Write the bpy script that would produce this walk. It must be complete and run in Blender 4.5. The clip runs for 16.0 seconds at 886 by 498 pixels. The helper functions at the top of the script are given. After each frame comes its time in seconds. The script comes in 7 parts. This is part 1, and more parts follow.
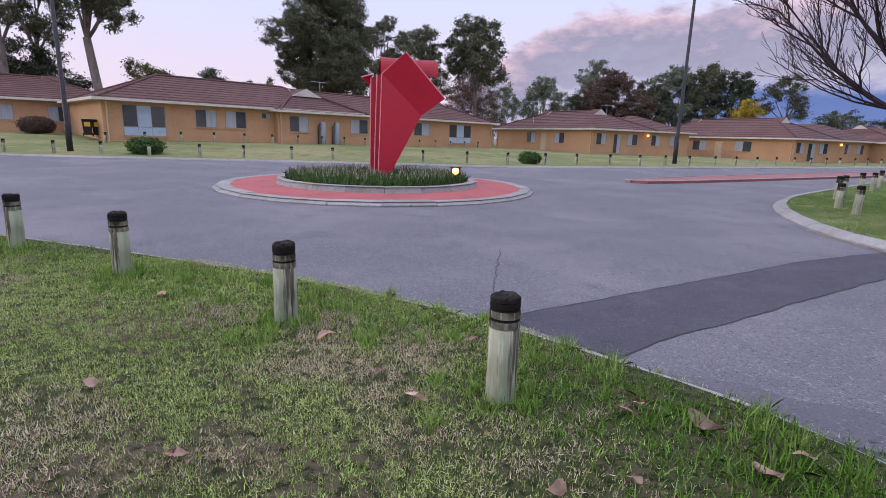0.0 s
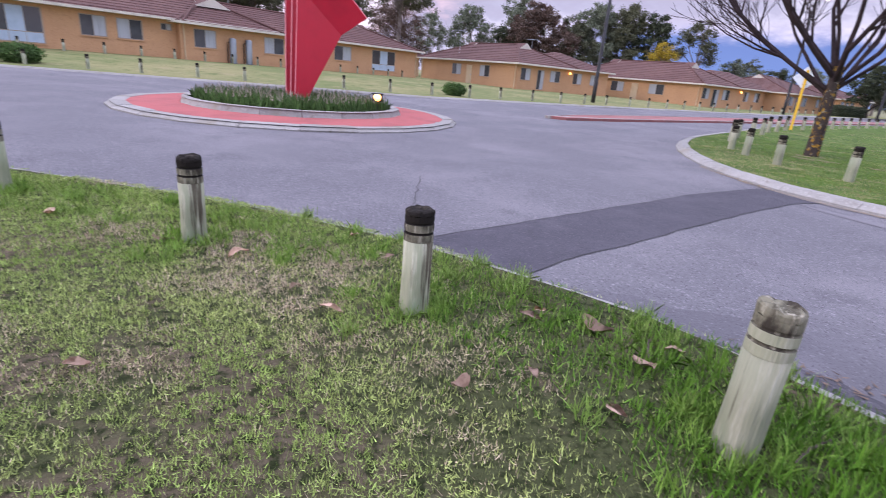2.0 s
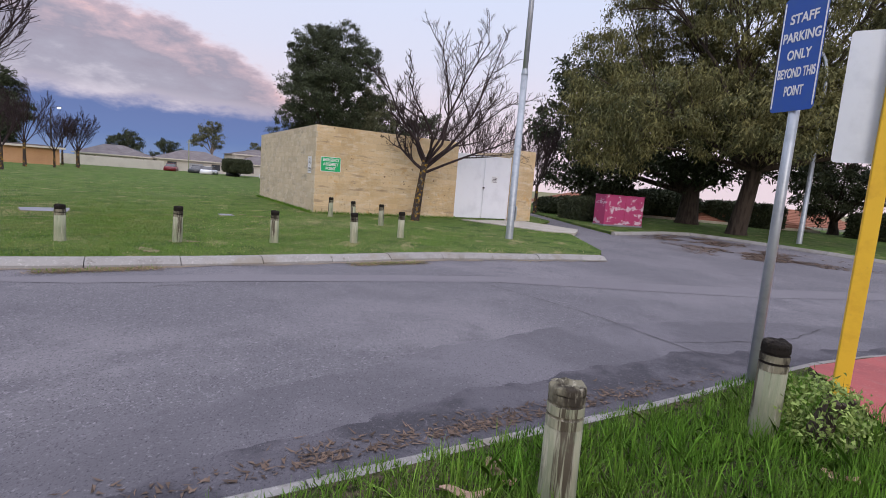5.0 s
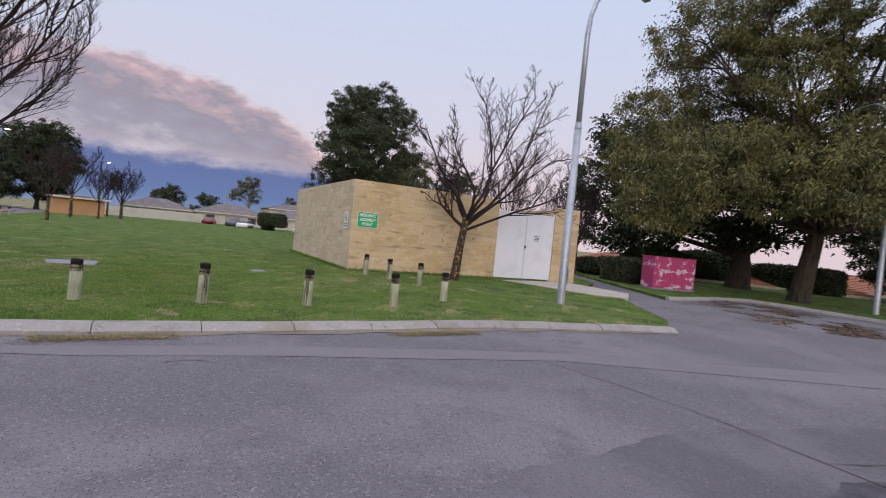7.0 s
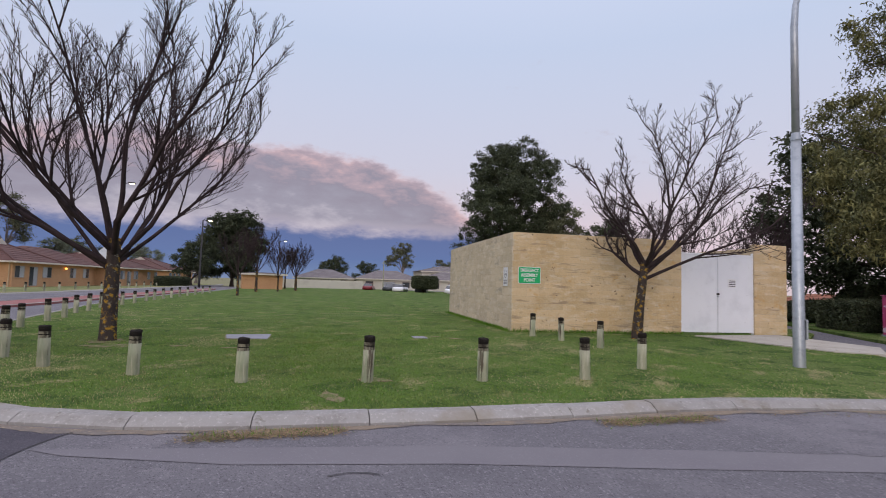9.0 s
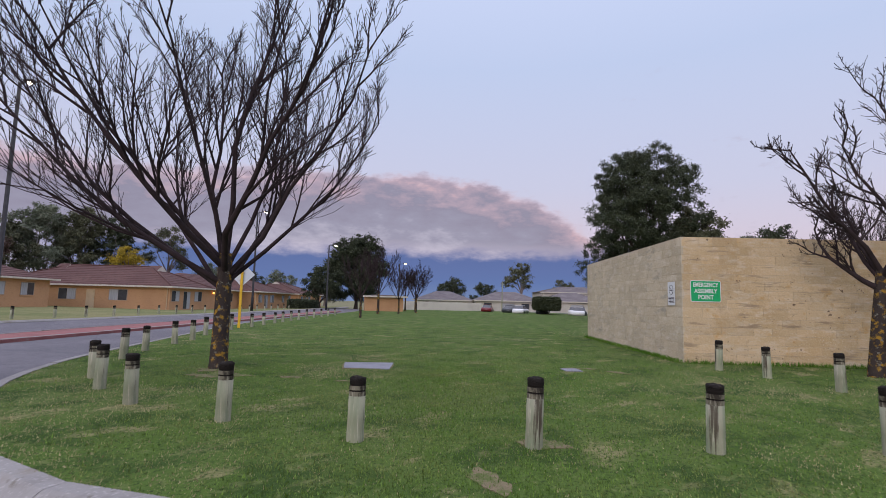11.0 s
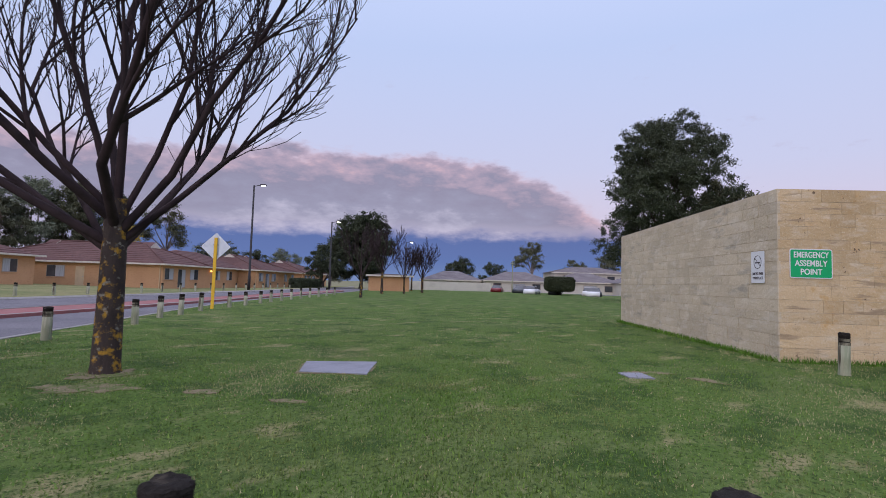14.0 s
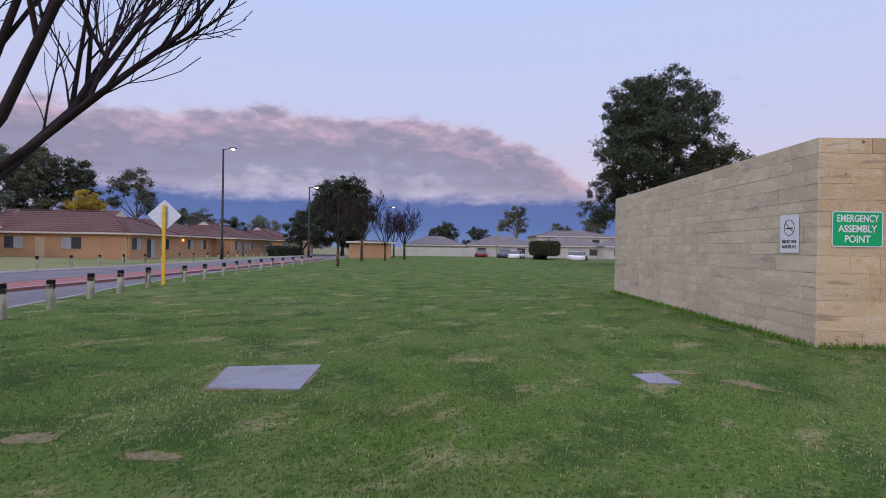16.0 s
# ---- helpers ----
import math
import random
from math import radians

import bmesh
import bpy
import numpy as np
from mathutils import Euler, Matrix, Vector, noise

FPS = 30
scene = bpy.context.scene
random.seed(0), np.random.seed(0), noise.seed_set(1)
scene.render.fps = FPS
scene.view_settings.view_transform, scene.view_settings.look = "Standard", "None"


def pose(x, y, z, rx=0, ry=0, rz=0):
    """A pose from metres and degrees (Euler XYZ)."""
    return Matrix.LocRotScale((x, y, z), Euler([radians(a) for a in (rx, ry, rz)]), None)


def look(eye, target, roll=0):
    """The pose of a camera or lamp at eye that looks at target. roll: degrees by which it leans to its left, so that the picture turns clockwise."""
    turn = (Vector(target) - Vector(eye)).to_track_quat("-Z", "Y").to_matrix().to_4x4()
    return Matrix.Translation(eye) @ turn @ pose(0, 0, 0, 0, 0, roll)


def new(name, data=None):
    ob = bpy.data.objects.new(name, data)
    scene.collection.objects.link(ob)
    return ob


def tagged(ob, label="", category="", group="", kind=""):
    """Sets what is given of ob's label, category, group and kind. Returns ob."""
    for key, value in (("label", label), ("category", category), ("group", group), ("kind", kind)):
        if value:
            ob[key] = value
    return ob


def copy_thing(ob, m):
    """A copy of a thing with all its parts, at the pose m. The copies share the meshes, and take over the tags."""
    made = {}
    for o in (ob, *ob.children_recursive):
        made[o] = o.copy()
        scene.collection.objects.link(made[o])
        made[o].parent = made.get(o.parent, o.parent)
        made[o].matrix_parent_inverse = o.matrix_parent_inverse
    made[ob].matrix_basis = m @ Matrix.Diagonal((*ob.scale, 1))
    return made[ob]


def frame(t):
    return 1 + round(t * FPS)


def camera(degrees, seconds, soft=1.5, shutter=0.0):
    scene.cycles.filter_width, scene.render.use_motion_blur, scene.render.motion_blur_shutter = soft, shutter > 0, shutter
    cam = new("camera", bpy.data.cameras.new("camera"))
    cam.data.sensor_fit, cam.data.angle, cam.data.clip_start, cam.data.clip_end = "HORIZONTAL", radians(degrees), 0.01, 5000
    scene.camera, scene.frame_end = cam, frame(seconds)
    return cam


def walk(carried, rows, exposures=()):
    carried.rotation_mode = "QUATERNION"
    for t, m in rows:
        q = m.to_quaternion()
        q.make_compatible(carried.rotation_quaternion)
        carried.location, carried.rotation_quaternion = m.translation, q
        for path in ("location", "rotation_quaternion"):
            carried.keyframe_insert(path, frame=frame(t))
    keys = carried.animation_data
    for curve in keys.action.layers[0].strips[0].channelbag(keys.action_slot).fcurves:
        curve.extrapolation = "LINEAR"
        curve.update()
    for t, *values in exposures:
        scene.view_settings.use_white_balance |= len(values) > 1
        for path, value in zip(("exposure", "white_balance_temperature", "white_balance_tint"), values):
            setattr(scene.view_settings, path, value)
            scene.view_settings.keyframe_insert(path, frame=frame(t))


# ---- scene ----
cam = camera(81.8, 16.0, soft=0.8, shutter=0.3)
PATH = [
    (0, (-0.596, -0.93, 1.392), (-0.788, 1.014, 0.965), 1.7),
    (0.5, (-0.589, -0.948, 1.365), (-0.745, 0.987, 0.887), 2.5),
    (1, (-0.572, -0.968, 1.329), (-0.672, 0.95, 0.772), 3.5),
    (1.5, (-0.549, -0.98, 1.3), (-0.57, 0.924, 0.688), 4.2),
    (2, (-0.547, -0.999, 1.299), (-0.424, 0.886, 0.644), 5.0),
    (2.5, (-0.543, -1.006, 1.315), (-0.013, 0.792, 0.617), 5.7),
    (3, (-0.468, -0.92, 1.362), (0.582, 0.656, 0.719), 6.9),
    (3.5, (-0.385, -0.688, 1.356), (1.233, 0.376, 0.857), 8.6),
    (4, (-0.425, -0.597, 1.402), (1.488, -0.168, 1.005), 5.4),
    (4.5, (-0.298, -0.521, 1.388), (1.662, -0.33, 1.04), 4.3),
    (4.7, (-0.269, -0.483, 1.428), (1.702, -0.335, 1.122), 4.3),
    (6.8, (0.793, 0.035, 1.43), (2.784, 0.222, 1.392), 5.4),
    (7, (0.907, 0.101, 1.436), (2.892, 0.341, 1.392), 5.5),
    (7.5, (1.261, 0.299, 1.467), (3.214, 0.729, 1.434), 5.1),
    (8, (1.549, 0.659, 1.467), (3.459, 1.251, 1.515), 2.9),
    (8.5, (1.916, 0.797, 1.434), (3.788, 1.496, 1.514), 2.1),
    (9, (2.279, 1.001, 1.43), (4.109, 1.796, 1.567), 1.8),
    (9.5, (2.637, 1.367, 1.383), (4.405, 2.285, 1.563), 0.7),
    (10, (3.149, 1.731, 1.336), (4.826, 2.807, 1.505), 0.8),
    (10.2, (3.313, 1.941, 1.347), (4.944, 3.087, 1.515), 1.0),
    (12.3, (5.493, 3.489, 1.325), (7.074, 4.691, 1.558), 1.9),
    (12.5, (5.653, 3.614, 1.302), (7.222, 4.835, 1.522), 2.1),
    (13, (6.106, 4.005, 1.289), (7.683, 5.222, 1.472), 1.6),
    (13.5, (6.554, 4.361, 1.27), (8.127, 5.588, 1.413), 1.5),
    (14, (6.961, 4.678, 1.247), (8.548, 5.887, 1.38), 1.7),
    (14.5, (7.4, 4.882, 1.237), (8.997, 6.081, 1.341), 2.2),
    (15, (7.851, 5.158, 1.263), (9.46, 6.345, 1.294), 2.0),
    (15.5, (8.245, 5.404, 1.346), (9.864, 6.578, 1.346), 1.7),
    (16, (8.584, 5.582, 1.419), (10.212, 6.743, 1.415), 0.9),
]
EXPOSURES = [(0, 0.34, 6200, 13), (1.2, 0.58, 6150, 14), (2.0, 0.85, 6200, 16), (2.5, 0.92, 6220, 17), (3.5, 0.62, 6420, 12), (4.0, 0.30, 6560, 9), (4.5, 0.30, 6650, 8), (7, 0.10, 6900, 9), (9, 0.02, 6830, 9), (10, -0.04, 6640, 11), (12.5, 0.03, 6300, 12), (16, -0.03, 6060, 16)]
walk(cam, [(t, look(eye, target, roll)) for t, eye, target, roll in PATH], EXPOSURES)
ZEN = 1.9  # radiance overhead

# ---- world and light ----
SUN_AZ = -98.0   # heading of the afterglow, degrees from +y, clockwise positive
world = bpy.data.worlds.new("dusk_sky")
scene.world = world
world.use_nodes = True
wt = world.node_tree
wt.nodes.clear()


def wnode(kind, **kw):
    n = wt.nodes.new(kind)
    for k, v in kw.items():
        if k == "operation":
            n.operation = v
        elif k == "blend_type":
            n.blend_type = v
    return n


def wmath(op, a, b=None, c=None):
    n = wt.nodes.new("ShaderNodeMath")
    n.operation = op
    for i, v in enumerate((a, b, c)):
        if v is None:
            continue
        if isinstance(v, (int, float)):
            n.inputs[i].default_value = v
        else:
            wt.links.new(v, n.inputs[i])
    return n.outputs[0]


def wsmooth(v, lo, hi):
    n = wt.nodes.new("ShaderNodeMapRange")
    n.interpolation_type = "SMOOTHSTEP"
    wt.links.new(v, n.inputs[0])
    n.inputs[1].default_value, n.inputs[2].default_value = lo, hi
    return n.outputs[0]


def wramp(v, stops):
    n = wt.nodes.new("ShaderNodeValToRGB")
    e = n.color_ramp.elements
    while len(e) < len(stops):
        e.new(0.5)
    for el, (p, c) in zip(e, stops):
        el.position = p
        el.color = (*c, 1) if isinstance(c, tuple) else (c, c, c, 1)
    wt.links.new(v, n.inputs[0])
    return n.outputs[0]


def wmix(f, a, b):
    n = wt.nodes.new("ShaderNodeMix")
    n.data_type = "RGBA"
    if isinstance(f, (int, float)):
        n.inputs[0].default_value = f
    else:
        wt.links.new(f, n.inputs[0])
    for i, v in ((6, a), (7, b)):
        if isinstance(v, tuple):
            n.inputs[i].default_value = (*v, 1)
        else:
            wt.links.new(v, n.inputs[i])
    return n.outputs[2]


def wnoise(vec, scale, detail, rough=0.55):
    n = wt.nodes.new("ShaderNodeTexNoise")
    n.inputs["Scale"].default_value, n.inputs["Detail"].default_value = scale, detail
    n.inputs["Roughness"].default_value = rough
    wt.links.new(vec, n.inputs["Vector"])
    return n.outputs[0]


tc = wt.nodes.new("ShaderNodeTexCoord")
sep = wt.nodes.new("ShaderNodeSeparateXYZ")
wt.links.new(tc.outputs["Generated"], sep.inputs[0])
elev = wmath("MULTIPLY", wmath("ARCSINE", sep.outputs[2]), 57.2958)
head = wmath("MULTIPLY", wmath("ARCTAN2", sep.outputs[0], sep.outputs[1]), 57.2958)
head01 = wmath("ADD", wmath("DIVIDE", head, 360.0), 0.5)
stretch = wt.nodes.new("ShaderNodeVectorMath")
stretch.operation = "MULTIPLY"
wt.links.new(tc.outputs["Generated"], stretch.inputs[0])
stretch.inputs[1].default_value = (1.0, 1.0, 2.4)
big = wmath("SUBTRACT", wnoise(stretch.outputs[0], 5.0, 5.0), 0.5)
fine = wmath("SUBTRACT", wnoise(stretch.outputs[0], 17.0, 6.0, 0.6), 0.5)
# clear sky by elevation (0 to 90 degrees)
e01 = wmath("DIVIDE", elev, 90.0)
clear = wramp(e01, [(0.0, (0.72, 0.60, 0.68)), (0.06, (0.70, 0.61, 0.72)), (0.14, (0.61, 0.63, 0.81)), (0.28, (0.545, 0.64, 0.88)), (0.40, (0.63, 0.72, 0.98)), (0.75, (ZEN, ZEN * 1.0, ZEN * 1.20))])
glow = wmath("MULTIPLY", wmath("POWER", wmath("MAXIMUM", wmath("ADD", wmath("MULTIPLY", sep.outputs[0], math.sin(radians(SUN_AZ))), wmath("MULTIPLY", sep.outputs[1], math.cos(radians(SUN_AZ)))), 0.0), 5.0), wsmooth(elev, 30.0, -2.0))
clear = wmix(wmath("MULTIPLY", glow, 0.5), clear, (0.86, 0.78, 0.84))
# a long cloud bank: its top edge by heading
top = wmath("MULTIPLY", wramp(head01, [(0.47, 0.0), (0.50, 0.18), (0.525, 0.27), (0.56, 0.25), (0.60, 0.30), (0.655, 0.285), (0.675, 0.25), (0.692, 0.19), (0.703, 0.10), (0.712, 0.0)]), 50.0)
depth_in = wmath("SUBTRACT", wmath("ADD", wmath("ADD", top, wmath("MULTIPLY", big, 5.0)), wmath("MULTIPLY", fine, 4.0)), elev)
bank = wmath("MULTIPLY", wsmooth(depth_in, 0.0, 1.6), wsmooth(top, 0.5, 4.0))
low = wmath("MULTIPLY", wsmooth(wmath("ADD", elev, wmath("MULTIPLY", fine, 2.5)), 6.9, 4.6), wsmooth(head01, 0.735, 0.705))
low = wmath("MULTIPLY", low, wsmooth(head01, 0.52, 0.56))
bank = wmath("MULTIPLY", bank, wmath("SUBTRACT", 1.0, low))
body = wramp(wmath("ADD", wmath("DIVIDE", depth_in, 12.0), wmath("MULTIPLY", fine, 0.55)), [(0.0, (0.68, 0.47, 0.52)), (0.12, (0.48, 0.38, 0.47)), (0.30, (0.30, 0.285, 0.39)), (0.58, (0.34, 0.335, 0.45)), (0.82, (0.52, 0.50, 0.62)), (1.0, (0.57, 0.56, 0.68))])
sky = wmix(low, clear, wramp(wmath("DIVIDE", elev, 8.0), [(0.0, (0.20, 0.27, 0.46)), (0.3, (0.125, 0.20, 0.43)), (0.75, (0.09, 0.155, 0.38))]))
sky = wmix(bank, sky, body)
wisp = wmath("MULTIPLY", wsmooth(wmath("ADD", big, fine), 0.20, 0.42), wmath("MULTIPLY", wsmooth(elev, 30.0, 14.0), 0.5))
sky = wmix(wisp, sky, (0.50, 0.46, 0.58))
nish = wt.nodes.new("ShaderNodeTexSky")
nish.sky_type, nish.sun_disc = "NISHITA", False
nish.sun_elevation, nish.sun_rotation = radians(-1.0), radians(SUN_AZ)
bg1 = wt.nodes.new("ShaderNodeBackground")
bg2 = wt.nodes.new("ShaderNodeBackground")
wt.links.new(sky, bg1.inputs[0])
wt.links.new(nish.outputs[0], bg2.inputs[0])
bg1.inputs[1].default_value, bg2.inputs[1].default_value = 0.95, 0.05
addsh = wt.nodes.new("ShaderNodeAddShader")
out = wt.nodes.new("ShaderNodeOutputWorld")
wt.links.new(bg1.outputs[0], addsh.inputs[0])
wt.links.new(bg2.outputs[0], addsh.inputs[1])
wt.links.new(addsh.outputs[0], out.inputs[0])

sun = new("sun", bpy.data.lights.new("sun", "SUN"))
sun.data.energy, sun.data.angle, sun.data.color = 1.0, radians(25), (1.0, 0.88, 0.80)
sun.matrix_world = look((0, 0, 30), (-30 * math.sin(radians(SUN_AZ)), -30 * math.cos(radians(SUN_AZ)), 21))

# ---- materials ----
def material(name, base, rough=0.8, metal=0.0, spots=(), bump=(), spec=0.3, rand=0.0, island=0.0, world_placed=False):
    """base colour; spots: (scale, colour, low, high) noise stains; bump: (scale, strength, distance)."""
    m = bpy.data.materials.new(name)
    m.use_nodes = True
    t = m.node_tree
    bs = t.nodes["Principled BSDF"]
    bs.inputs["Roughness"].default_value = rough
    bs.inputs["Metallic"].default_value = metal
    bs.inputs["Specular IOR Level"].default_value = spec
    coord = t.nodes.new("ShaderNodeNewGeometry").outputs["Position"] if world_placed else t.nodes.new("ShaderNodeTexCoord").outputs["Object"]
    rgb = t.nodes.new("ShaderNodeRGB")
    rgb.outputs[0].default_value = (*base, 1)
    col = rgb.outputs[0]
    for scale, colour, lo, hi in spots:
        n = t.nodes.new("ShaderNodeTexNoise")
        if isinstance(scale, tuple):
            mp = t.nodes.new("ShaderNodeMapping")
            mp.inputs["Scale"].default_value = scale
            t.links.new(coord, mp.inputs[0])
            t.links.new(mp.outputs[0], n.inputs["Vector"])
            n.inputs["Scale"].default_value = 1.0
        else:
            t.links.new(coord, n.inputs["Vector"])
            n.inputs["Scale"].default_value = scale
        n.inputs["Detail"].default_value, n.inputs["Roughness"].default_value = 5.0, 0.62
        r = t.nodes.new("ShaderNodeMapRange")
        r.interpolation_type = "SMOOTHSTEP"
        r.inputs[1].default_value, r.inputs[2].default_value = lo, hi
        t.links.new(n.outputs[0], r.inputs[0])
        mix = t.nodes.new("ShaderNodeMix")
        mix.data_type = "RGBA"
        t.links.new(r.outputs[0], mix.inputs[0])
        t.links.new(col, mix.inputs[6])
        mix.inputs[7].default_value = (*colour, 1)
        col = mix.outputs[2]
    if rand or island:
        src = t.nodes.new("ShaderNodeObjectInfo").outputs["Random"] if rand else t.nodes.new("ShaderNodeNewGeometry").outputs["Random Per Island"]
        amount = rand or island
        mr = t.nodes.new("ShaderNodeMapRange")
        mr.inputs[3].default_value, mr.inputs[4].default_value = 1 - amount, 1 + amount
        t.links.new(src, mr.inputs[0])
        hsv = t.nodes.new("ShaderNodeHueSaturation")
        t.links.new(mr.outputs[0], hsv.inputs["Value"])
        t.links.new(col, hsv.inputs["Color"])
        col = hsv.outputs[0]
    t.links.new(col, bs.inputs["Base Color"])
    normal = None
    for scale, strength, dist in bump:
        n = t.nodes.new("ShaderNodeTexNoise")
        if isinstance(scale, tuple):
            mp = t.nodes.new("ShaderNodeMapping")
            mp.inputs["Scale"].default_value = scale
            t.links.new(coord, mp.inputs[0])
            t.links.new(mp.outputs[0], n.inputs["Vector"])
            n.inputs["Scale"].default_value = 1.0
        else:
            t.links.new(coord, n.inputs["Vector"])
            n.inputs["Scale"].default_value = scale
        n.inputs["Detail"].default_value = 4.0
        b = t.nodes.new("ShaderNodeBump")
        b.inputs["Strength"].default_value, b.inputs["Distance"].default_value = strength, dist
        t.links.new(n.outputs[0], b.inputs["Height"])
        if normal:
            t.links.new(normal, b.inputs["Normal"])
        normal = b.outputs[0]
    if normal:
        t.links.new(normal, bs.inputs["Normal"])
    return m


def lit(name, colour, strength):
    m = bpy.data.materials.new(name)
    m.use_nodes = True
    bs = m.node_tree.nodes["Principled BSDF"]
    bs.inputs["Emission Color"].default_value = (*colour, 1)
    bs.inputs["Emission Strength"].default_value = strength
    return m


ASPHALT = material("asphalt", (0.128, 0.120, 0.134), 0.85, spots=[(0.30, (0.178, 0.165, 0.180), 0.42, 0.66), (1.3, (0.108, 0.101, 0.114), 0.50, 0.78), (0.7, (0.215, 0.200, 0.215), 0.64, 0.78), (45.0, (0.25, 0.235, 0.255), 0.54, 0.68), (75.0, (0.045, 0.042, 0.050), 0.54, 0.66), (9.0, (0.088, 0.082, 0.093), 0.64, 0.75)], bump=[(55.0, 0.9, 0.012), (2.0, 0.15, 0.02)])
ASPHALT_DARK = material("asphalt_fresh_patch", (0.062, 0.056, 0.070), 0.85, spots=[(1.3, (0.084, 0.076, 0.092), 0.45, 0.7), (4.0, (0.050, 0.046, 0.057), 0.52, 0.7), (45.0, (0.13, 0.12, 0.138), 0.56, 0.70), (80.0, (0.028, 0.025, 0.032), 0.54, 0.68)], bump=[(60.0, 0.8, 0.010)])
ASPHALT_PALE = material("asphalt_worn_strip", (0.160, 0.149, 0.163), 0.88, spots=[(1.1, (0.148, 0.136, 0.152), 0.42, 0.7), (70.0, (0.27, 0.25, 0.27), 0.56, 0.75)], bump=[(70.0, 0.4, 0.005)])
CRACK = material("bitumen_crack", (0.05, 0.047, 0.05), 0.8, bump=[(40.0, 0.4, 0.004)])
LAWN = material("lawn_turf", (0.088, 0.146, 0.030), 0.95, spots=[(0.22, (0.125, 0.162, 0.052), 0.45, 0.68), (1.1, (0.046, 0.086, 0.019), 0.46, 0.62), ((0.8, 1.5, 1.0), (0.26, 0.235, 0.115), 0.55, 0.68), (5.0, (0.155, 0.185, 0.065), 0.53, 0.68), (22.0, (0.036, 0.064, 0.015), 0.50, 0.64), (60.0, (0.18, 0.20, 0.08), 0.56, 0.74)], bump=[(45.0, 0.9, 0.03), (9.0, 0.5, 0.05)], spec=0.1)
VERGE = material("verge_turf", (0.060, 0.066, 0.029), 0.95, spots=[(0.75, (0.105, 0.083, 0.056), 0.50, 0.60), (2.2, (0.09, 0.072, 0.046), 0.56, 0.68), (18.0, (0.022, 0.028, 0.010), 0.46, 0.62), (70.0, (0.15, 0.13, 0.075), 0.58, 0.74)], bump=[(60.0, 0.9, 0.03), (9.0, 0.5, 0.05)], spec=0.1)
FARLAWN = material("far_lawn_turf", (0.150, 0.168, 0.068), 0.95, spots=[(0.12, (0.235, 0.215, 0.105), 0.42, 0.62), (0.6, (0.255, 0.22, 0.12), 0.54, 0.70), (1.5, (0.10, 0.125, 0.045), 0.5, 0.75), (9.0, (0.09, 0.11, 0.04), 0.55, 0.7)], bump=[(14.0, 0.5, 0.05)], spec=0.1)
GROUND = material("dry_ground", (0.16, 0.16, 0.075), 0.95, spots=[(0.05, (0.2, 0.17, 0.10), 0.4, 0.7)], bump=[(1.0, 0.3, 0.1)])
KERB = material("kerb_concrete", (0.262, 0.248, 0.238), 0.9, spots=[(3.0, (0.215, 0.20, 0.19), 0.45, 0.7), (25.0, (0.38, 0.36, 0.345), 0.52, 0.75), (9.0, (0.15, 0.135, 0.11), 0.58, 0.74), (1.1, (0.22, 0.195, 0.165), 0.52, 0.70)], bump=[(50.0, 0.4, 0.006), (7.0, 0.3, 0.01)], rand=0.10)
CONCRETE = material("slab_concrete", (0.235, 0.235, 0.27), 0.85, spots=[(2.5, (0.18, 0.18, 0.21), 0.42, 0.7), (20.0, (0.30, 0.30, 0.33), 0.5, 0.75)], bump=[(40.0, 0.3, 0.005)])
REDPAVE = material("red_paving", (0.35, 0.090, 0.088), 0.85, spots=[(1.2, (0.27, 0.075, 0.075), 0.42, 0.7), (6.0, (0.30, 0.12, 0.115), 0.55, 0.75), (30.0, (0.42, 0.14, 0.135), 0.55, 0.75)], bump=[(40.0, 0.4, 0.006)])
REDFADED = material("faded_red_paving", (0.27, 0.105, 0.100), 0.88, spots=[(1.2, (0.21, 0.088, 0.085), 0.42, 0.7), (6.0, (0.24, 0.15, 0.14), 0.52, 0.72), (30.0, (0.34, 0.16, 0.15), 0.55, 0.75)], bump=[(40.0, 0.4, 0.006)])
BLOCK = material("sandstone_block", (0.60, 0.455, 0.285), 0.92, spots=[(0.55, (0.53, 0.385, 0.22), 0.42, 0.62), ((2.0, 2.0, 6.0), (0.63, 0.525, 0.385), 0.48, 0.72), (4.0, (0.47, 0.345, 0.215), 0.58, 0.76), (30.0, (0.64, 0.54, 0.39), 0.52, 0.75), ((0.9, 0.9, 7.0), (0.36, 0.27, 0.18), 0.57, 0.68), (2.6, (0.55, 0.36, 0.17), 0.58, 0.72), (7.0, (0.17, 0.12, 0.08), 0.655, 0.70), (24.0, (0.15, 0.105, 0.08), 0.67, 0.72)], bump=[(5.0, 0.5, 0.03), (18.0, 0.6, 0.02), (60.0, 0.5, 0.008)], rand=0.08, spec=0.1, world_placed=True)
# BLOCK's stone again: greyer base paints in cooler side light, orange stains left out
BLOCK_COOL_SIDE = material("cool_side_block", (0.57, 0.475, 0.345), 0.92, spots=[(0.55, (0.50, 0.415, 0.30), 0.42, 0.62), ((2.0, 2.0, 6.0), (0.62, 0.54, 0.43), 0.46, 0.72), (4.0, (0.45, 0.37, 0.27), 0.58, 0.76), (30.0, (0.63, 0.55, 0.43), 0.52, 0.75), ((1.1, 1.1, 3.5), (0.40, 0.35, 0.28), 0.56, 0.70), (24.0, (0.24, 0.18, 0.13), 0.69, 0.74)], bump=[(5.0, 0.5, 0.03), (18.0, 0.6, 0.02), (60.0, 0.5, 0.008)], rand=0.08, spec=0.1, world_placed=True)
MORTAR = material("mortar", (0.52, 0.41, 0.28), 0.95, spots=[(5.0, (0.34, 0.27, 0.19), 0.45, 0.7)], bump=[(30.0, 0.4, 0.01)])
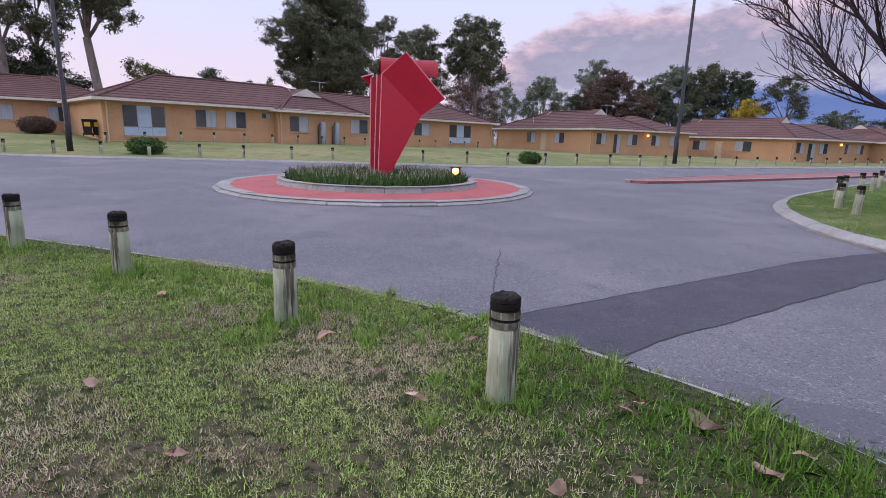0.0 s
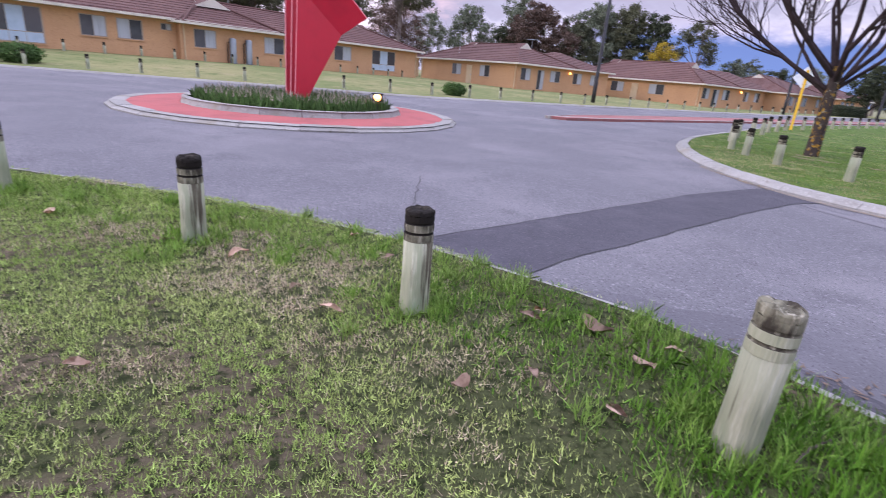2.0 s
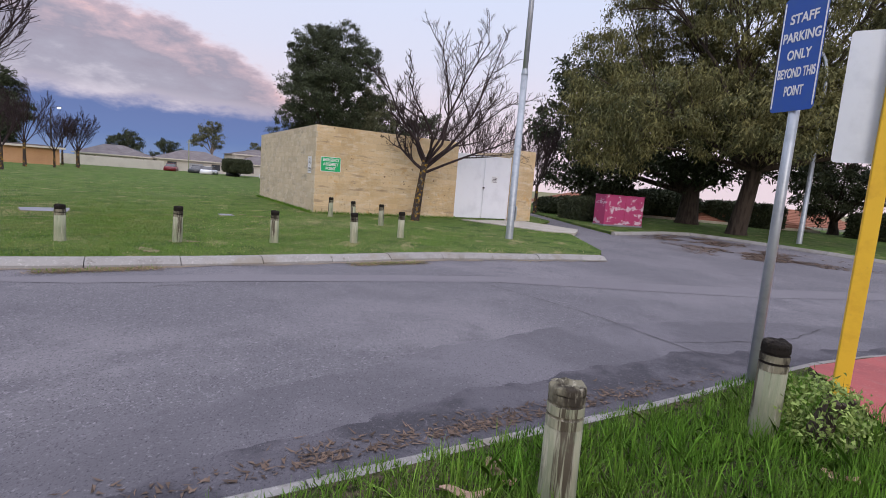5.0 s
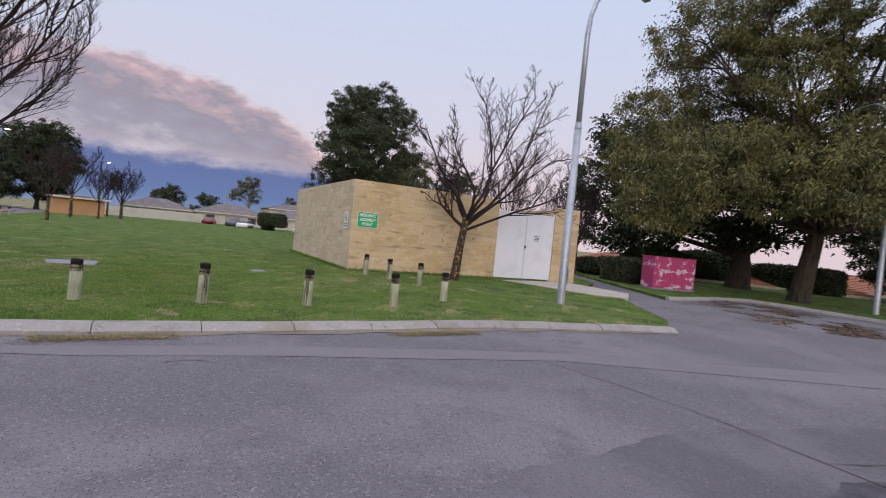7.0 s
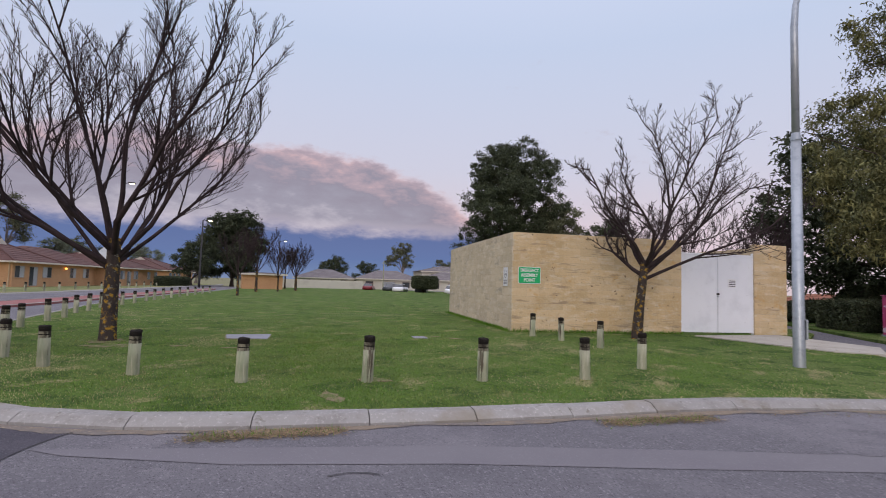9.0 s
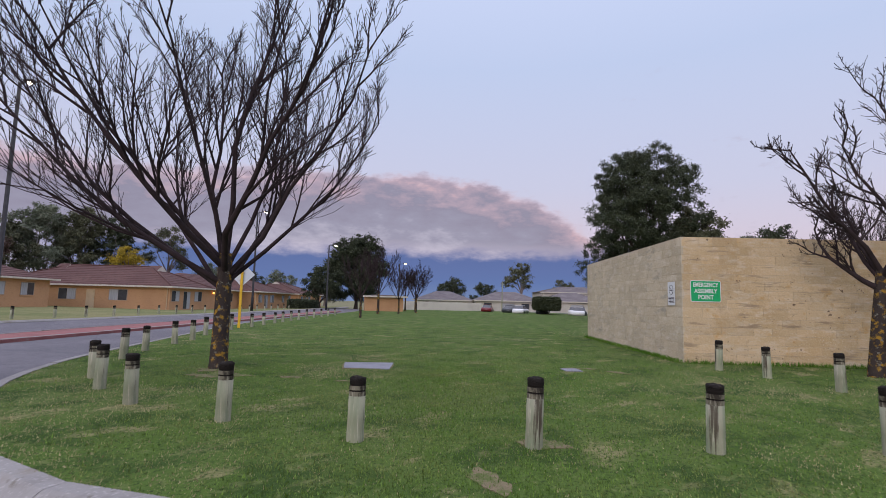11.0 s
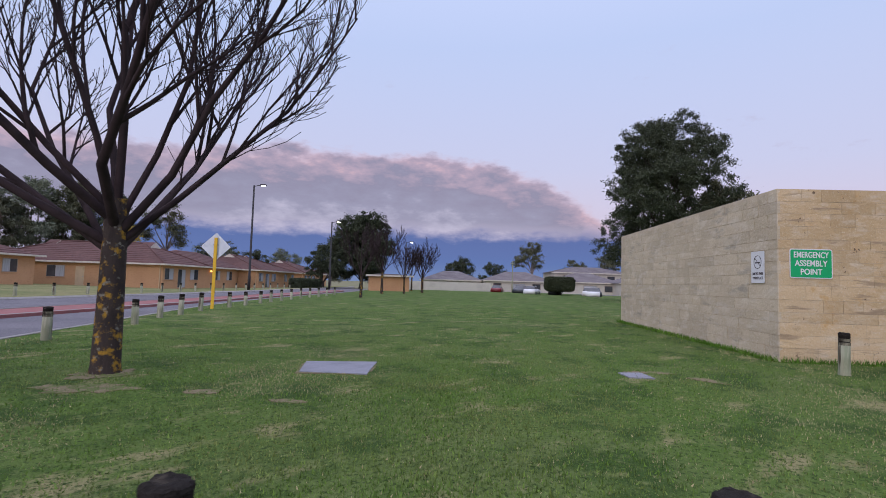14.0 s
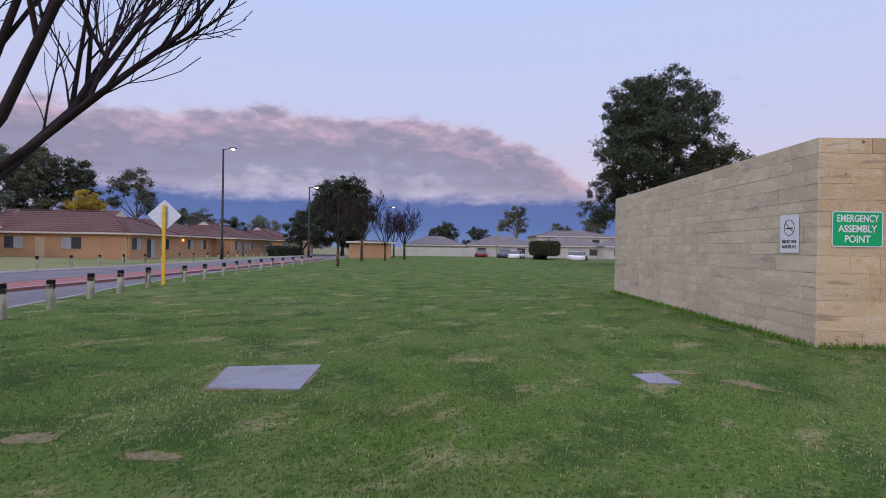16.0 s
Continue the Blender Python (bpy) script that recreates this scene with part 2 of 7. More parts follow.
POST = material("weathered_pine", (0.315, 0.315, 0.225), 0.9, spots=[((9.0, 9.0, 1.6), (0.24, 0.262, 0.175), 0.42, 0.66), ((30.0, 30.0, 3.0), (0.48, 0.45, 0.36), 0.5, 0.75), ((20.0, 20.0, 0.9), (0.085, 0.072, 0.052), 0.59, 0.67), ((6.0, 6.0, 3.0), (0.22, 0.30, 0.18), 0.55, 0.75)], bump=[((60.0, 60.0, 3.0), 0.9, 0.012), (20.0, 0.3, 0.01)], rand=0.13, spec=0.1)
POST_TOP = material("rotten_post_top", (0.022, 0.019, 0.017), 0.95, spots=[(14.0, (0.055, 0.046, 0.036), 0.52, 0.7), (40.0, (0.012, 0.010, 0.009), 0.5, 0.7)], bump=[(30.0, 0.9, 0.02)], spec=0.1)
GALV = material("galvanised_steel", (0.40, 0.43, 0.47), 0.45, 0.55, spots=[(6.0, (0.31, 0.34, 0.38), 0.42, 0.7), ((3.0, 3.0, 0.6), (0.47, 0.49, 0.52), 0.5, 0.75)], bump=[(40.0, 0.1, 0.002)])
BLACKPOLE = material("black_painted_steel", (0.022, 0.021, 0.024), 0.55, spots=[(4.0, (0.04, 0.038, 0.04), 0.45, 0.7)], bump=[(30.0, 0.1, 0.003)])
YELLOW = material("yellow_paint", (0.72, 0.44, 0.035), 0.6, spots=[(5.0, (0.62, 0.36, 0.03), 0.45, 0.7), (25.0, (0.50, 0.31, 0.06), 0.62, 0.78)], bump=[(30.0, 0.1, 0.003)])
ALU = material("sign_back_aluminium", (0.62, 0.66, 0.72), 0.5, 0.3, spots=[(3.0, (0.54, 0.58, 0.64), 0.45, 0.7)])
SIGNWHITE = material("sign_white", (0.72, 0.72, 0.74), 0.5, spots=[(8.0, (0.64, 0.64, 0.65), 0.5, 0.75)])
SIGNGREEN = material("sign_green", (0.01, 0.40, 0.14), 0.5, spots=[(6.0, (0.015, 0.36, 0.125), 0.45, 0.7)])
SIGNBLUE = material("sign_blue", (0.03, 0.09, 0.36), 0.45, spots=[(8.0, (0.04, 0.10, 0.32), 0.45, 0.7)])
SIGNRED = material("sign_dark", (0.06, 0.045, 0.06), 0.6)
GATE = material("white_sheet_steel", (0.74, 0.75, 0.80), 0.45, spots=[(1.5, (0.66, 0.67, 0.72), 0.45, 0.75), (9.0, (0.58, 0.58, 0.60), 0.62, 0.8)], bump=[(3.0, 0.15, 0.02)])
REDSTEEL = material("red_enamel_steel", (0.52, 0.012, 0.035), 0.35, spots=[(0.8, (0.44, 0.011, 0.032), 0.45, 0.7)], bump=[(2.0, 0.05, 0.01)], spec=0.5)
REDEDGE = material("red_enamel_edge", (0.80, 0.30, 0.33), 0.35, spots=[(3.0, (0.70, 0.22, 0.25), 0.45, 0.7)])
BARK = material("grey_bark", (0.085, 0.062, 0.058), 0.95, spots=[((8.0, 8.0, 2.0), (0.045, 0.034, 0.034), 0.42, 0.68), (5.0, (0.13, 0.105, 0.09), 0.55, 0.75)], bump=[((30.0, 30.0, 8.0), 0.9, 0.02)], spec=0.1)
LICHEN = material("lichen_bark", (0.055, 0.043, 0.038), 0.95, spots=[((8.0, 8.0, 3.0), (0.04, 0.032, 0.03), 0.42, 0.66), (7.0, (0.33, 0.19, 0.03), 0.52, 0.64), (12.0, (0.20, 0.19, 0.16), 0.58, 0.70)], bump=[((30.0, 30.0, 8.0), 0.9, 0.02)], spec=0.1)
TWIG = material("twig_bark", (0.048, 0.034, 0.036), 0.95, spots=[(3.0, (0.028, 0.021, 0.022), 0.4, 0.7)], spec=0.1)
GUMBARK = material("gum_bark", (0.24, 0.20, 0.175), 0.9, spots=[((2.0, 2.0, 0.6), (0.13, 0.10, 0.09), 0.42, 0.66), (4.0, (0.33, 0.29, 0.26), 0.55, 0.75)], bump=[(8.0, 0.5, 0.03)], spec=0.1)
DARKBARK = material("dark_bark", (0.07, 0.055, 0.046), 0.95, spots=[((6.0, 6.0, 1.0), (0.035, 0.028, 0.024), 0.42, 0.66)], bump=[((14.0, 14.0, 4.0), 0.9, 0.04)], spec=0.1)


def leafmat(name, base, alt, island=0.35):
    m = material(name, base, 0.7, spots=[(0.8, alt, 0.40, 0.68)], island=island, spec=0.2)
    return m


LEAF_GUM = leafmat("gum_leaf", (0.125, 0.128, 0.074), (0.07, 0.078, 0.045), 0.45)
LEAF_GREY = leafmat("grey_green_leaf", (0.165, 0.185, 0.125), (0.11, 0.13, 0.085))
LEAF_DARK = leafmat("dark_leaf", (0.060, 0.072, 0.040), (0.036, 0.046, 0.026), 0.45)
LEAF_OLIVE = leafmat("olive_leaf", (0.150, 0.142, 0.056), (0.066, 0.076, 0.034), 0.5)
LEAF_RUST = leafmat("rusty_leaf", (0.125, 0.08, 0.062), (0.085, 0.062, 0.048))
LEAF_YELLOW = leafmat("yellow_leaf", (0.42, 0.31, 0.03), (0.32, 0.24, 0.03))
LEAF_BUSH = leafmat("bush_leaf", (0.075, 0.135, 0.035), (0.05, 0.092, 0.026))
BLADE = leafmat("grass_blade", (0.090, 0.205, 0.019), (0.135, 0.23, 0.036), 0.5)
BLADE_VERGE = leafmat("verge_blade", (0.245, 0.345, 0.078), (0.165, 0.28, 0.045), 0.55)
BLADE_LAWN = leafmat("lawn_blade", (0.108, 0.190, 0.030), (0.178, 0.212, 0.062), 0.5)
BLADE_DRY = leafmat("dry_blade", (0.4, 0.34, 0.19), (0.31, 0.27, 0.14))
PLUME = leafmat("seed_plume", (0.36, 0.30, 0.25), (0.26, 0.21, 0.18))
DEADLEAF = material("dead_leaf", (0.44, 0.30, 0.23), 0.8, spots=[(20.0, (0.28, 0.17, 0.12), 0.42, 0.7)], rand=0.35)
BRICK = material("orange_brick", (0.54, 0.310, 0.165), 0.9, spots=[(0.5, (0.48, 0.27, 0.145), 0.42, 0.7), ((4.0, 4.0, 11.0), (0.42, 0.225, 0.12), 0.50, 0.72), ((9.0, 9.0, 24.0), (0.60, 0.37, 0.22), 0.52, 0.72)], bump=[((9.0, 9.0, 24.0), 0.3, 0.01)])
TILE = material("brown_roof_tile", (0.108, 0.053, 0.047), 0.85, spots=[(0.4, (0.135, 0.070, 0.060), 0.42, 0.7), (3.5, (0.07, 0.037, 0.034), 0.48, 0.72), (9.0, (0.15, 0.085, 0.076), 0.56, 0.75)], bump=[(8.0, 0.5, 0.03)])
FASCIA = material("cream_fascia", (0.60, 0.55, 0.47), 0.7, spots=[(2.0, (0.5, 0.45, 0.38), 0.45, 0.7)])
CREAM = material("cream_door_paint", (0.60, 0.45, 0.29), 0.7, spots=[(2.0, (0.53, 0.39, 0.25), 0.45, 0.7)])
GLASS = material("window_glass", (0.05, 0.055, 0.065), 0.12, spots=[(0.8, (0.075, 0.08, 0.09), 0.4, 0.7)], spec=0.6)
CURTAIN = material("window_curtain", (0.42, 0.43, 0.46), 0.8, spots=[((14.0, 14.0, 0.6), (0.33, 0.34, 0.37), 0.45, 0.65)])
SCREENBLUE = material("bluish_screen", (0.42, 0.50, 0.60), 0.5, spots=[(2.0, (0.36, 0.44, 0.54), 0.45, 0.7)])
DARK = material("dark_recess", (0.03, 0.027, 0.027), 0.8)
WINFRAME = material("window_frame_paint", (0.33, 0.27, 0.22), 0.6)
RENDERWALL = material("pale_render", (0.55, 0.52, 0.46), 0.9, spots=[(0.6, (0.48, 0.45, 0.40), 0.42, 0.7)])
GREYROOF = material("grey_roof", (0.16, 0.14, 0.145), 0.85, spots=[(0.8, (0.20, 0.18, 0.18), 0.42, 0.7)])
ORANGEROOF = material("terracotta_roof", (0.27, 0.11, 0.065), 0.85, spots=[(0.8, (0.22, 0.09, 0.055), 0.42, 0.7)])
PINK = material("pink_painted_panel", (0.42, 0.055, 0.16), 0.7, spots=[((1.6, 1.6, 3.0), (0.62, 0.47, 0.56), 0.53, 0.60), (3.0, (0.36, 0.04, 0.11), 0.55, 0.72)])
CARRED = material("dark_red_car_paint", (0.16, 0.012, 0.018), 0.3, spec=0.5)
CARWHITE = material("white_car_paint", (0.70, 0.71, 0.74), 0.35, spec=0.5)
TYRE = material("tyre_rubber", (0.02, 0.02, 0.02), 0.8)
LAMP_ON = lit("lamp_glow", (1.0, 0.80, 0.52), 14.0)
LITTER = leafmat("brown_litter", (0.135, 0.092, 0.068), (0.085, 0.056, 0.042), 0.5)
LAMP_ORANGE = lit("sodium_glow", (1.0, 0.40, 0.06), 2.6)


# ---- building helpers ----
def finish(name, bm, mat, smooth=False):
    me = bpy.data.meshes.new(name)
    bm.normal_update()
    bm.to_mesh(me)
    bm.free()
    mats = mat if isinstance(mat, (list, tuple)) else [mat]
    for m in mats:
        me.materials.append(m)
    if smooth:
        me.shade_smooth()
    return me


def part(name, bm, mat, parent=None, label="", smooth=False):
    ob = new(name, finish(name, bm, mat, smooth))
    ob.parent = parent
    return tagged(ob, label)


def thing(name, m, label, category, group="", kind=""):
    ob = new(name)
    ob.matrix_basis = m
    return tagged(ob, label, category, group, kind)


def box(bm, x0, y0, z0, x1, y1, z1, bevel=0.0, mat=0):
    r = bmesh.ops.create_cube(bm, size=1.0, matrix=Matrix.LocRotScale(((x0 + x1) / 2, (y0 + y1) / 2, (z0 + z1) / 2), None, (abs(x1 - x0), abs(y1 - y0), abs(z1 - z0))))
    vs = r["verts"]
    fs = {f for v in vs for f in v.link_faces}
    for f in fs:
        f.material_index = mat
    if bevel:
        es = list({e for v in vs for e in v.link_edges})
        bmesh.ops.bevel(bm, geom=es, offset=bevel, segments=2, affect="EDGES", profile=0.6)
    return bm


def boxed(x0, y0, z0, x1, y1, z1, bevel=0.0):
    return box(bmesh.new(), x0, y0, z0, x1, y1, z1, bevel)


def tube(bm, pts, radii, sides=8, cap=True):
    """A tapered tube through pts."""
    rings = []
    prev = Vector((1, 0.13, 0.07)).normalized()
    for i, p in enumerate(pts):
        a = Vector(pts[max(i - 1, 0)])
        b = Vector(pts[min(i + 1, len(pts) - 1)])
        d = (b - a).normalized()
        u = d.cross(prev)
        if u.length < 0.05:
            u = d.cross(Vector((0, 1, 0.2)))
        u.normalize()
        v = d.cross(u)
        r = radii[i] if isinstance(radii, (list, tuple)) else radii
        rings.append([bm.verts.new(Vector(p) + r * (math.cos(6.28319 * k / sides) * u + math.sin(6.28319 * k / sides) * v)) for k in range(sides)])
    for a, b in zip(rings, rings[1:]):
        for k in range(sides):
            bm.faces.new((a[k], a[(k + 1) % sides], b[(k + 1) % sides], b[k]))
    if cap and sides > 2:
        bm.faces.new(rings[-1])
        bm.faces.new(rings[0][::-1])
    return bm


def lathe(bm, profile, sides=16, mat=0):
    rings = [[bm.verts.new((r * math.cos(6.28319 * k / sides), r * math.sin(6.28319 * k / sides), z)) for k in range(sides)] for r, z in profile]
    for a, b in zip(rings, rings[1:]):
        for k in range(sides):
            f = bm.faces.new((a[k], a[(k + 1) % sides], b[(k + 1) % sides], b[k]))
            f.material_index = mat
    f = bm.faces.new(rings[-1])
    f.material_index = mat
    bm.faces.new(rings[0][::-1]).material_index = mat
    return bm


def mesh_np(name, verts, corner_count, mat):
    """A mesh of loose polygons with corner_count corners each, from an array of corners."""
    verts = np.asarray(verts, dtype=np.float32).reshape(-1, 3)
    n = len(verts)
    me = bpy.data.meshes.new(name)
    me.vertices.add(n)
    me.vertices.foreach_set("co", verts.ravel())
    me.loops.add(n)
    me.loops.foreach_set("vertex_index", np.arange(n, dtype=np.int32))
    k = n // corner_count
    me.polygons.add(k)
    me.polygons.foreach_set("loop_start", np.arange(0, n, corner_count, dtype=np.int32))
    me.materials.append(mat)
    me.update(calc_edges=True)
    return me


import mathutils.geometry


# ---- lie of the land ----
FAR_KERB = [(-90, 9), (-45, 17), (-24.2, 21.5), (-9.8, 24.6), (0, 26.3), (10.6, 32.5), (21.3, 39.4), (33.8, 48.0), (48, 58.5), (62, 69), (80, 83)]


def line_at(line, x):
    return float(np.interp(x, [p[0] for p in line], [p[1] for p in line]))


def lie(x, y):
    """Height of the land: flat round the walk, rising to the houses past the far kerb."""
    s = min(max((y - line_at(FAR_KERB, x)) / 12.0, 0.0), 1.0)
    s = s * s * (3 - 2 * s)
    return s * min(max(0.30 - 0.0145 * x, -0.2), 0.85)


def resample(line, step):
    pts = [Vector((*p, 0)) for p in line]
    out_pts = [pts[0]]
    left = step
    for a, b in zip(pts, pts[1:]):
        d = (b - a).length
        at = 0.0
        while d - at >= left:
            at += left
            out_pts.append(a + (b - a) * (at / d))
            left = step
        left -= d - at
    if (out_pts[-1] - pts[-1]).length > step * 0.3:
        out_pts.append(pts[-1])
    return out_pts


def rounded(line, times=2):
    """Corner cutting, ends kept."""
    for _ in range(times):
        o = [line[0]]
        for a, b in zip(line, line[1:]):
            o += [(a[0] * 0.75 + b[0] * 0.25, a[1] * 0.75 + b[1] * 0.25), (a[0] * 0.25 + b[0] * 0.75, a[1] * 0.25 + b[1] * 0.75)]
        line = o + [line[-1]]
    return line


def side_normals(pts):
    ns = []
    for i in range(len(pts)):
        d = (pts[min(i + 1, len(pts) - 1)] - pts[max(i - 1, 0)]).normalized()
        ns.append(Vector((-d.y, d.x, 0)))
    return ns


def inset(line, by):
    pts = [Vector((*p, 0)) for p in line]
    return [((p + n * by).x, (p + n * by).y) for p, n in zip(pts, side_normals(pts))]


def filled(outline, level, step, wobble=0.0, skirt=0.0):
    """A ground sheet inside an outline, with an inner grid, laid on the land."""
    pts = [Vector(p) for p in outline]
    n = len(pts)
    xs, ys = [p.x for p in pts], [p.y for p in pts]
    extra = []
    x = min(xs) + step / 2
    while x < max(xs):
        y = min(ys) + step / 2
        while y < max(ys):
            extra.append(Vector((x, y)))
            y += step
        x += step
    vs, es, fs, _, _, _ = mathutils.geometry.delaunay_2d_cdt(pts + extra, [(i, (i + 1) % n) for i in range(n)], [], 1, 1e-4)
    bm = bmesh.new()
    made = [bm.verts.new((v.x, v.y, lie(v.x, v.y) + level + wobble * noise.noise((v.x * 0.7, v.y * 0.7, 0)))) for v in vs]
    for f in fs:
        bm.faces.new([made[i] for i in f])
    bmesh.ops.delete(bm, geom=[v for v in bm.verts if not v.link_faces], context="VERTS")
    bmesh.ops.recalc_face_normals(bm, faces=bm.faces)
    if bm.faces and sum(f.normal.z for f in bm.faces) < 0:
        bmesh.ops.reverse_faces(bm, faces=bm.faces)
    if skirt:
        rim = [e for e in bm.edges if len(e.link_faces) == 1]
        r = bmesh.ops.extrude_edge_only(bm, edges=rim)
        for v in r["geom"]:
            if isinstance(v, bmesh.types.BMVert):
                v.co.z -= skirt
    return bm


def structure(name, bm, mat, label, category, smooth=False):
    return tagged(part(name, bm, mat, None, "", smooth), label, category, "", "structure")


# ---- ground, road, lawns, kerbs ----
bm = bmesh.new()
bmesh.ops.create_circle(bm, cap_ends=True, segments=64, radius=1800, matrix=Matrix.Translation((0, 0, -0.42)))
structure("ground", bm, GROUND, "dry grassy ground running out to the horizon", "ground")
structure("road", filled([(-90, -40), (70, -40), (70, 84), (-90, 84)], -0.10, 4.0), ASPHALT, "worn grey asphalt road round a small roundabout", "road")

VERGE_LINE = rounded([(-90, 17), (-40, 10.6), (-20, 7.2), (-9, 5.4), (-7.04, 5.05), (-4.75, 4.5), (-2.37, 3.85), (-0.57, 3.0), (0.0, 2.58), (0.86, 1.95), (1.32, 1.43), (1.68, 0.84), (1.96, 0.43), (2.54, -0.42), (3.5, -1.9), (4.7, -3.5), (5.44, -4.8), (6.4, -7.5), (8, -14), (12, -40)], 1)
CENTRE_LINE = [(62, 60.5), (50, 50), (42, 44), (30, 35.5), (24, 31), (18.3, 26.2), (9.81, 17.05), (7.9, 15.0), (6.4, 12.6), (5.62, 10.4), (5.3, 8.4), (5.45, 6.9), (6.07, 5.5), (7.17, 4.0), (8.45, 2.32), (9.76, 0.85), (10.6, -0.4), (11.5, -2.1), (12.25, -3.6)]
CENTRE_LINE = inset(rounded(CENTRE_LINE, 2), -0.16)

structure("verge_lawn", filled(inset(VERGE_LINE, -0.115)[:] + [(12, -60), (-90, -60)], 0.0, 1.0, 0.006, 0.3), VERGE, "patchy green and straw-coloured verge lawn", "lawn")
CENTRE_IN = inset(CENTRE_LINE, 0.30)
structure("park_lawn", filled(CENTRE_IN + [(13.5, -3.85), (18.7, -3.9), (22.0, -3.2), (25.8, -4.2), (40, -2), (90, 20), (90, 80)], 0.0, 1.0, 0.006, 0.3), LAWN, "short green park lawn with dry patches", "lawn")
structure("far_lawn", filled([(x, y + 0.3) for x, y in FAR_KERB] + [(80, 130), (-90, 130)], 0.0, 2.5, 0.03, 0.3), FARLAWN, "pale green lawn in front of the brick houses", "lawn")
DRIVE = [(20.9, -6.2), (22.8, -8.2), (25.3, -10.6), (22.5, -12.3), (18.7, -14.0), (14.0, -16.2), (12, -40)]
structure("tree_lawn", filled(inset(rounded(DRIVE, 1), 0.22) + [(90, -40), (90, 18), (41, -3.6), (26.0, -5.4)], 0.0, 1.5, 0.04, 0.3), LAWN, "shaded lawn under the big trees beside the driveway", "lawn")


def kerb(name, line, step, width, top, drop, label, flat=0.6):
    """A run of kerbstones: each stone a mesh of its own."""
    root = thing(name, Matrix(), label, "kerb", "", "structure")
    pts = resample(line, step)
    ns = side_normals(pts)
    for i in range(len(pts) - 1):
        a, b, na, nb = pts[i], pts[i + 1], ns[i], ns[i + 1]
        g = (b - a).normalized() * 0.006
        bm = bmesh.new()
        prof = [(0.0, -drop - 0.15), (0.02, -drop + 0.03), (width * (1 - flat), top - 0.012), (width * (1 - flat) + 0.03, top), (width, top + 0.004), (width, -drop - 0.15)]
        dz = random.uniform(-0.006, 0.006)
        rows = []
        for p, n, s in ((a, na, 1), (b, nb, -1)):
            rows.append([bm.verts.new((p.x + n.x * o + g.x * s, p.y + n.y * o + g.y * s, lie(p.x, p.y) + z + dz)) for o, z in prof])
        for k in range(len(prof) - 1):
            bm.faces.new((rows[0][k], rows[0][k + 1], rows[1][k + 1], rows[1][k]))
        bm.faces.new(rows[0])
        bm.faces.new(rows[1][::-1])
        bmesh.ops.recalc_face_normals(bm, faces=bm.faces)
        part("kerbstone", bm, KERB, root)
    return root


near = [p for p in CENTRE_LINE if p[0] < 26 or p[1] < 20]
kerb("kerb_park", near, 1.2, 0.30, 0.005, 0.10, "pale concrete kerb along the park lawn")
kerb("kerb_park_far", [p for p in CENTRE_LINE if not (p[0] < 26 or p[1] < 20)] + [near[0]], 4.0, 0.30, 0.005, 0.10, "pale concrete kerb along the park road")
kerb("kerb_verge", [p for p in VERGE_LINE if -12 < p[0] < 8][::-1], 1.0, 0.12, -0.008, 0.10, "narrow overgrown concrete edging of the verge", 0.8)
kerb("kerb_far", FAR_KERB, 4.0, 0.30, 0.005, 0.10, "pale concrete kerb before the houses")
kerb("kerb_drive", rounded(DRIVE, 1), 2.0, 0.22, 0.03, 0.10, "pale concrete kerb round the driveway")

def ragged(line, step, amount, seed):
    """A line resampled and shaken sideways by noise."""
    pts = resample(rounded(line, 1), step)
    return [(p.x + n.x * d, p.y + n.y * d) for p, n in zip(pts, side_normals(pts)) for d in [amount * (noise.noise((p.x * 1.1 + seed, p.y * 1.1, 0)) + 0.6 * noise.noise((p.x * 5 + seed, p.y * 5, 3)))]]


patch_up = ragged([(-0.45, 3.2), (-0.36, 3.33), (0.85, 4.25), (2.07, 5.1), (3.5, 6.2), (4.8, 6.95), (5.25, 7.15)], 0.15, 0.040, 1.0)
patch_low = ragged([(5.5, 6.2), (4.9, 6.0), (3.95, 5.35), (3.0, 4.65), (1.48, 3.5), (0.85, 3.06), (0.3, 2.55)], 0.15, 0.040, 4.0)
structure("road_patch", filled(patch_up + patch_low, -0.096, 0.5), ASPHALT_DARK, "dark fresh asphalt trench patch across the road", "road patch")
seam = bmesh.new()
for edge_line in (patch_up, patch_low):
    pts = [Vector((*p, 0)) for p in edge_line]
    rows = [[seam.verts.new((p + n * w).to_tuple()[:2] + (-0.0935,)) for w in (-0.007 - 0.010 * noise.noise(p * 7), 0.004)] for p, n in zip(pts, side_normals(pts))]
    for a, b in zip(rows, rows[1:]):
        seam.faces.new((a[0], a[1], b[1], b[0]))
bmesh.ops.recalc_face_normals(seam, faces=seam.faces)
structure("road_seam", seam, CRACK, "dark bitumen seam along the trench patch", "road crack")
strip_a = [(5.0, 6.02), (5.9, 4.5), (6.89, 2.85), (7.9, 0.75), (8.67, -0.97), (9.85, -6.11), (12, -13)]
strip_b = [(11.2, -12.5), (8.83, -5.42), (8.06, -0.78), (7.3, 0.8), (6.44, 2.66), (5.55, 4.25), (5.05, 5.6)]
structure("road_strip", filled(strip_a + strip_b, -0.095, 0.6), ASPHALT_PALE, "pale worn strip of asphalt along the road edge", "road patch")


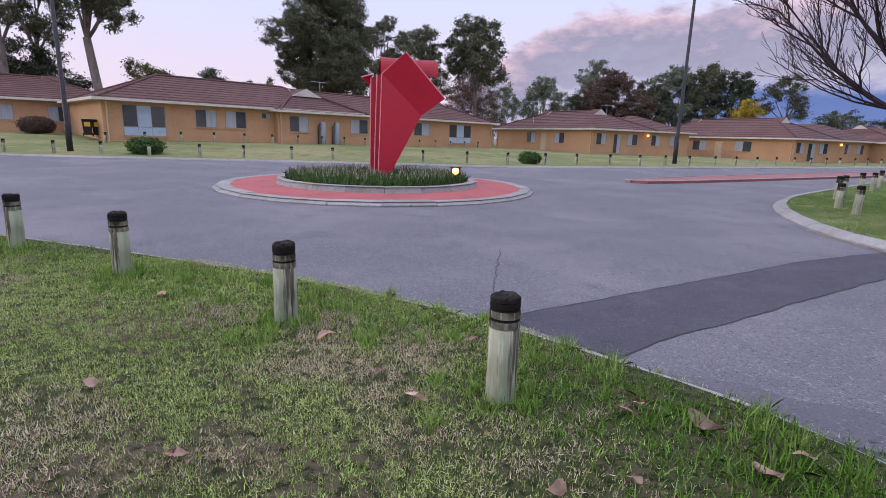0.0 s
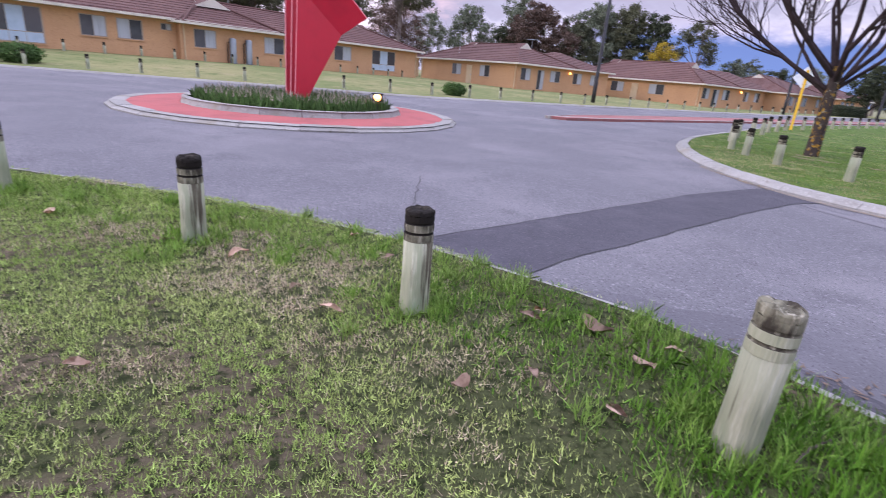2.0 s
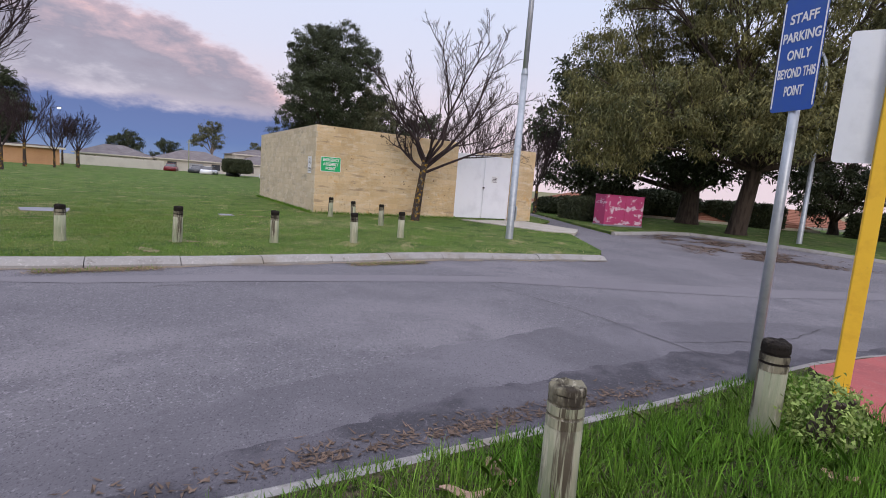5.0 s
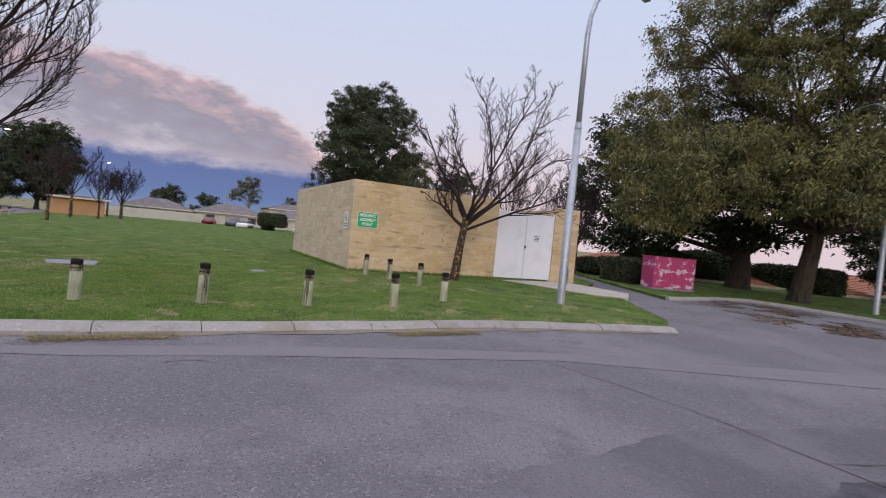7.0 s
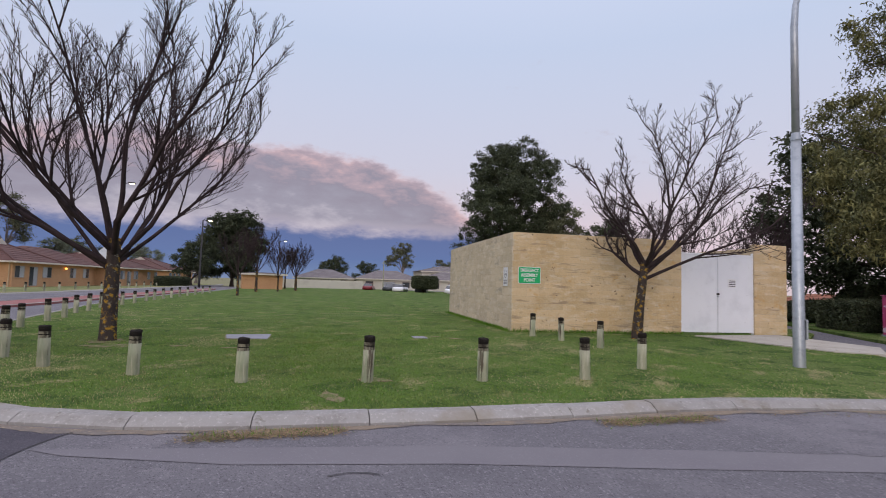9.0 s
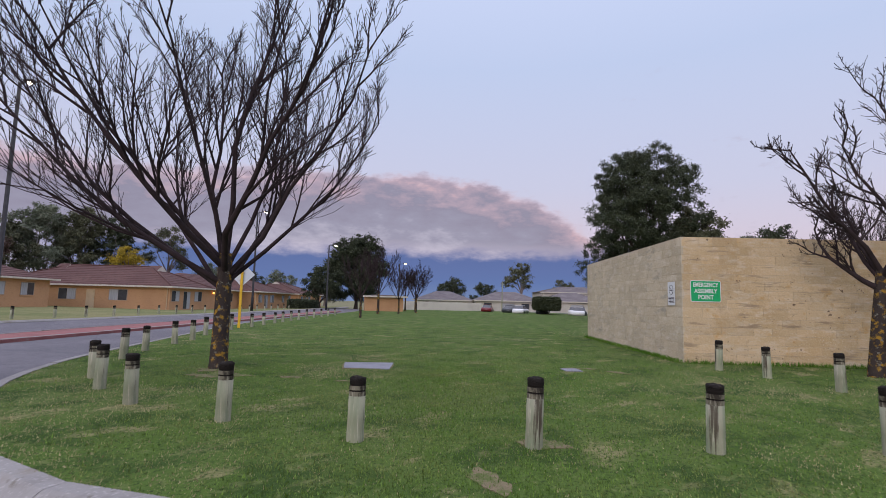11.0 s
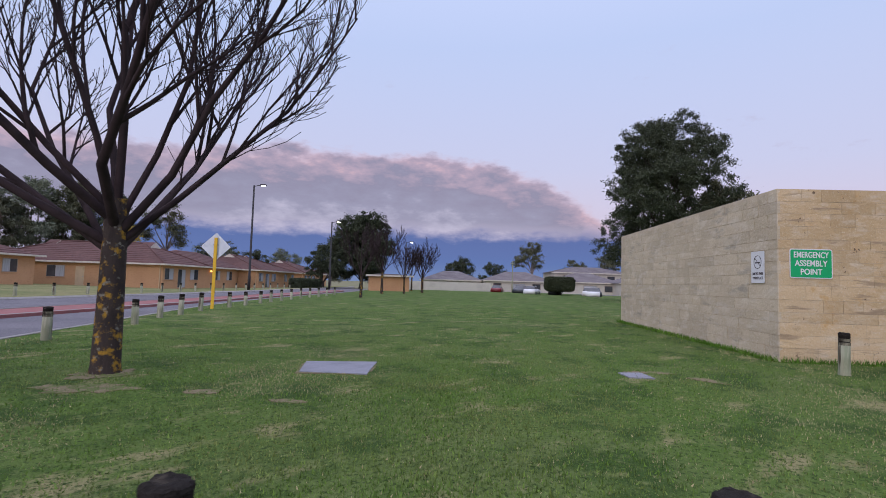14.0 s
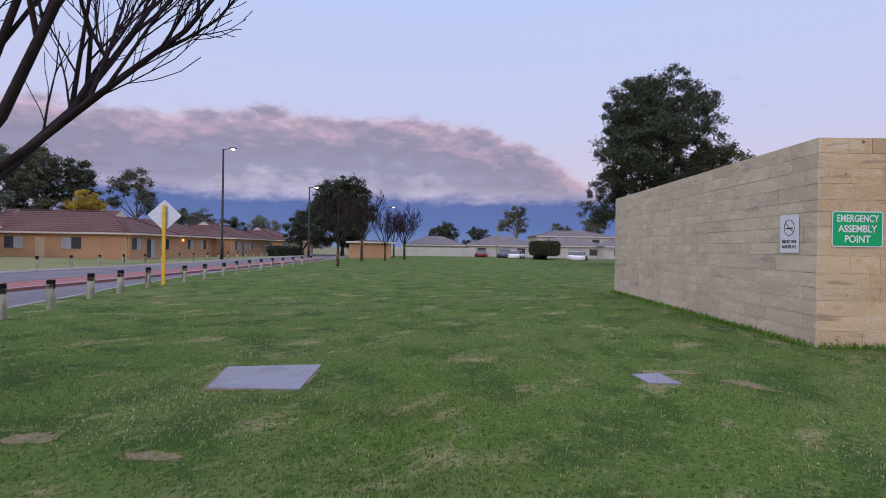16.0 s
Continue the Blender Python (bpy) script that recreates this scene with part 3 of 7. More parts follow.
def crack(line, w):
    pts = resample(rounded(line, 1), 0.15)
    ns = side_normals(pts)
    bm = bmesh.new()
    rows = []
    for p, n in zip(pts, ns):
        j = n * random.uniform(-0.02, 0.02)
        ww = w * random.uniform(0.4, 1.2)
        rows.append((bm.verts.new((p + j + n * ww).to_tuple()[:2] + (-0.092,)), bm.verts.new((p + j - n * ww).to_tuple()[:2] + (-0.092,))))
    for a, b in zip(rows, rows[1:]):
        bm.faces.new((a[0], a[1], b[1], b[0]))
    bmesh.ops.recalc_face_normals(bm, faces=bm.faces)
    return structure("road_crack", bm, CRACK, "dark crack in the asphalt", "road crack")


crack([(7.9, -0.6), (6.6, -1.9), (5.0, -2.9)], 0.007)
crack([(-0.57, 3.95), (-0.52, 5.0), (-0.5, 6.05)], 0.006)
crack([(5.7, 3.4), (5.85, 3.3), (5.95, 3.08)], 0.014)
crack([(8.1, 0.3), (8.67, -0.95), (9.9, -6.0)], 0.004)
crack([(5.4, -2.7), (5.9, -4.2), (6.8, -5.2)], 0.007)

DIRT = material("gutter_sand", (0.21, 0.165, 0.125), 0.95, spots=[(2.2, (0.155, 0.135, 0.125), 0.42, 0.62), (25.0, (0.28, 0.22, 0.165), 0.52, 0.72), (60.0, (0.10, 0.085, 0.07), 0.58, 0.72)], bump=[(50.0, 0.8, 0.01)])
run = resample([p for p in CENTRE_LINE if p[0] < 12.3 and p[1] < 9.5], 0.12)
out_n = side_normals(run)
edge_in = [(p.x + n.x * 0.01, p.y + n.y * 0.01) for p, n in zip(run, out_n)]
edge_out = []
for p, n in zip(run, out_n):
    w = 0.03 + 0.16 * max(0.0, 0.45 + noise.noise((p.x * 1.3, p.y * 1.3, 5.0)) + 0.4 * noise.noise((p.x * 6, p.y * 6, 2.0)))
    edge_out.append((p.x - n.x * w, p.y - n.y * w))
structure("gutter_dirt", filled(edge_in + edge_out[::-1], -0.0935, 0.6), DIRT, "sandy brown dirt fringe along the park kerb", "dirt")
# two ragged sheets, the inner one darkest, that darken the road towards the verge
GUTTER_DARK = material("asphalt_dark_gutter", (0.050, 0.046, 0.055), 0.75, spots=[(1.6, (0.098, 0.090, 0.104), 0.42, 0.60), (45.0, (0.16, 0.147, 0.162), 0.58, 0.70), (75.0, (0.030, 0.027, 0.034), 0.54, 0.68)], bump=[(55.0, 0.8, 0.010)])
VERGE_BAND = material("asphalt_verge_band", (0.104, 0.097, 0.110), 0.8, spots=[(0.7, (0.140, 0.130, 0.146), 0.42, 0.60), (45.0, (0.20, 0.185, 0.205), 0.57, 0.70), (75.0, (0.042, 0.038, 0.046), 0.54, 0.68)], bump=[(55.0, 0.8, 0.010)])
EDGE = [(6.4, -7.5), (4.7, -3.5), (3.5, -1.86), (2.54, -0.40), (1.96, 0.45), (1.68, 0.86), (1.32, 1.45), (0.86, 1.97), (0.42, 2.36)]
for name, mat, widths, z, seed, label in (("verge_band", VERGE_BAND, (1.2, 1.9, 1.9, 1.5, 1.2, 1.05, 0.85, 0.45, 0.05), -0.0985, 3.0, "darker asphalt fading out from the verge edge"), ("gutter_band", GUTTER_DARK, (0.3, 0.75, 0.8, 0.72, 0.52, 0.36, 0.16, 0.05, 0.01), -0.0968, 8.0, "dark band of asphalt along the verge edge")):
    outer = [(p[0] + 0.83 * w, p[1] + 0.56 * w) for p, w in zip(EDGE, widths)]
    structure(name, filled(EDGE[:1] + ragged(outer, 0.12, 0.16, seed) + EDGE[::-1][:-1], z, 0.5), mat, label, "road patch")

# roundabout
RC = Vector((-4.07, 14.1))


def ring(cx, cy, r0, r1, z0, z1, n=72):
    bm = bmesh.new()
    a = [bm.verts.new((cx + r0 * math.cos(6.28319 * k / n), cy + r0 * math.sin(6.28319 * k / n), z0)) for k in range(n)]
    b = [bm.verts.new((cx + r1 * math.cos(6.28319 * k / n), cy + r1 * math.sin(6.28319 * k / n), z1)) for k in range(n)]
    for k in range(n):
        bm.faces.new((a[k], b[k], b[(k + 1) % n], a[(k + 1) % n]))
    bmesh.ops.recalc_face_normals(bm, faces=bm.faces)
    if next(iter(bm.faces)).normal.z < 0:
        bmesh.ops.reverse_faces(bm, faces=bm.faces)
    return bm


def circle(cx, cy, r, n):
    return [(cx + r * math.cos(-6.28319 * k / n), cy + r * math.sin(-6.28319 * k / n)) for k in range(n + 1)]


kerb("kerb_roundabout", circle(RC.x, RC.y, 4.55, 24), 1.2, -0.42, 0.0, 0.10, "pale concrete kerb round the red roundabout apron", 0.75)
structure("roundabout_apron", ring(RC.x, RC.y, 2.9, 4.16, 0.02, 0.0), REDPAVE, "red paved apron of the roundabout", "pavement")
kerb("kerb_planter", circle(RC.x, RC.y, 2.95, 20), 0.95, -0.25, 0.16, 0.02, "raised pale concrete kerb round the planted bed", 0.8)
bm = bmesh.new()
bmesh.ops.create_circle(bm, cap_ends=True, segments=48, radius=2.72, matrix=Matrix.Translation((RC.x, RC.y, 0.13)))
structure("planter_soil", bm, DARKBARK, "dark soil of the planted roundabout bed", "soil")

MEDIAN = rounded([(4.35, 19.3), (5.3, 18.9), (14.0, 25.3), (24, 32.6), (40, 44.3), (50, 52), (49, 53.2), (39, 46), (23, 34.6), (13.0, 27.2), (6.4, 21.8), (4.35, 19.3)], 1)
structure("median", filled(MEDIAN[:-1], 0.0, 1.2, 0, 0.15), REDFADED, "red paved traffic island between the lanes", "traffic island")
kerb("kerb_median", MEDIAN, 3.0, 0.15, 0.012, 0.10, "pale concrete edge of the red traffic island", 0.8)
structure("red_footpath", filled([(3.2, -3.3), (4.55, -3.6), (5.2, -4.8), (6.15, -7.5), (7.6, -13.5), (5.6, -14), (4.2, -8), (3.3, -5.0)], 0.035, 0.8), REDPAVE, "red paved footpath at the corner of the verge", "pavement")
PAD = material("pale_pad_concrete", (0.40, 0.365, 0.32), 0.88, spots=[(1.5, (0.33, 0.30, 0.265), 0.42, 0.7), (20.0, (0.44, 0.41, 0.37), 0.52, 0.75)], bump=[(40.0, 0.3, 0.005)])
structure("gate_pad", filled([(20.9, 0.1), (23.4, -2.6), (20.6, -4.6), (18.5, -4.1), (18.4, -3.0)], 0.03, 0.8, 0, 0.1), PAD, "pale concrete pad before the white gate", "pavement")


# ---- block enclosure ----
WALL_C, WU, WV = Vector((18.15, 5.47, 0)), Vector((0.826, 0.563, 0)).normalized(), Vector((0.563, -0.826, 0)).normalized()
WALL_H = 3.18
WM = Matrix(((WU.x, WV.x, 0, WALL_C.x), (WU.y, WV.y, 0, WALL_C.y), (0, 0, 1, 0), (0, 0, 0, 1)))  # x along the long wall, y along the gate wall
GATE0, GATE1, END = 6.05, 8.92, 10.25
LONG = 9.7


def wall_core(name, x0, y0, x1, y1, label):
    ob = structure(name, boxed(x0, y0, -0.3, x1, y1, WALL_H - 0.01), MORTAR, label, "wall")
    ob.matrix_basis = WM
    return ob


core_a = wall_core("wall_long", 0.009, 0.009, LONG, 0.22, "weathered coursed sandstone block wall, cooler side light coloured in as grey-beige")
core_b = wall_core("wall_gate", 0.009, 0.225, 0.22, GATE0, "coursed honey sandstone block wall beside the gate")
core_c = wall_core("wall_pillar", 0.009, GATE1, 0.22, END, "short honey sandstone block wall after the gate")
core_d = wall_core("wall_side", 0.225, END - 0.2, LONG, END, "plain sandstone block side wall of the enclosure")
core_e = wall_core("wall_back", LONG - 0.2, 0.225, LONG, END - 0.205, "plain sandstone block back wall of the enclosure")

# a few stones, each with uneven rough faces, shared by many places
stone_meshes = {}


def stone(w, h, variant, mat):
    key = (round(w, 2), round(h, 3), variant, mat.name)
    if key not in stone_meshes:
        bm = bmesh.new()
        rng = random.Random(int(w * 700 + h * 9000) + variant)
        nx = 3
        grid = [[bm.verts.new((w * i / nx, 0.004 * rng.random() + (0.0 if 0 < i < nx and j == 1 else 0.002), h * j / 2)) for i in range(nx + 1)] for j in range(3)]
        for j in range(2):
            for i in range(nx):
                bm.faces.new((grid[j][i], grid[j][i + 1], grid[j + 1][i + 1], grid[j + 1][i]))
        rim = [e for e in bm.edges if len(e.link_faces) == 1]
        r = bmesh.ops.extrude_edge_only(bm, edges=rim)
        for v in r["geom"]:
            if isinstance(v, bmesh.types.BMVert):
                v.co.y = 0.06
        bmesh.ops.recalc_face_normals(bm, faces=bm.faces)
        if sum(f.normal.y for f in bm.faces) > 0:
            bmesh.ops.reverse_faces(bm, faces=bm.faces)
        stone_meshes[key] = finish("stone", bm, mat)
    return stone_meshes[key]


COURSES = [0.27, 0.24, 0.25, 0.20, 0.24, 0.28, 0.22, 0.25, 0.24, 0.19, 0.26, 0.25, 0.24, 0.25]
scale_h = WALL_H / sum(COURSES)


def lay_stones(core, m, length, seed, mat=None):
    rng = random.Random(seed)
    z = 0.0
    for c, h0 in enumerate(COURSES):
        h = h0 * scale_h
        x = 0.0
        while x < length - 0.01:
            w = rng.choice((0.35, 0.45, 0.6, 0.6, 0.8, 0.95))
            if c % 2 and x == 0.0:
                w = 0.30
            if length - x - w < 0.25:
                w = length - x
            g = 0.004
            ob = new("stone", stone(w - 2 * g, h - 2 * g, rng.randrange(3), mat or BLOCK))
            ob.parent = core
            ob.matrix_basis = m @ pose(x + g, rng.uniform(-0.004, 0.002), z + g)
            x += w
        z += h


# ---- gate ----
gate = thing("gate", WM @ pose(0.0, GATE0, 0), "white sheet-steel double gate, shut, in the block wall", "gate")
GW = GATE1 - GATE0
for k in range(2):
    a, b = 0.02 + k * GW / 2, GW / 2 - 0.006 + k * (GW / 2 - 0.008)
    bm = boxed(0.06, a, 0.06, 0.10, b, 2.78, 0.006)
    leaf = part("gate_leaf", bm, GATE, gate, "white steel gate leaf")
    for z in (0.06, 2.72):
        part("rail", boxed(0.045, a + 0.01, z, 0.058, b - 0.01, z + 0.055, 0.004), GATE, leaf)
    for y in (a, b - 0.05):
        part("stile", boxed(0.047, y, 0.12, 0.058, y + 0.05, 2.71, 0.004), GATE, leaf)
part("latch", boxed(0.01, GW / 2 - 0.03, 1.35, 0.055, GW / 2 + 0.05, 1.42, 0.006), DARK, gate, "dark gate latch")
part("padlock", boxed(0.02, GW / 2 - 0.02, 1.27, 0.05, GW / 2 + 0.03, 1.34, 0.008), GALV, gate)
part("notice", boxed(0.052, GW / 2 + 0.42, 1.62, 0.058, GW / 2 + 0.74, 1.92), SIGNWHITE, gate, "faded notice sheet")
for k in range(4):
    part("notice_line", boxed(0.048, GW / 2 + 0.46, 1.66 + k * 0.06, 0.0515, GW / 2 + 0.70, 1.685 + k * 0.06), SIGNRED, gate)
for y in (0.0, GW - 0.018):
    part("gate_post", boxed(0.05, y, -0.05, 0.14, y + 0.018, 2.85, 0.003), GATE, gate)


# ---- lettering ----
def words(text, size, mat, parent, m, width=None):
    cu = bpy.data.curves.new("lettering", "FONT")
    cu.body, cu.size, cu.align_x, cu.align_y, cu.extrude = text, size, "CENTER", "CENTER", 0.001
    cu.offset = 0.022 * size
    tmp = new("tmp_text", cu)
    dg = bpy.context.evaluated_depsgraph_get()
    me = bpy.data.meshes.new_from_object(tmp.evaluated_get(dg))
    bpy.data.objects.remove(tmp)
    xs = [v.co.x for v in me.vertices]
    if width and xs:
        s = width / (max(xs) - min(xs))
        for v in me.vertices:
            v.co.x *= s
    me.materials.clear()
    me.materials.append(mat)
    ob = new("lettering", me)
    ob.parent = parent
    ob.matrix_basis = m
    return ob


def plate(w, h, r, t=0.004):
    """An upright plate with rounded corners in the xz plane, facing -y."""
    bm = bmesh.new()
    ring_v = []
    for cx, cz, a0 in ((w / 2 - r, h / 2 - r, 0), (-w / 2 + r, h / 2 - r, 90), (-w / 2 + r, -h / 2 + r, 180), (w / 2 - r, -h / 2 + r, 270)):
        for k in range(5):
            a = radians(a0 + k * 22.5)
            ring_v.append(bm.verts.new((cx + r * math.cos(a), 0, cz + r * math.sin(a))))
    f = bm.faces.new(ring_v)
    r2 = bmesh.ops.extrude_face_region(bm, geom=[f])
    for v in r2["geom"]:
        if isinstance(v, bmesh.types.BMVert):
            v.co.y -= t
    bmesh.ops.recalc_face_normals(bm, faces=bm.faces)
    return bm


UP = pose(0, 0, 0, 90, 0, 0)  # lettering stands up, facing -y
# on the gate wall, facing out of it: local x runs along WV, facing -WU
FACE_GATE = Matrix(((WV.x, WU.x, 0, WALL_C.x), (WV.y, WU.y, 0, WALL_C.y), (0, 0, 1, 0), (0, 0, 0, 1)))
FACE_LONG = Matrix(((-WU.x, -WV.x, 0, WALL_C.x), (-WU.y, -WV.y, 0, WALL_C.y), (0, 0, 1, 0), (0, 0, 0, 1)))
SX, SZ = 0.585, 1.80
sign = thing("safety_sign", FACE_GATE @ pose(SX, -0.012, SZ), "green sign with white lettering on the block wall", "sign")
part("border", plate(0.76, 0.54, 0.04), SIGNWHITE, sign, "white border")
gb = part("board", plate(0.725, 0.505, 0.03, 0.002), SIGNGREEN, sign, "green board")
gb.matrix_basis = pose(0, -0.0042, 0)
for k in range(3):
    words(("EMERGENCY", "ASSEMBLY", "POINT")[k], 0.15, SIGNWHITE, sign, pose(0, -0.0075, 0.155 - k * 0.155) @ UP, (0.62, 0.58, 0.38)[k])
FL = Matrix(((WU.x, WV.x, 0, WALL_C.x), (WU.y, WV.y, 0, WALL_C.y), (0, 0, 1, 0), (0, 0, 0, 1)))
# on the long wall: seen from outside (-WV side), reading direction runs towards the corner
FLONG = Matrix(((-WU.x, WV.x, 0, WALL_C.x), (-WU.y, WV.y, 0, WALL_C.y), (0, 0, 1, 0), (0, 0, 0, 1)))
nosmoke = thing("smoking_sign", FLONG @ pose(-0.62, -0.012, 1.74), "white no-smoking sign with round symbol on the block wall", "sign")
part("board", plate(0.46, 0.62, 0.02), SIGNWHITE, nosmoke, "white board")
bm = tube(bmesh.new(), [(0.125 * math.cos(radians(a)), -0.005, 0.10 + 0.125 * math.sin(radians(a))) for a in range(0, 361, 12)], 0.006, 6)
part("symbol_ring", bm, SIGNRED, nosmoke, "dark ring symbol")
bm = boxed(-0.12, -0.009, -0.005, 0.12, -0.0065, 0.005)
bmesh.ops.transform(bm, matrix=pose(0, 0, 0.10, 0, 40, 0), verts=bm.verts)
part("symbol_bar", bm, SIGNRED, nosmoke)
part("cigarette", boxed(-0.085, -0.0062, 0.075, 0.085, -0.0045, 0.10), SIGNRED, nosmoke)
for k in range(2):
    words(("SMOKE FREE", "WORKPLACE")[k], 0.07, SIGNRED, nosmoke, pose(0, -0.0062, -0.13 - 0.085 * k) @ UP, 0.36)


# ---- bollards ----
def bollard(m, seed, height, radius, worn, group):
    rng = random.Random(seed)
    b = thing("bollard", m, "weathered round pine bollard, " + ("grey with a ragged split top" if worn else "grey-green with a dark rotten top and grooves"), "bollard", group)
    bm = bmesh.new()
    h = height
    n = 20
    lathe(bm, [(radius * 1.03, -0.25), (radius * 1.03, 0.0), (radius, h * 0.35), (radius * 0.99, h * 0.70)], n)
    for v in bm.verts:
        k = 1 + 0.05 * noise.noise((v.co.x * 25 + seed, v.co.y * 25, v.co.z * 2))
        v.co.x *= k
        v.co.y *= k
    part("post", bm, POST, b, "", True)
    bm = bmesh.new()
    r = radius
    prof = [(r * 0.99, h * 0.70 + 0.002), (r * 0.99, h * 0.772), (r * 0.92, h * 0.778), (r * 0.92, h * 0.790), (r * 0.985, h * 0.796), (r * 0.985, h * 0.862), (r * 0.91, h * 0.868), (r * 0.91, h * 0.880), (r * 0.975, h * 0.886), (r * 0.97, h * 0.938)]
    lathe(bm, prof, n)
    for f in bm.faces:
        c = f.calc_center_median()
        if math.hypot(c.x, c.y) < r * 0.962 and abs(f.normal.z) < 0.99 or h * 0.775 < c.z < h * 0.793 or h * 0.865 < c.z < h * 0.883:
            f.material_index = 1
    part("collar", bm, [POST if worn else POST_COLLAR, POST_COLLAR if worn else GROOVE], b, "grooved collar")
    bm = bmesh.new()
    lathe(bm, [(r * 0.97, h * 0.938 + 0.002), (r * 0.985, h * 0.96), (r * 0.97, h * 0.986), (r * 0.90, h * 0.998), (r * 0.60, h), (r * 0.34, h * 0.988), (r * 0.08, h * 0.985)] if worn else [(r * 0.97, h * 0.938 + 0.002), (r * 0.985, h * 0.955), (r * 0.95, h * 0.978), (r * 0.84, h * 0.992), (r * 0.62, h), (r * 0.34, h * 0.998), (r * 0.08, h)], n)
    for v in bm.verts:
        if v.co.z > h * 0.93:
            q = noise.noise((v.co.x * 38 + seed * 3, v.co.y * 38, v.co.z * 9))
            k = 1 + 0.06 * q
            v.co.x *= k
            v.co.y *= k
            v.co.z += q * (0.020 if worn else 0.012)
    part("cap", bm, POST_COLLAR if worn else POST_TOP, b, "" if worn else "blackened rotten top")
    return b


POST_COLLAR = material("half_rotten_pine", (0.20, 0.185, 0.135), 0.95, spots=[((8.0, 8.0, 4.0), (0.045, 0.038, 0.030), 0.42, 0.60), ((30.0, 30.0, 6.0), (0.36, 0.33, 0.26), 0.52, 0.70)], bump=[((50.0, 50.0, 5.0), 0.9, 0.012)], spec=0.1)
# near-black colour given to the recessed grooves of unworn collars
GROOVE = material("dark_groove", (0.018, 0.015, 0.013), 0.95, bump=[(40.0, 0.6, 0.006)], spec=0.1)
rb = random.Random(5)
NEAR_POSTS = [(-4.13, 3.50, 0.62, 0), (-2.105, 2.565, 0.62, 0), (-0.512, 1.655, 0.60, 0), (0.755, 0.585, 0.625, 1), (1.95, -0.89, 0.615, 1), (2.98, -2.34, 0.64, 0), (-6.1, 4.35, 0.62, 0), (-8.2, 4.75, 0.62, 0)]
for i, (x, y, h, worn) in enumerate(NEAR_POSTS):
    tilt = {3: (0.5, 1.0), 4: (0, 1.0), 5: (0, 0)}.get(i, (rb.uniform(-1, 1), rb.uniform(-1, 1)))
    bollard(pose(x, y, 0.0, tilt[0], tilt[1], 0) @ pose(0, 0, 0, 0, 0, rb.uniform(0, 360)), i, h, 0.083, worn, "bollards along the verge")
PARK_POSTS = [(12.44, 1.38), (10.74, 2.155), (9.70, 3.515), (8.70, 4.913), (7.745, 6.337), (7.37, 8.01), (7.10, 9.64), (7.27, 11.05), (7.6, 12.2), (9.0, 14.6), (10.1, 16.1), (11.5, 17.5), (12.56, 18.53), (13.9, 20.2), (15.0, 21.25), (16.4, 22.7), (18.46, 24.35), (19.9, 25.5), (21.5, 26.8), (22.9, 28.0), (24.4, 29.2), (26.0, 30.5), (27.7, 31.8), (29.5, 33.2), (31.4, 34.6), (33.4, 36.1), (35.5, 37.6), (17.2, 4.55), (16.5, 3.58), (15.39, 2.43)]
for i, (x, y) in enumerate(PARK_POSTS):
    bollard(pose(x, y, 0.0, rb.uniform(-1.5, 1.5), rb.uniform(-1.5, 1.5), rb.uniform(0, 360)), 20 + i, rb.uniform(0.60, 0.66), 0.082, 0, "bollards round the park lawn")
far_post = bollard(pose(-30, line_at(FAR_KERB, -30) + 1.6, 0.02), 70, 0.66, 0.08, 0, "bollards before the houses")
fx = -27.6
while fx < 47:
    x = fx + rb.uniform(-0.15, 0.15)
    y = line_at(FAR_KERB, x) + 1.5
    copy_thing(far_post, pose(x, y, lie(x, y), 0, 0, rb.uniform(0, 360)))
    slope = (line_at(FAR_KERB, fx + 1) - line_at(FAR_KERB, fx))
    fx += 2.35 / math.hypot(1, slope)
# a second row stands close before the walls of the nearest house
for k in range(17):
    x, y = -24.5 + k * 1.36, 28.8 + k * 1.72
    copy_thing(far_post, pose(x, y, lie(x, y), 0, 0, k * 40))


# ---- poles and signs ----
def pole_bm(pts, radii, sides=12):
    return tube(bmesh.new(), pts, radii, sides)


park_lamp = thing("street_lamp", pose(14.6, -1.47, 0, 0, 0, 0), "tall galvanised street lamp post with curved arm on the lawn", "street lamp")
part("mast", pole_bm([(0, 0, -0.3), (0, 0, 0.02), (0.0, 0, 4.6)], [0.112, 0.112, 0.092], 14), GALV, park_lamp, "", True)
part("collar", pole_bm([(0, 0, 4.6), (0, 0, 4.75)], [0.100, 0.078], 14), GALV, park_lamp)
# the arm bends over the road
adir = Vector((0.62, -0.55, 0)).normalized()
arc = [Vector((0, 0, 4.7)), Vector((0, 0, 7.0))] + [Vector((0, 0, 7.0)) + adir * (2.0 * (1 - math.cos(radians(a)))) + Vector((0, 0, 2.0 * math.sin(radians(a)))) for a in (15, 30, 45, 60, 75)] + [Vector((0, 0, 9.0)) + adir * 2.4]
part("arm", pole_bm(arc, [0.075, 0.07] + [0.06] * 6, 12), GALV, park_lamp, "", True)
bm = boxed(-0.14, -0.10, -0.06, 0.45, 0.10, 0.05, 0.03)
bmesh.ops.transform(bm, matrix=Matrix.Translation(arc[-1]) @ pose(0, 0, 0, 0, 0, math.degrees(math.atan2(adir.y, adir.x))), verts=bm.verts)
part("lantern", bm, GALV, park_lamp, "grey lantern head")
part("cover_plate", boxed(-0.075, -0.145, 0.55, 0.075, -0.11, 0.95, 0.01), GALV, park_lamp)


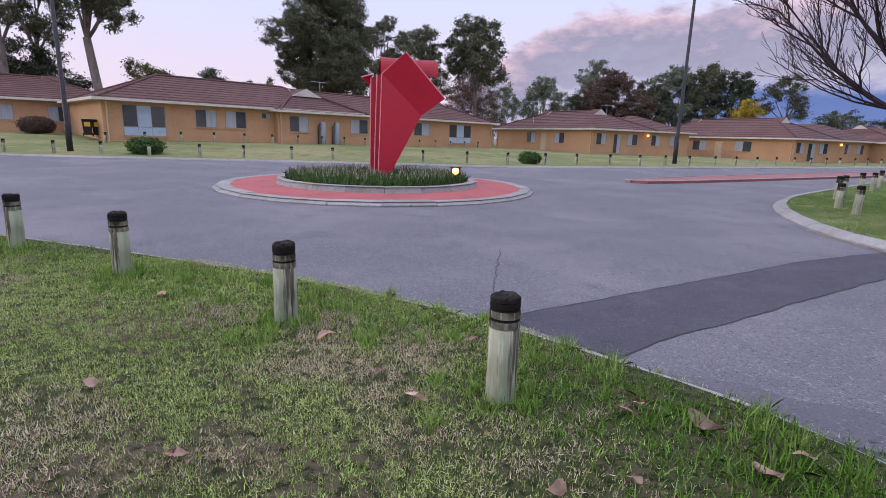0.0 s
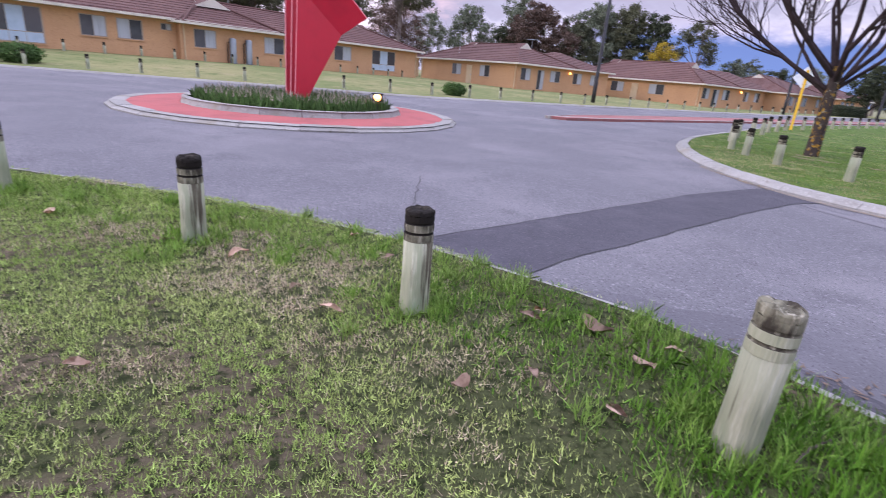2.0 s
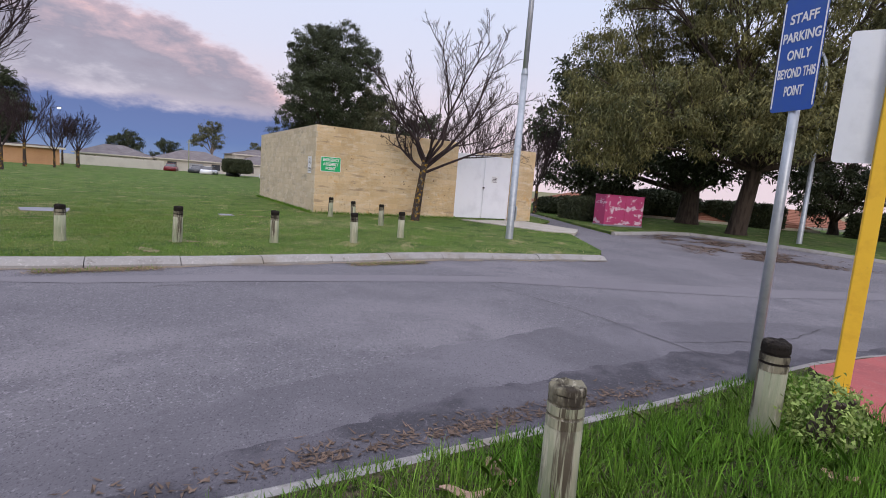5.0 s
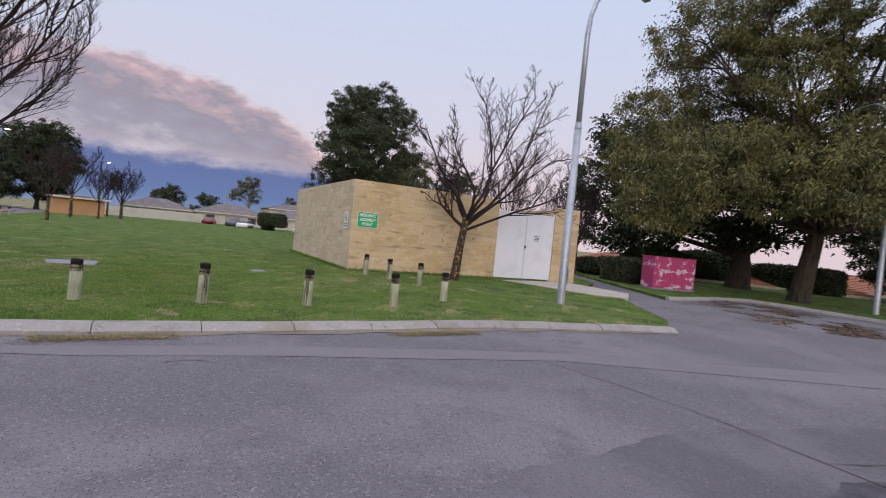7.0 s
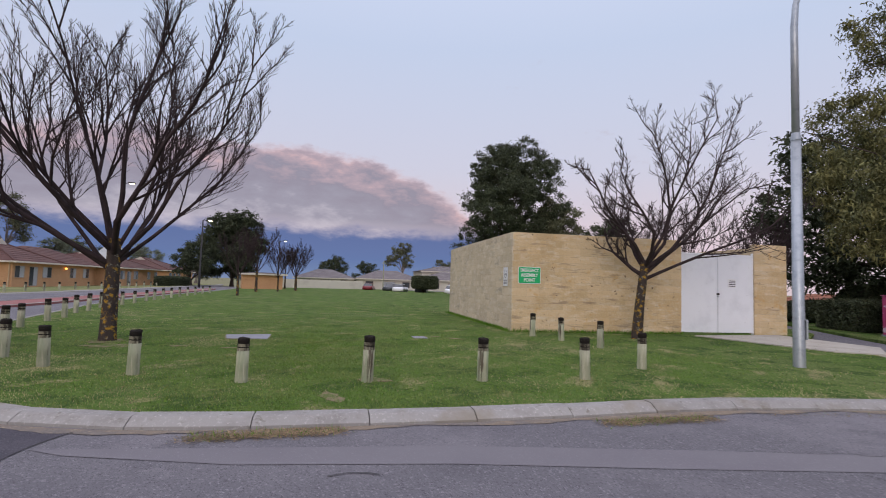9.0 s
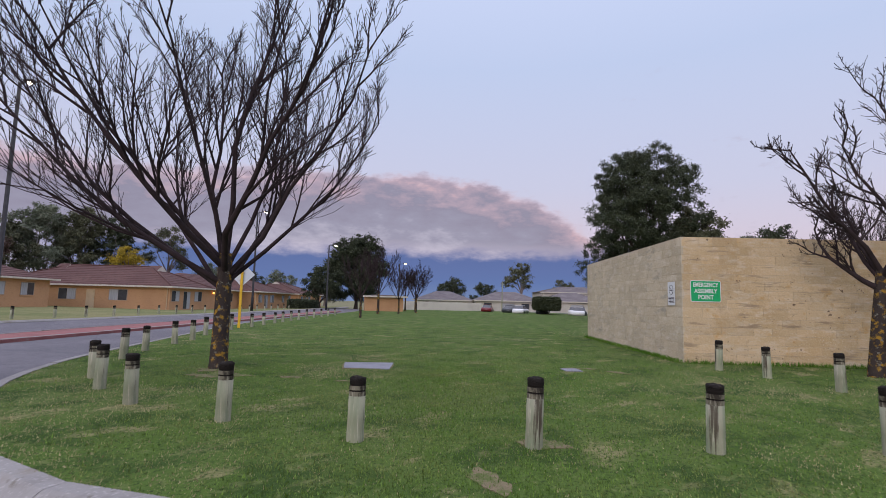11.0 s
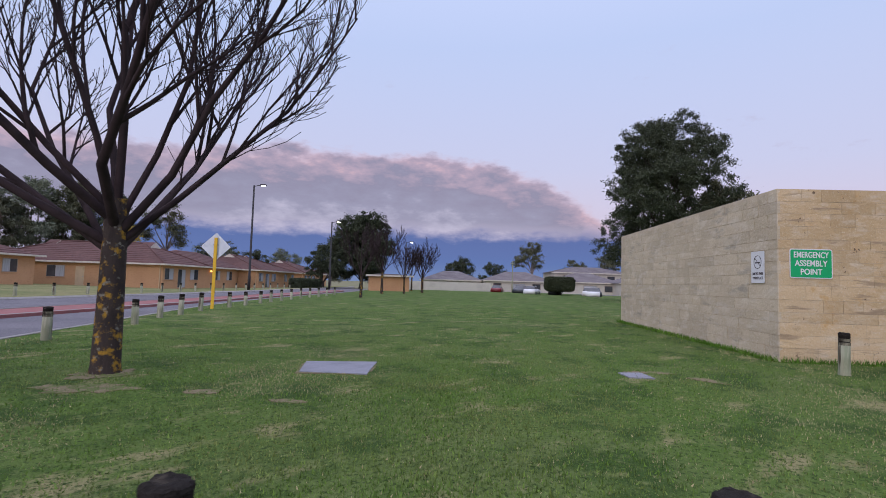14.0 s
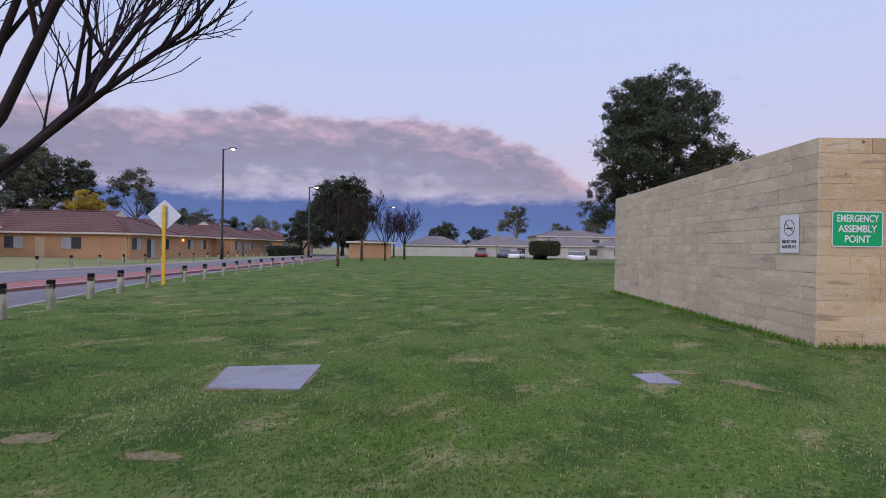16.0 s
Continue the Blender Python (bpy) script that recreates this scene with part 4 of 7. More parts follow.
def black_lamp(x, y, h, head, on, reach=0.55):
    b = thing("street_lamp", pose(x, y, lie(x, y), 0, 0, head), "tall black street lamp post" + (", its lantern lit" if on else ""), "street lamp", "black street lamps")
    part("mast", pole_bm([(0, 0, -0.3), (0, 0, 1.4), (0, 0, 1.45), (0, 0, h)], [0.15, 0.15, 0.12, 0.085], 12), BLACKPOLE, b, "", True)
    part("bracket", pole_bm([(0, 0, h - 0.1), (reach * 0.6, 0, h + 0.02), (reach, 0, h + 0.05)], 0.035, 8), BLACKPOLE, b)
    part("lantern", boxed(reach - 0.25, -0.16, h, reach + 0.35, 0.16, h + 0.13, 0.04), BLACKPOLE, b)
    if on:
        bm = bmesh.new()
        bmesh.ops.create_uvsphere(bm, u_segments=14, v_segments=8, radius=0.17, matrix=pose(reach + 0.05, 0, h - 0.02) @ Matrix.Diagonal((1.3, 0.9, 0.5, 1)))
        part("lamp_glass", bm, LAMP_ON, b, "glowing lamp glass", True)
    return b


black_lamp(-23.05, 24.4, 9.5, 200, False)
black_lamp(11.85, 37.1, 12.6, 300, True)
black_lamp(36.5, 51.8, 10.7, -55, True, 0.9)
black_lamp(53.4, 59.4, 9.2, -55, True, 0.9)
black_lamp(72.0, 62.1, 8.0, -55, True, 0.9)


def diamond_sign(m, post_h, size, label):
    s = thing("diamond_sign", m, label, "road sign")
    part("post", boxed(-0.055, -0.035, -0.3, 0.055, 0.035, post_h, 0.008), YELLOW, s, "yellow post")
    bm = plate(size, size, 0.04)
    bmesh.ops.transform(bm, matrix=pose(0, 0.052, post_h - 0.35) @ pose(0, 0, 0, 0, 45, 0), verts=bm.verts)
    part("plate", bm, ALU, s, "bare metal back of a diamond plate")
    for z in (-0.25, 0.1):
        part("clamp", boxed(-0.10, 0.036, post_h - 0.4 + z, 0.10, 0.046, post_h - 0.36 + z), GALV, s)
    return s


diamond_sign(pose(17.32, 23.6, 0, 0, 0, -42), 2.74, 0.77, "yellow post with the back of a diamond road sign")
corner_sign = diamond_sign(pose(3.94, -3.46, 0.02, 0, 0, -117), 4.2, 1.0, "yellow post with grey backs of two road signs")
bm = plate(0.62, 1.0, 0.03)
bmesh.ops.transform(bm, matrix=pose(0, 0.052, 2.32), verts=bm.verts)
part("lower_plate", bm, ALU, corner_sign, "bare grey back of a rectangular plate")
blue = thing("parking_sign", pose(4.02, -2.81, 0, 0, 0, -158), "blue staff parking sign on a galvanised pole", "road sign")
part("pole", pole_bm([(0, 0, -0.3), (0, 0, 3.2)], 0.038, 14), GALV, blue, "", True)
bl = part("board", plate(0.35, 0.86, 0.03), SIGNBLUE, blue, "blue board with white lettering")
bl.matrix_basis = pose(0, -0.042, 2.62)
for k in range(5):
    words(("STAFF", "PARKING", "ONLY", "BEYOND THIS", "POINT")[k], 0.10, SIGNWHITE, bl, pose(0, -0.0062, 0.26 - k * 0.135) @ UP, (0.22, 0.295, 0.19, 0.30, 0.15)[k])
for x in (-0.165, 0.165):
    part("border", boxed(x - 0.005, -0.0062, -0.40, x + 0.005, -0.0042, 0.40), SIGNWHITE, bl)
for z in (-0.30, 0.30):
    part("clamp", boxed(-0.06, -0.041, 2.62 + z, 0.06, 0.045, 2.66 + z, 0.004), GALV, blue)

# ---- sculpture ----
art = thing("sculpture", pose(RC.x - 0.06, RC.y, 0.1, 0, 0, 13) @ Matrix.Scale(0.93, 4), "tall folded red steel sculpture standing in the planted bed", "sculpture")


def plates(polys, t):
    """Thick steel sheet made of flat faces that meet at folds; each face a list of points."""
    bm = bmesh.new()
    seen = {}
    for poly in polys:
        for p in poly:
            if p not in seen:
                seen[p] = bm.verts.new(p)
        bm.faces.new([seen[p] for p in poly])
    bmesh.ops.recalc_face_normals(bm, faces=bm.faces)
    bmesh.ops.solidify(bm, geom=bm.faces[:], thickness=t)
    bmesh.ops.recalc_face_normals(bm, faces=bm.faces)
    return bm


# front sheet: a tapering lower face and a square face that folds forward over it
part("front_sheet", plates([[(0.06, -0.32, 0.0), (0.42, -0.32, 0.0), (0.49, -0.32, 0.33), (1.37, -0.36, 2.02), (0.17, -0.34, 3.20)], [(0.17, -0.34, 3.20), (1.37, -0.36, 2.02), (2.05, -0.66, 2.52), (0.86, -0.66, 3.80)]], 0.04), REDSTEEL, art)
part("middle_sheet", plates([[(-0.07, -0.02, 0.0), (0.36, -0.02, 0.0), (1.2, -0.02, 1.9), (1.75, -0.02, 3.05), (0.02, -0.02, 3.2)]], 0.04), REDSTEEL, art)
part("rear_sheet", plates([[(-0.20, 0.28, 0.0), (0.25, 0.28, 0.0), (0.9, 0.28, 1.7), (0.9, 0.28, 3.0), (-0.17, 0.28, 3.15)], [(-0.17, 0.28, 3.15), (-0.20, 0.28, 2.90), (-0.46, 0.05, 3.12), (-0.10, 0.2, 3.24)]], 0.04), REDSTEEL, art)
for (x0, z0), (x1, z1), y in (((0.05, 0.0), (0.16, 3.20), -0.35), ((-0.08, 0.0), (0.01, 3.2), -0.05), ((-0.21, 0.0), (-0.18, 3.15), 0.25)):
    part("edge", tube(bmesh.new(), [(x0, y, z0), (x1, y, z1)], 0.019, 6), REDEDGE, art)
part("edge", tube(bmesh.new(), [(0.16, -0.35, 3.20), (0.86, -0.67, 3.80), (2.06, -0.67, 2.52)], 0.014, 6), REDEDGE, art)
part("edge", tube(bmesh.new(), [(-0.46, 0.04, 3.12), (-0.10, 0.19, 3.245)], 0.014, 6), REDEDGE, art)
# the rolled sheet on top
bm = bmesh.new()
rows = []
for k in range(15):
    a = radians(200 - k * 15)
    rows.append([bm.verts.new((x - 0.03 * math.cos(a), 0.30 + 0.40 * math.cos(a), 3.36 + 0.40 * math.sin(a) - 0.02 * x)) for x in (0.10, 1.86)])
for a, b in zip(rows, rows[1:]):
    bm.faces.new((a[0], a[1], b[1], b[0]))
bmesh.ops.solidify(bm, geom=bm.faces[:], thickness=0.04)
bmesh.ops.recalc_face_normals(bm, faces=bm.faces)
part("roll", bm, REDSTEEL, art, "rolled red steel sheet", True)
bed_light = thing("garden_light", pose(RC.x + 2.35, RC.y - 0.75, 0.13), "small lit garden spotlight among the plants", "garden light")
part("stake", pole_bm([(0, 0, 0), (0, 0, 0.28)], 0.015, 8), BLACKPOLE, bed_light)
bm = bmesh.new()
bmesh.ops.create_uvsphere(bm, u_segments=12, v_segments=8, radius=0.10, matrix=pose(0, -0.04, 0.36))
part("bulb", bm, LAMP_ORANGE, bed_light, "orange glowing bulb", True)
part("hood", boxed(-0.13, 0.06, 0.24, 0.13, 0.09, 0.46, 0.01), BLACKPOLE, bed_light)
part("cage_bar", boxed(-0.16, -0.10, 0.44, 0.16, 0.10, 0.465, 0.005), BLACKPOLE, bed_light)


# ---- houses ----
def roof_bm(x0, y0, x1, y1, z, rise, mat=0):
    """A hipped roof over a rectangle, ridge along its longer side, with rows of tiles as steps."""
    bm = bmesh.new()
    lx, ly = x1 - x0, y1 - y0
    half = min(lx, ly) / 2
    rows = max(6, int(half / 0.45))
    seen = {}

    def vert(x, y, h):
        key = (round(x, 3), round(y, 3), round(h, 3))
        if key not in seen:
            seen[key] = bm.verts.new((x, y, h))
        return seen[key]

    for r in range(rows):
        f0, f1 = r / rows, (r + 1) / rows
        lift = 0.035
        lo = [(x0 + half * f0, y0 + half * f0), (x1 - half * f0, y0 + half * f0), (x1 - half * f0, y1 - half * f0), (x0 + half * f0, y1 - half * f0)]
        hi = [(x0 + half * f1, y0 + half * f1), (x1 - half * f1, y0 + half * f1), (x1 - half * f1, y1 - half * f1), (x0 + half * f1, y1 - half * f1)]
        for k in range(4):
            a, b, c, d = lo[k], lo[(k + 1) % 4], hi[(k + 1) % 4], hi[k]
            for ring4 in ([vert(*a, z + rise * f0 + lift), vert(*b, z + rise * f0 + lift), vert(*c, z + rise * f1), vert(*d, z + rise * f1)], [vert(*a, z + rise * f0), vert(*b, z + rise * f0), vert(*b, z + rise * f0 + lift), vert(*a, z + rise * f0 + lift)]):
                uniq = list(dict.fromkeys(ring4))
                if len(uniq) > 2:
                    try:
                        bm.faces.new(uniq)
                    except ValueError:
                        pass
    return bm


def window_part(parent, x, w, sill, head, style, m):
    """A window set in the wall's face at y = 0, looking along -y; m places it."""
    fr = part("window", boxed(x, -0.012, sill, x + w, 0.10, head, 0.0), WINFRAME, parent)
    fr.matrix_basis = m
    n = 3 if style == "wide" else 2
    for k in range(n):
        a, b = x + 0.05 + k * (w - 0.1) / n, x + 0.05 + (k + 1) * (w - 0.1) / n - 0.03
        if style == "wide":
            mat = SCREENBLUE if k == 1 else GLASS
            part("pane", boxed(a, -0.02, sill + 0.62, b, -0.013, head - 0.05), mat, fr)
            part("pane", boxed(a, -0.02, sill + 0.05, b, -0.013, sill + 0.57), SCREENBLUE, fr)
        else:
            part("pane", boxed(a, -0.02, sill + 0.05, b, -0.013, head - 0.05), CURTAIN if k == (1 if style == "a" else 0) else GLASS, fr)
    part("sill", boxed(x - 0.05, -0.06, sill - 0.07, x + w + 0.05, -0.0125, sill - 0.001), BRICK, fr)
    return fr


def house(name, front_a, front_b, deep, z, rise, front, side=(), label="", gablet=True, door_at=(), wall=None, roof=None, lamp_at=None, eave=2.42, front_gablet=None, wing=None):
    """A long low house. Its front runs from front_a to front_b (as seen from outside, a on the viewer's left)."""
    a, b = Vector(front_a), Vector(front_b)
    length = (b - a).length
    ang = math.degrees(math.atan2(b.y - a.y, b.x - a.x))
    h = thing(name, pose(a.x, a.y, z, 0, 0, ang), label, "house", "brick houses")
    part("wall", boxed(0, 0, -0.6, length, deep, eave), wall or BRICK, h, "")
    o = 0.55
    part("soffit", boxed(-o, -o, eave + 0.002, length + o, deep + o, eave + 0.035), FASCIA, h)
    g = bmesh.new()
    for x0, y0, x1, y1 in ((-o - 0.06, -o - 0.06, length + o + 0.06, -o - 0.002), (-o - 0.06, deep + o + 0.002, length + o + 0.06, deep + o + 0.06), (-o - 0.06, -o, -o - 0.002, deep + o), (length + o + 0.002, -o, length + o + 0.06, deep + o)):
        box(g, x0, y0, eave + 0.01, x1, y1, eave + 0.17)
    part("gutter", g, FASCIA, h, "cream gutter and fascia")
    rf = part("roof", roof_bm(-o, -o, length + o, deep + o, eave + 0.06, rise), roof or TILE, h, "brown concrete tile hip roof")
    lx, ly = length + 2 * o, deep + 2 * o
    hf = min(lx, ly) / 2
    cap = bmesh.new()
    zr, ze = eave + 0.06 + rise + 0.03, eave + 0.10
    if lx >= ly:
        ra, rb2 = Vector((-o + hf, -o + hf, zr)), Vector((length + o - hf, -o + hf, zr))
    else:
        ra, rb2 = Vector((-o + hf, -o + hf, zr)), Vector((-o + hf, deep + o - hf, zr))
    tube(cap, [ra, rb2], 0.10, 6)
    tops = [ra, rb2, rb2, ra] if lx >= ly else [ra, ra, rb2, rb2]
    for c, tp in zip(((-o, -o), (length + o, -o), (length + o, deep + o), (-o, deep + o)), tops):
        tube(cap, [Vector((*c, ze)), tp], 0.09, 6)
    part("ridge_cap", cap, roof or TILE, rf)
    if gablet:
        for e, s in ((ra, -1), (rb2, 1)):
            bm = bmesh.new()
            w, t = 1.25, 0.62
            if lx >= ly:
                vs = [(e.x - s * 0.1 - 0.0, e.y - w, zr - t), (e.x - s * 0.1, e.y + w, zr - t), (e.x - s * 0.1, e.y, zr + 0.12)]
                shift = Vector((s * 1.25, 0, 0))
            else:
                vs = [(e.x - w, e.y - s * 0.1, zr - t), (e.x + w, e.y - s * 0.1, zr - t), (e.x, e.y - s * 0.1, zr + 0.12)]
                shift = Vector((0, s * 1.25, 0))
            lo = [bm.verts.new(v) for v in vs]
            hi = [bm.verts.new(Vector(v) + shift) for v in vs]
            bm.faces.new(lo)
            bm.faces.new(hi[::-1])
            for k in range(3):
                bm.faces.new((lo[k], lo[(k + 1) % 3], hi[(k + 1) % 3], hi[k]))
            bmesh.ops.recalc_face_normals(bm, faces=bm.faces)
            gb = part("gablet", bm, [FASCIA, roof or TILE], rf, "cream gablet vent")
            for f in gb.data.polygons:
                if abs(f.normal.z) > 0.2:
                    f.material_index = 1
    if wing:
        wx, wd = length - 8.6, wing
        part("wing_wall", boxed(wx, deep + 0.002, -0.6, length - 0.004, wd, eave - 0.002), wall or BRICK, h)
        part("wing_soffit", boxed(wx - o, deep + o + 0.062, eave + 0.004, length + o - 0.004, wd + o, eave + 0.031), FASCIA, h)
        wg = bmesh.new()
        box(wg, length + o, deep + o + 0.062, eave + 0.012, length + o + 0.056, wd + o + 0.06, eave + 0.165)
        box(wg, wx - o, wd + o + 0.002, eave + 0.012, length + o - 0.002, wd + o + 0.06, eave + 0.165)
        part("wing_gutter", wg, FASCIA, h, "cream gutter and fascia")
        part("wing_roof", roof_bm(wx - o, deep - 4.0, length + o - 0.006, wd + o, eave + 0.054, rise * 0.86), roof or TILE, h, "brown concrete tile hip roof")
    if front_gablet is not None:
        bm = bmesh.new()
        yf = -o + hf * (rise - 0.72) / rise
        lo = [bm.verts.new(v) for v in ((front_gablet - 1.5, yf, zr - 0.62), (front_gablet + 1.5, yf, zr - 0.62), (front_gablet, yf, zr + 0.06))]
        hi = [bm.verts.new((v.co.x, yf + 2.2, v.co.z)) for v in lo]
        bm.faces.new(lo[::-1])
        bm.faces.new(hi)
        for k in range(3):
            bm.faces.new((lo[k], lo[(k + 1) % 3], hi[(k + 1) % 3], hi[k]))
        bmesh.ops.recalc_face_normals(bm, faces=bm.faces)
        gb = part("gablet", bm, [FASCIA, roof or TILE], rf, "cream gablet vent")
        for f in gb.data.polygons:
            if abs(f.normal.z) > 0.2:
                f.material_index = 1
        for sx in (-1, 1):
            hips = bmesh.new()
            tube(hips, [Vector((front_gablet + sx * 1.5, yf, zr - 0.58)), Vector((front_gablet + sx * 4.4, -o, ze))], 0.09, 6)
            part("hip_cap", hips, roof or TILE, rf)
    for x, w, sill, head, style in front:
        window_part(h, x, w, sill, head, style, Matrix())
    for x, w, sill, head, style in side:
        window_part(h, x, w, sill, head, style, pose(length, 0, 0, 0, 0, 90))
    for face, x in door_at:
        d = part("door", boxed(x, -0.03, 0.02, x + 0.9, 0.03, 2.08, 0.01), CREAM, h, "cream flush door")
        d.matrix_basis = Matrix() if face == "front" else pose(length, 0, 0, 0, 0, 90)
        kn = part("handle", boxed(x + 0.78, -0.08, 1.0, x + 0.84, -0.031, 1.06, 0.01), GALV, d)
    dn = tube(bmesh.new(), [(0.25, -0.07, -0.2), (0.25, -0.07, eave)], 0.05, 8)
    part("downpipe", dn, CREAM, h, "")
    dn = tube(bmesh.new(), [(length - 0.25, -0.07, -0.2), (length - 0.25, -0.07, eave)], 0.05, 8)
    part("downpipe", dn, CREAM, h, "")
    if lamp_at:
        face, x = lamp_at
        bm = bmesh.new()
        bmesh.ops.create_uvsphere(bm, u_segments=12, v_segments=8, radius=0.13, matrix=pose(x, -0.16, 2.05))
        lp = part("wall_lamp", bm, LAMP_ORANGE, h, "lit orange wall lamp", True)
        lp.matrix_basis = Matrix() if face == "front" else pose(length, 0, 0, 0, 0, 90)
    return h


LAB = "low orange brick house with brown tiled hip roof"


def along(a, b, s, out_by=0.0):
    """A point s metres along the line from a to b, moved out_by metres to its right."""
    u = (Vector(b) - Vector(a)).normalized()
    return Vector(a) + u * s + Vector((u.y, -u.x)) * out_by


HA, HB = (-25.3, 29.7), (-1.6, 59.1)
house("house", (-50, 20.5), (-31, 39.5), 10, 0.75, 2.0, [(2.0, 1.6, 0.95, 2.1, "a"), (8, 1.6, 0.95, 2.1, "b"), (13.5, 2.4, 0.3, 2.2, "wide"), (18.0, 1.7, 0.95, 2.1, "a"), (21.7, 1.3, 0.95, 2.1, "b")], label=LAB)
house("house", along(HA, HB, 0), along(HA, HB, 19.5), 9.5, 0.62, 2.15, [(1.1, 2.6, 0.25, 2.25, "wide"), (5.6, 1.5, 0.95, 2.2, "a"), (7.7, 1.6, 0.95, 2.2, "b"), (10.5, 0.75, 1.75, 2.2, "a")], label=LAB + ", bluish window", gablet=False)
house("house", along(HA, HB, 11.55, 0.5), along(HA, HB, 37.6, 0.5), 9.5, 0.5, 2.05, [(1.0, 1.7, 0.95, 2.2, "a"), (6.8, 1.9, 0.95, 2.2, "b"), (14.2, 2.1, 0.95, 2.2, "a"), (19.1, 3.4, 0.3, 2.2, "wide")], label=LAB + ", lamp lit", lamp_at=("front", 9.3), front_gablet=4.3)
house("house", (-6.2, 70.0), (-1.2, 73.0), 9.0, 0.3, 1.9, [(1.5, 1.3, 0.95, 2.1, "a")], label=LAB + ", half hidden")
W2 = [(3.95, 1.6, 0.95, 2.15, "a"), (8.7, 1.6, 0.95, 2.15, "b")]
S2 = [(0.5, 1.5, 0.95, 2.15, "a"), (3.1, 1.1, 0.1, 2.1, "a"), (5.2, 1.7, 0.95, 2.15, "b"), (9.2, 1.6, 0.95, 2.15, "a"), (12.5, 1.6, 0.95, 2.15, "b")]
W3 = [(1.4, 1.9, 0.95, 2.15, "a"), (6.8, 2.0, 0.95, 2.15, "b")]
S3 = [(0.4, 1.7, 0.95, 2.15, "a"), (3.0, 1.6, 0.1, 2.1, "a"), (5.6, 1.9, 0.95, 2.15, "b"), (11.8, 1.5, 0.95, 2.15, "a"), (15.2, 1.7, 0.95, 2.15, "b")]
house("house", (-0.8, 67.4), (9.1, 54.2), 9.5, 0.15, 2.2, [(w[0] + 2.1, *w[1:]) for w in W2], S2, LAB + ", lamp lit", door_at=[("front", 8.6)], lamp_at=("side", 8.4), wing=16)
house("house", (19.8, 74.1), (31.2, 58.9), 9.5, -0.2, 2.4, [(w[0] + 5.7, *w[1:]) for w in W3], S3, LAB + ", lamp lit", door_at=[("front", 10.1)], lamp_at=("side", 10.4), wing=20)
house("house", (40.4, 78.0), (48.0, 68.0), 17, -0.25, 2.3, W3, S3, LAB, door_at=[("front", 4.4)])
house("house", (57.5, 90.0), (65.0, 80.0), 17, -0.25, 2.3, W3, S3[:3], LAB)

TANK = material("dull_tank_metal", (0.33, 0.36, 0.40), 0.5, 0.4, spots=[((3.0, 3.0, 1.2), (0.22, 0.24, 0.28), 0.45, 0.7)])
# two tall water heaters beside the wall
ha = math.atan2(HB[1] - HA[1], HB[0] - HA[0])
for k in range(2):
    spot = along(HA, HB, 15.4 + k * 1.35, 0.80)
    wh = thing("water_heater", pose(spot.x, spot.y, 0.45, 0, 0, math.degrees(ha)), "tall pale grey cylinder water heater against the brick wall", "water heater", "water heaters at the house")
    part("tank", lathe(bmesh.new(), [(0.23, 0.08), (0.24, 0.12), (0.24, 1.75), (0.21, 1.84), (0.07, 1.88)], 16), TANK, wh, "", True)
    part("base", boxed(-0.3, -0.3, -0.2, 0.3, 0.3, 0.078), CONCRETE, wh)
    part("pipe", tube(bmesh.new(), [(-0.36, 0.15, 0.0), (-0.36, 0.15, 1.5), (-0.2, 0.1, 1.6)], 0.03, 6), DARK, wh)
# two wheeled bins
for k in range(2):
    wb = thing("wheelie_bin", pose((-26.74, -26.6)[k], (30.13, 30.77)[k], 0.78, 0, 0, 40), "dark green wheeled rubbish bin with yellow lid labels", "rubbish bin", "bins by the house")
    bm = boxed(-0.28, -0.34, 0.1, 0.28, 0.34, 1.0, 0.03)
    for v in bm.verts:
        if v.co.z < 0.5:
            v.co.x *= 0.8
            v.co.y *= 0.8
    part("body", bm, DARK, wb)
    part("lid", boxed(-0.31, -0.4, 1.003, 0.31, 0.36, 1.08, 0.03), BLACKPOLE, wb)
    part("label", boxed(-0.16, -0.36, 0.62, 0.16, -0.343, 0.9), YELLOW, wb)
    for x in (-0.25, 0.25):
        bm = bmesh.new()
        bmesh.ops.create_cone(bm, cap_ends=True, segments=12, radius1=0.1, radius2=0.1, depth=0.06, matrix=pose(x, 0.3, 0.1, 0, 90, 0))
        part("wheel", bm, TYRE, wb)


# ---- foliage ----
def leaf_quads(rng, centres, spread, count, length, width, droop=0.0):
    """Pointed leaves scattered round each centre; returns corners."""
    n = len(centres) * count
    c = np.repeat(np.asarray(centres, dtype=np.float64), count, axis=0)
    sp = np.repeat(np.asarray(spread, dtype=np.float64).reshape(len(centres), -1) * np.ones((len(centres), 3)), count, axis=0)
    p = c + rng.normal(0, 0.5, (n, 3)) * sp
    d = rng.normal(0, 1, (n, 3))
    d[:, 2] -= droop
    d /= np.linalg.norm(d, axis=1, keepdims=True)
    s = np.cross(d, rng.normal(0, 1, (n, 3)))
    s /= np.linalg.norm(s, axis=1, keepdims=True) + 1e-9
    ln = length * rng.uniform(0.6, 1.3, (n, 1))
    wd = width * rng.uniform(0.7, 1.3, (n, 1))
    q = np.stack([p - s * wd / 2, p + s * wd / 2, p + d * ln], axis=1)
    return q.reshape(-1, 3)


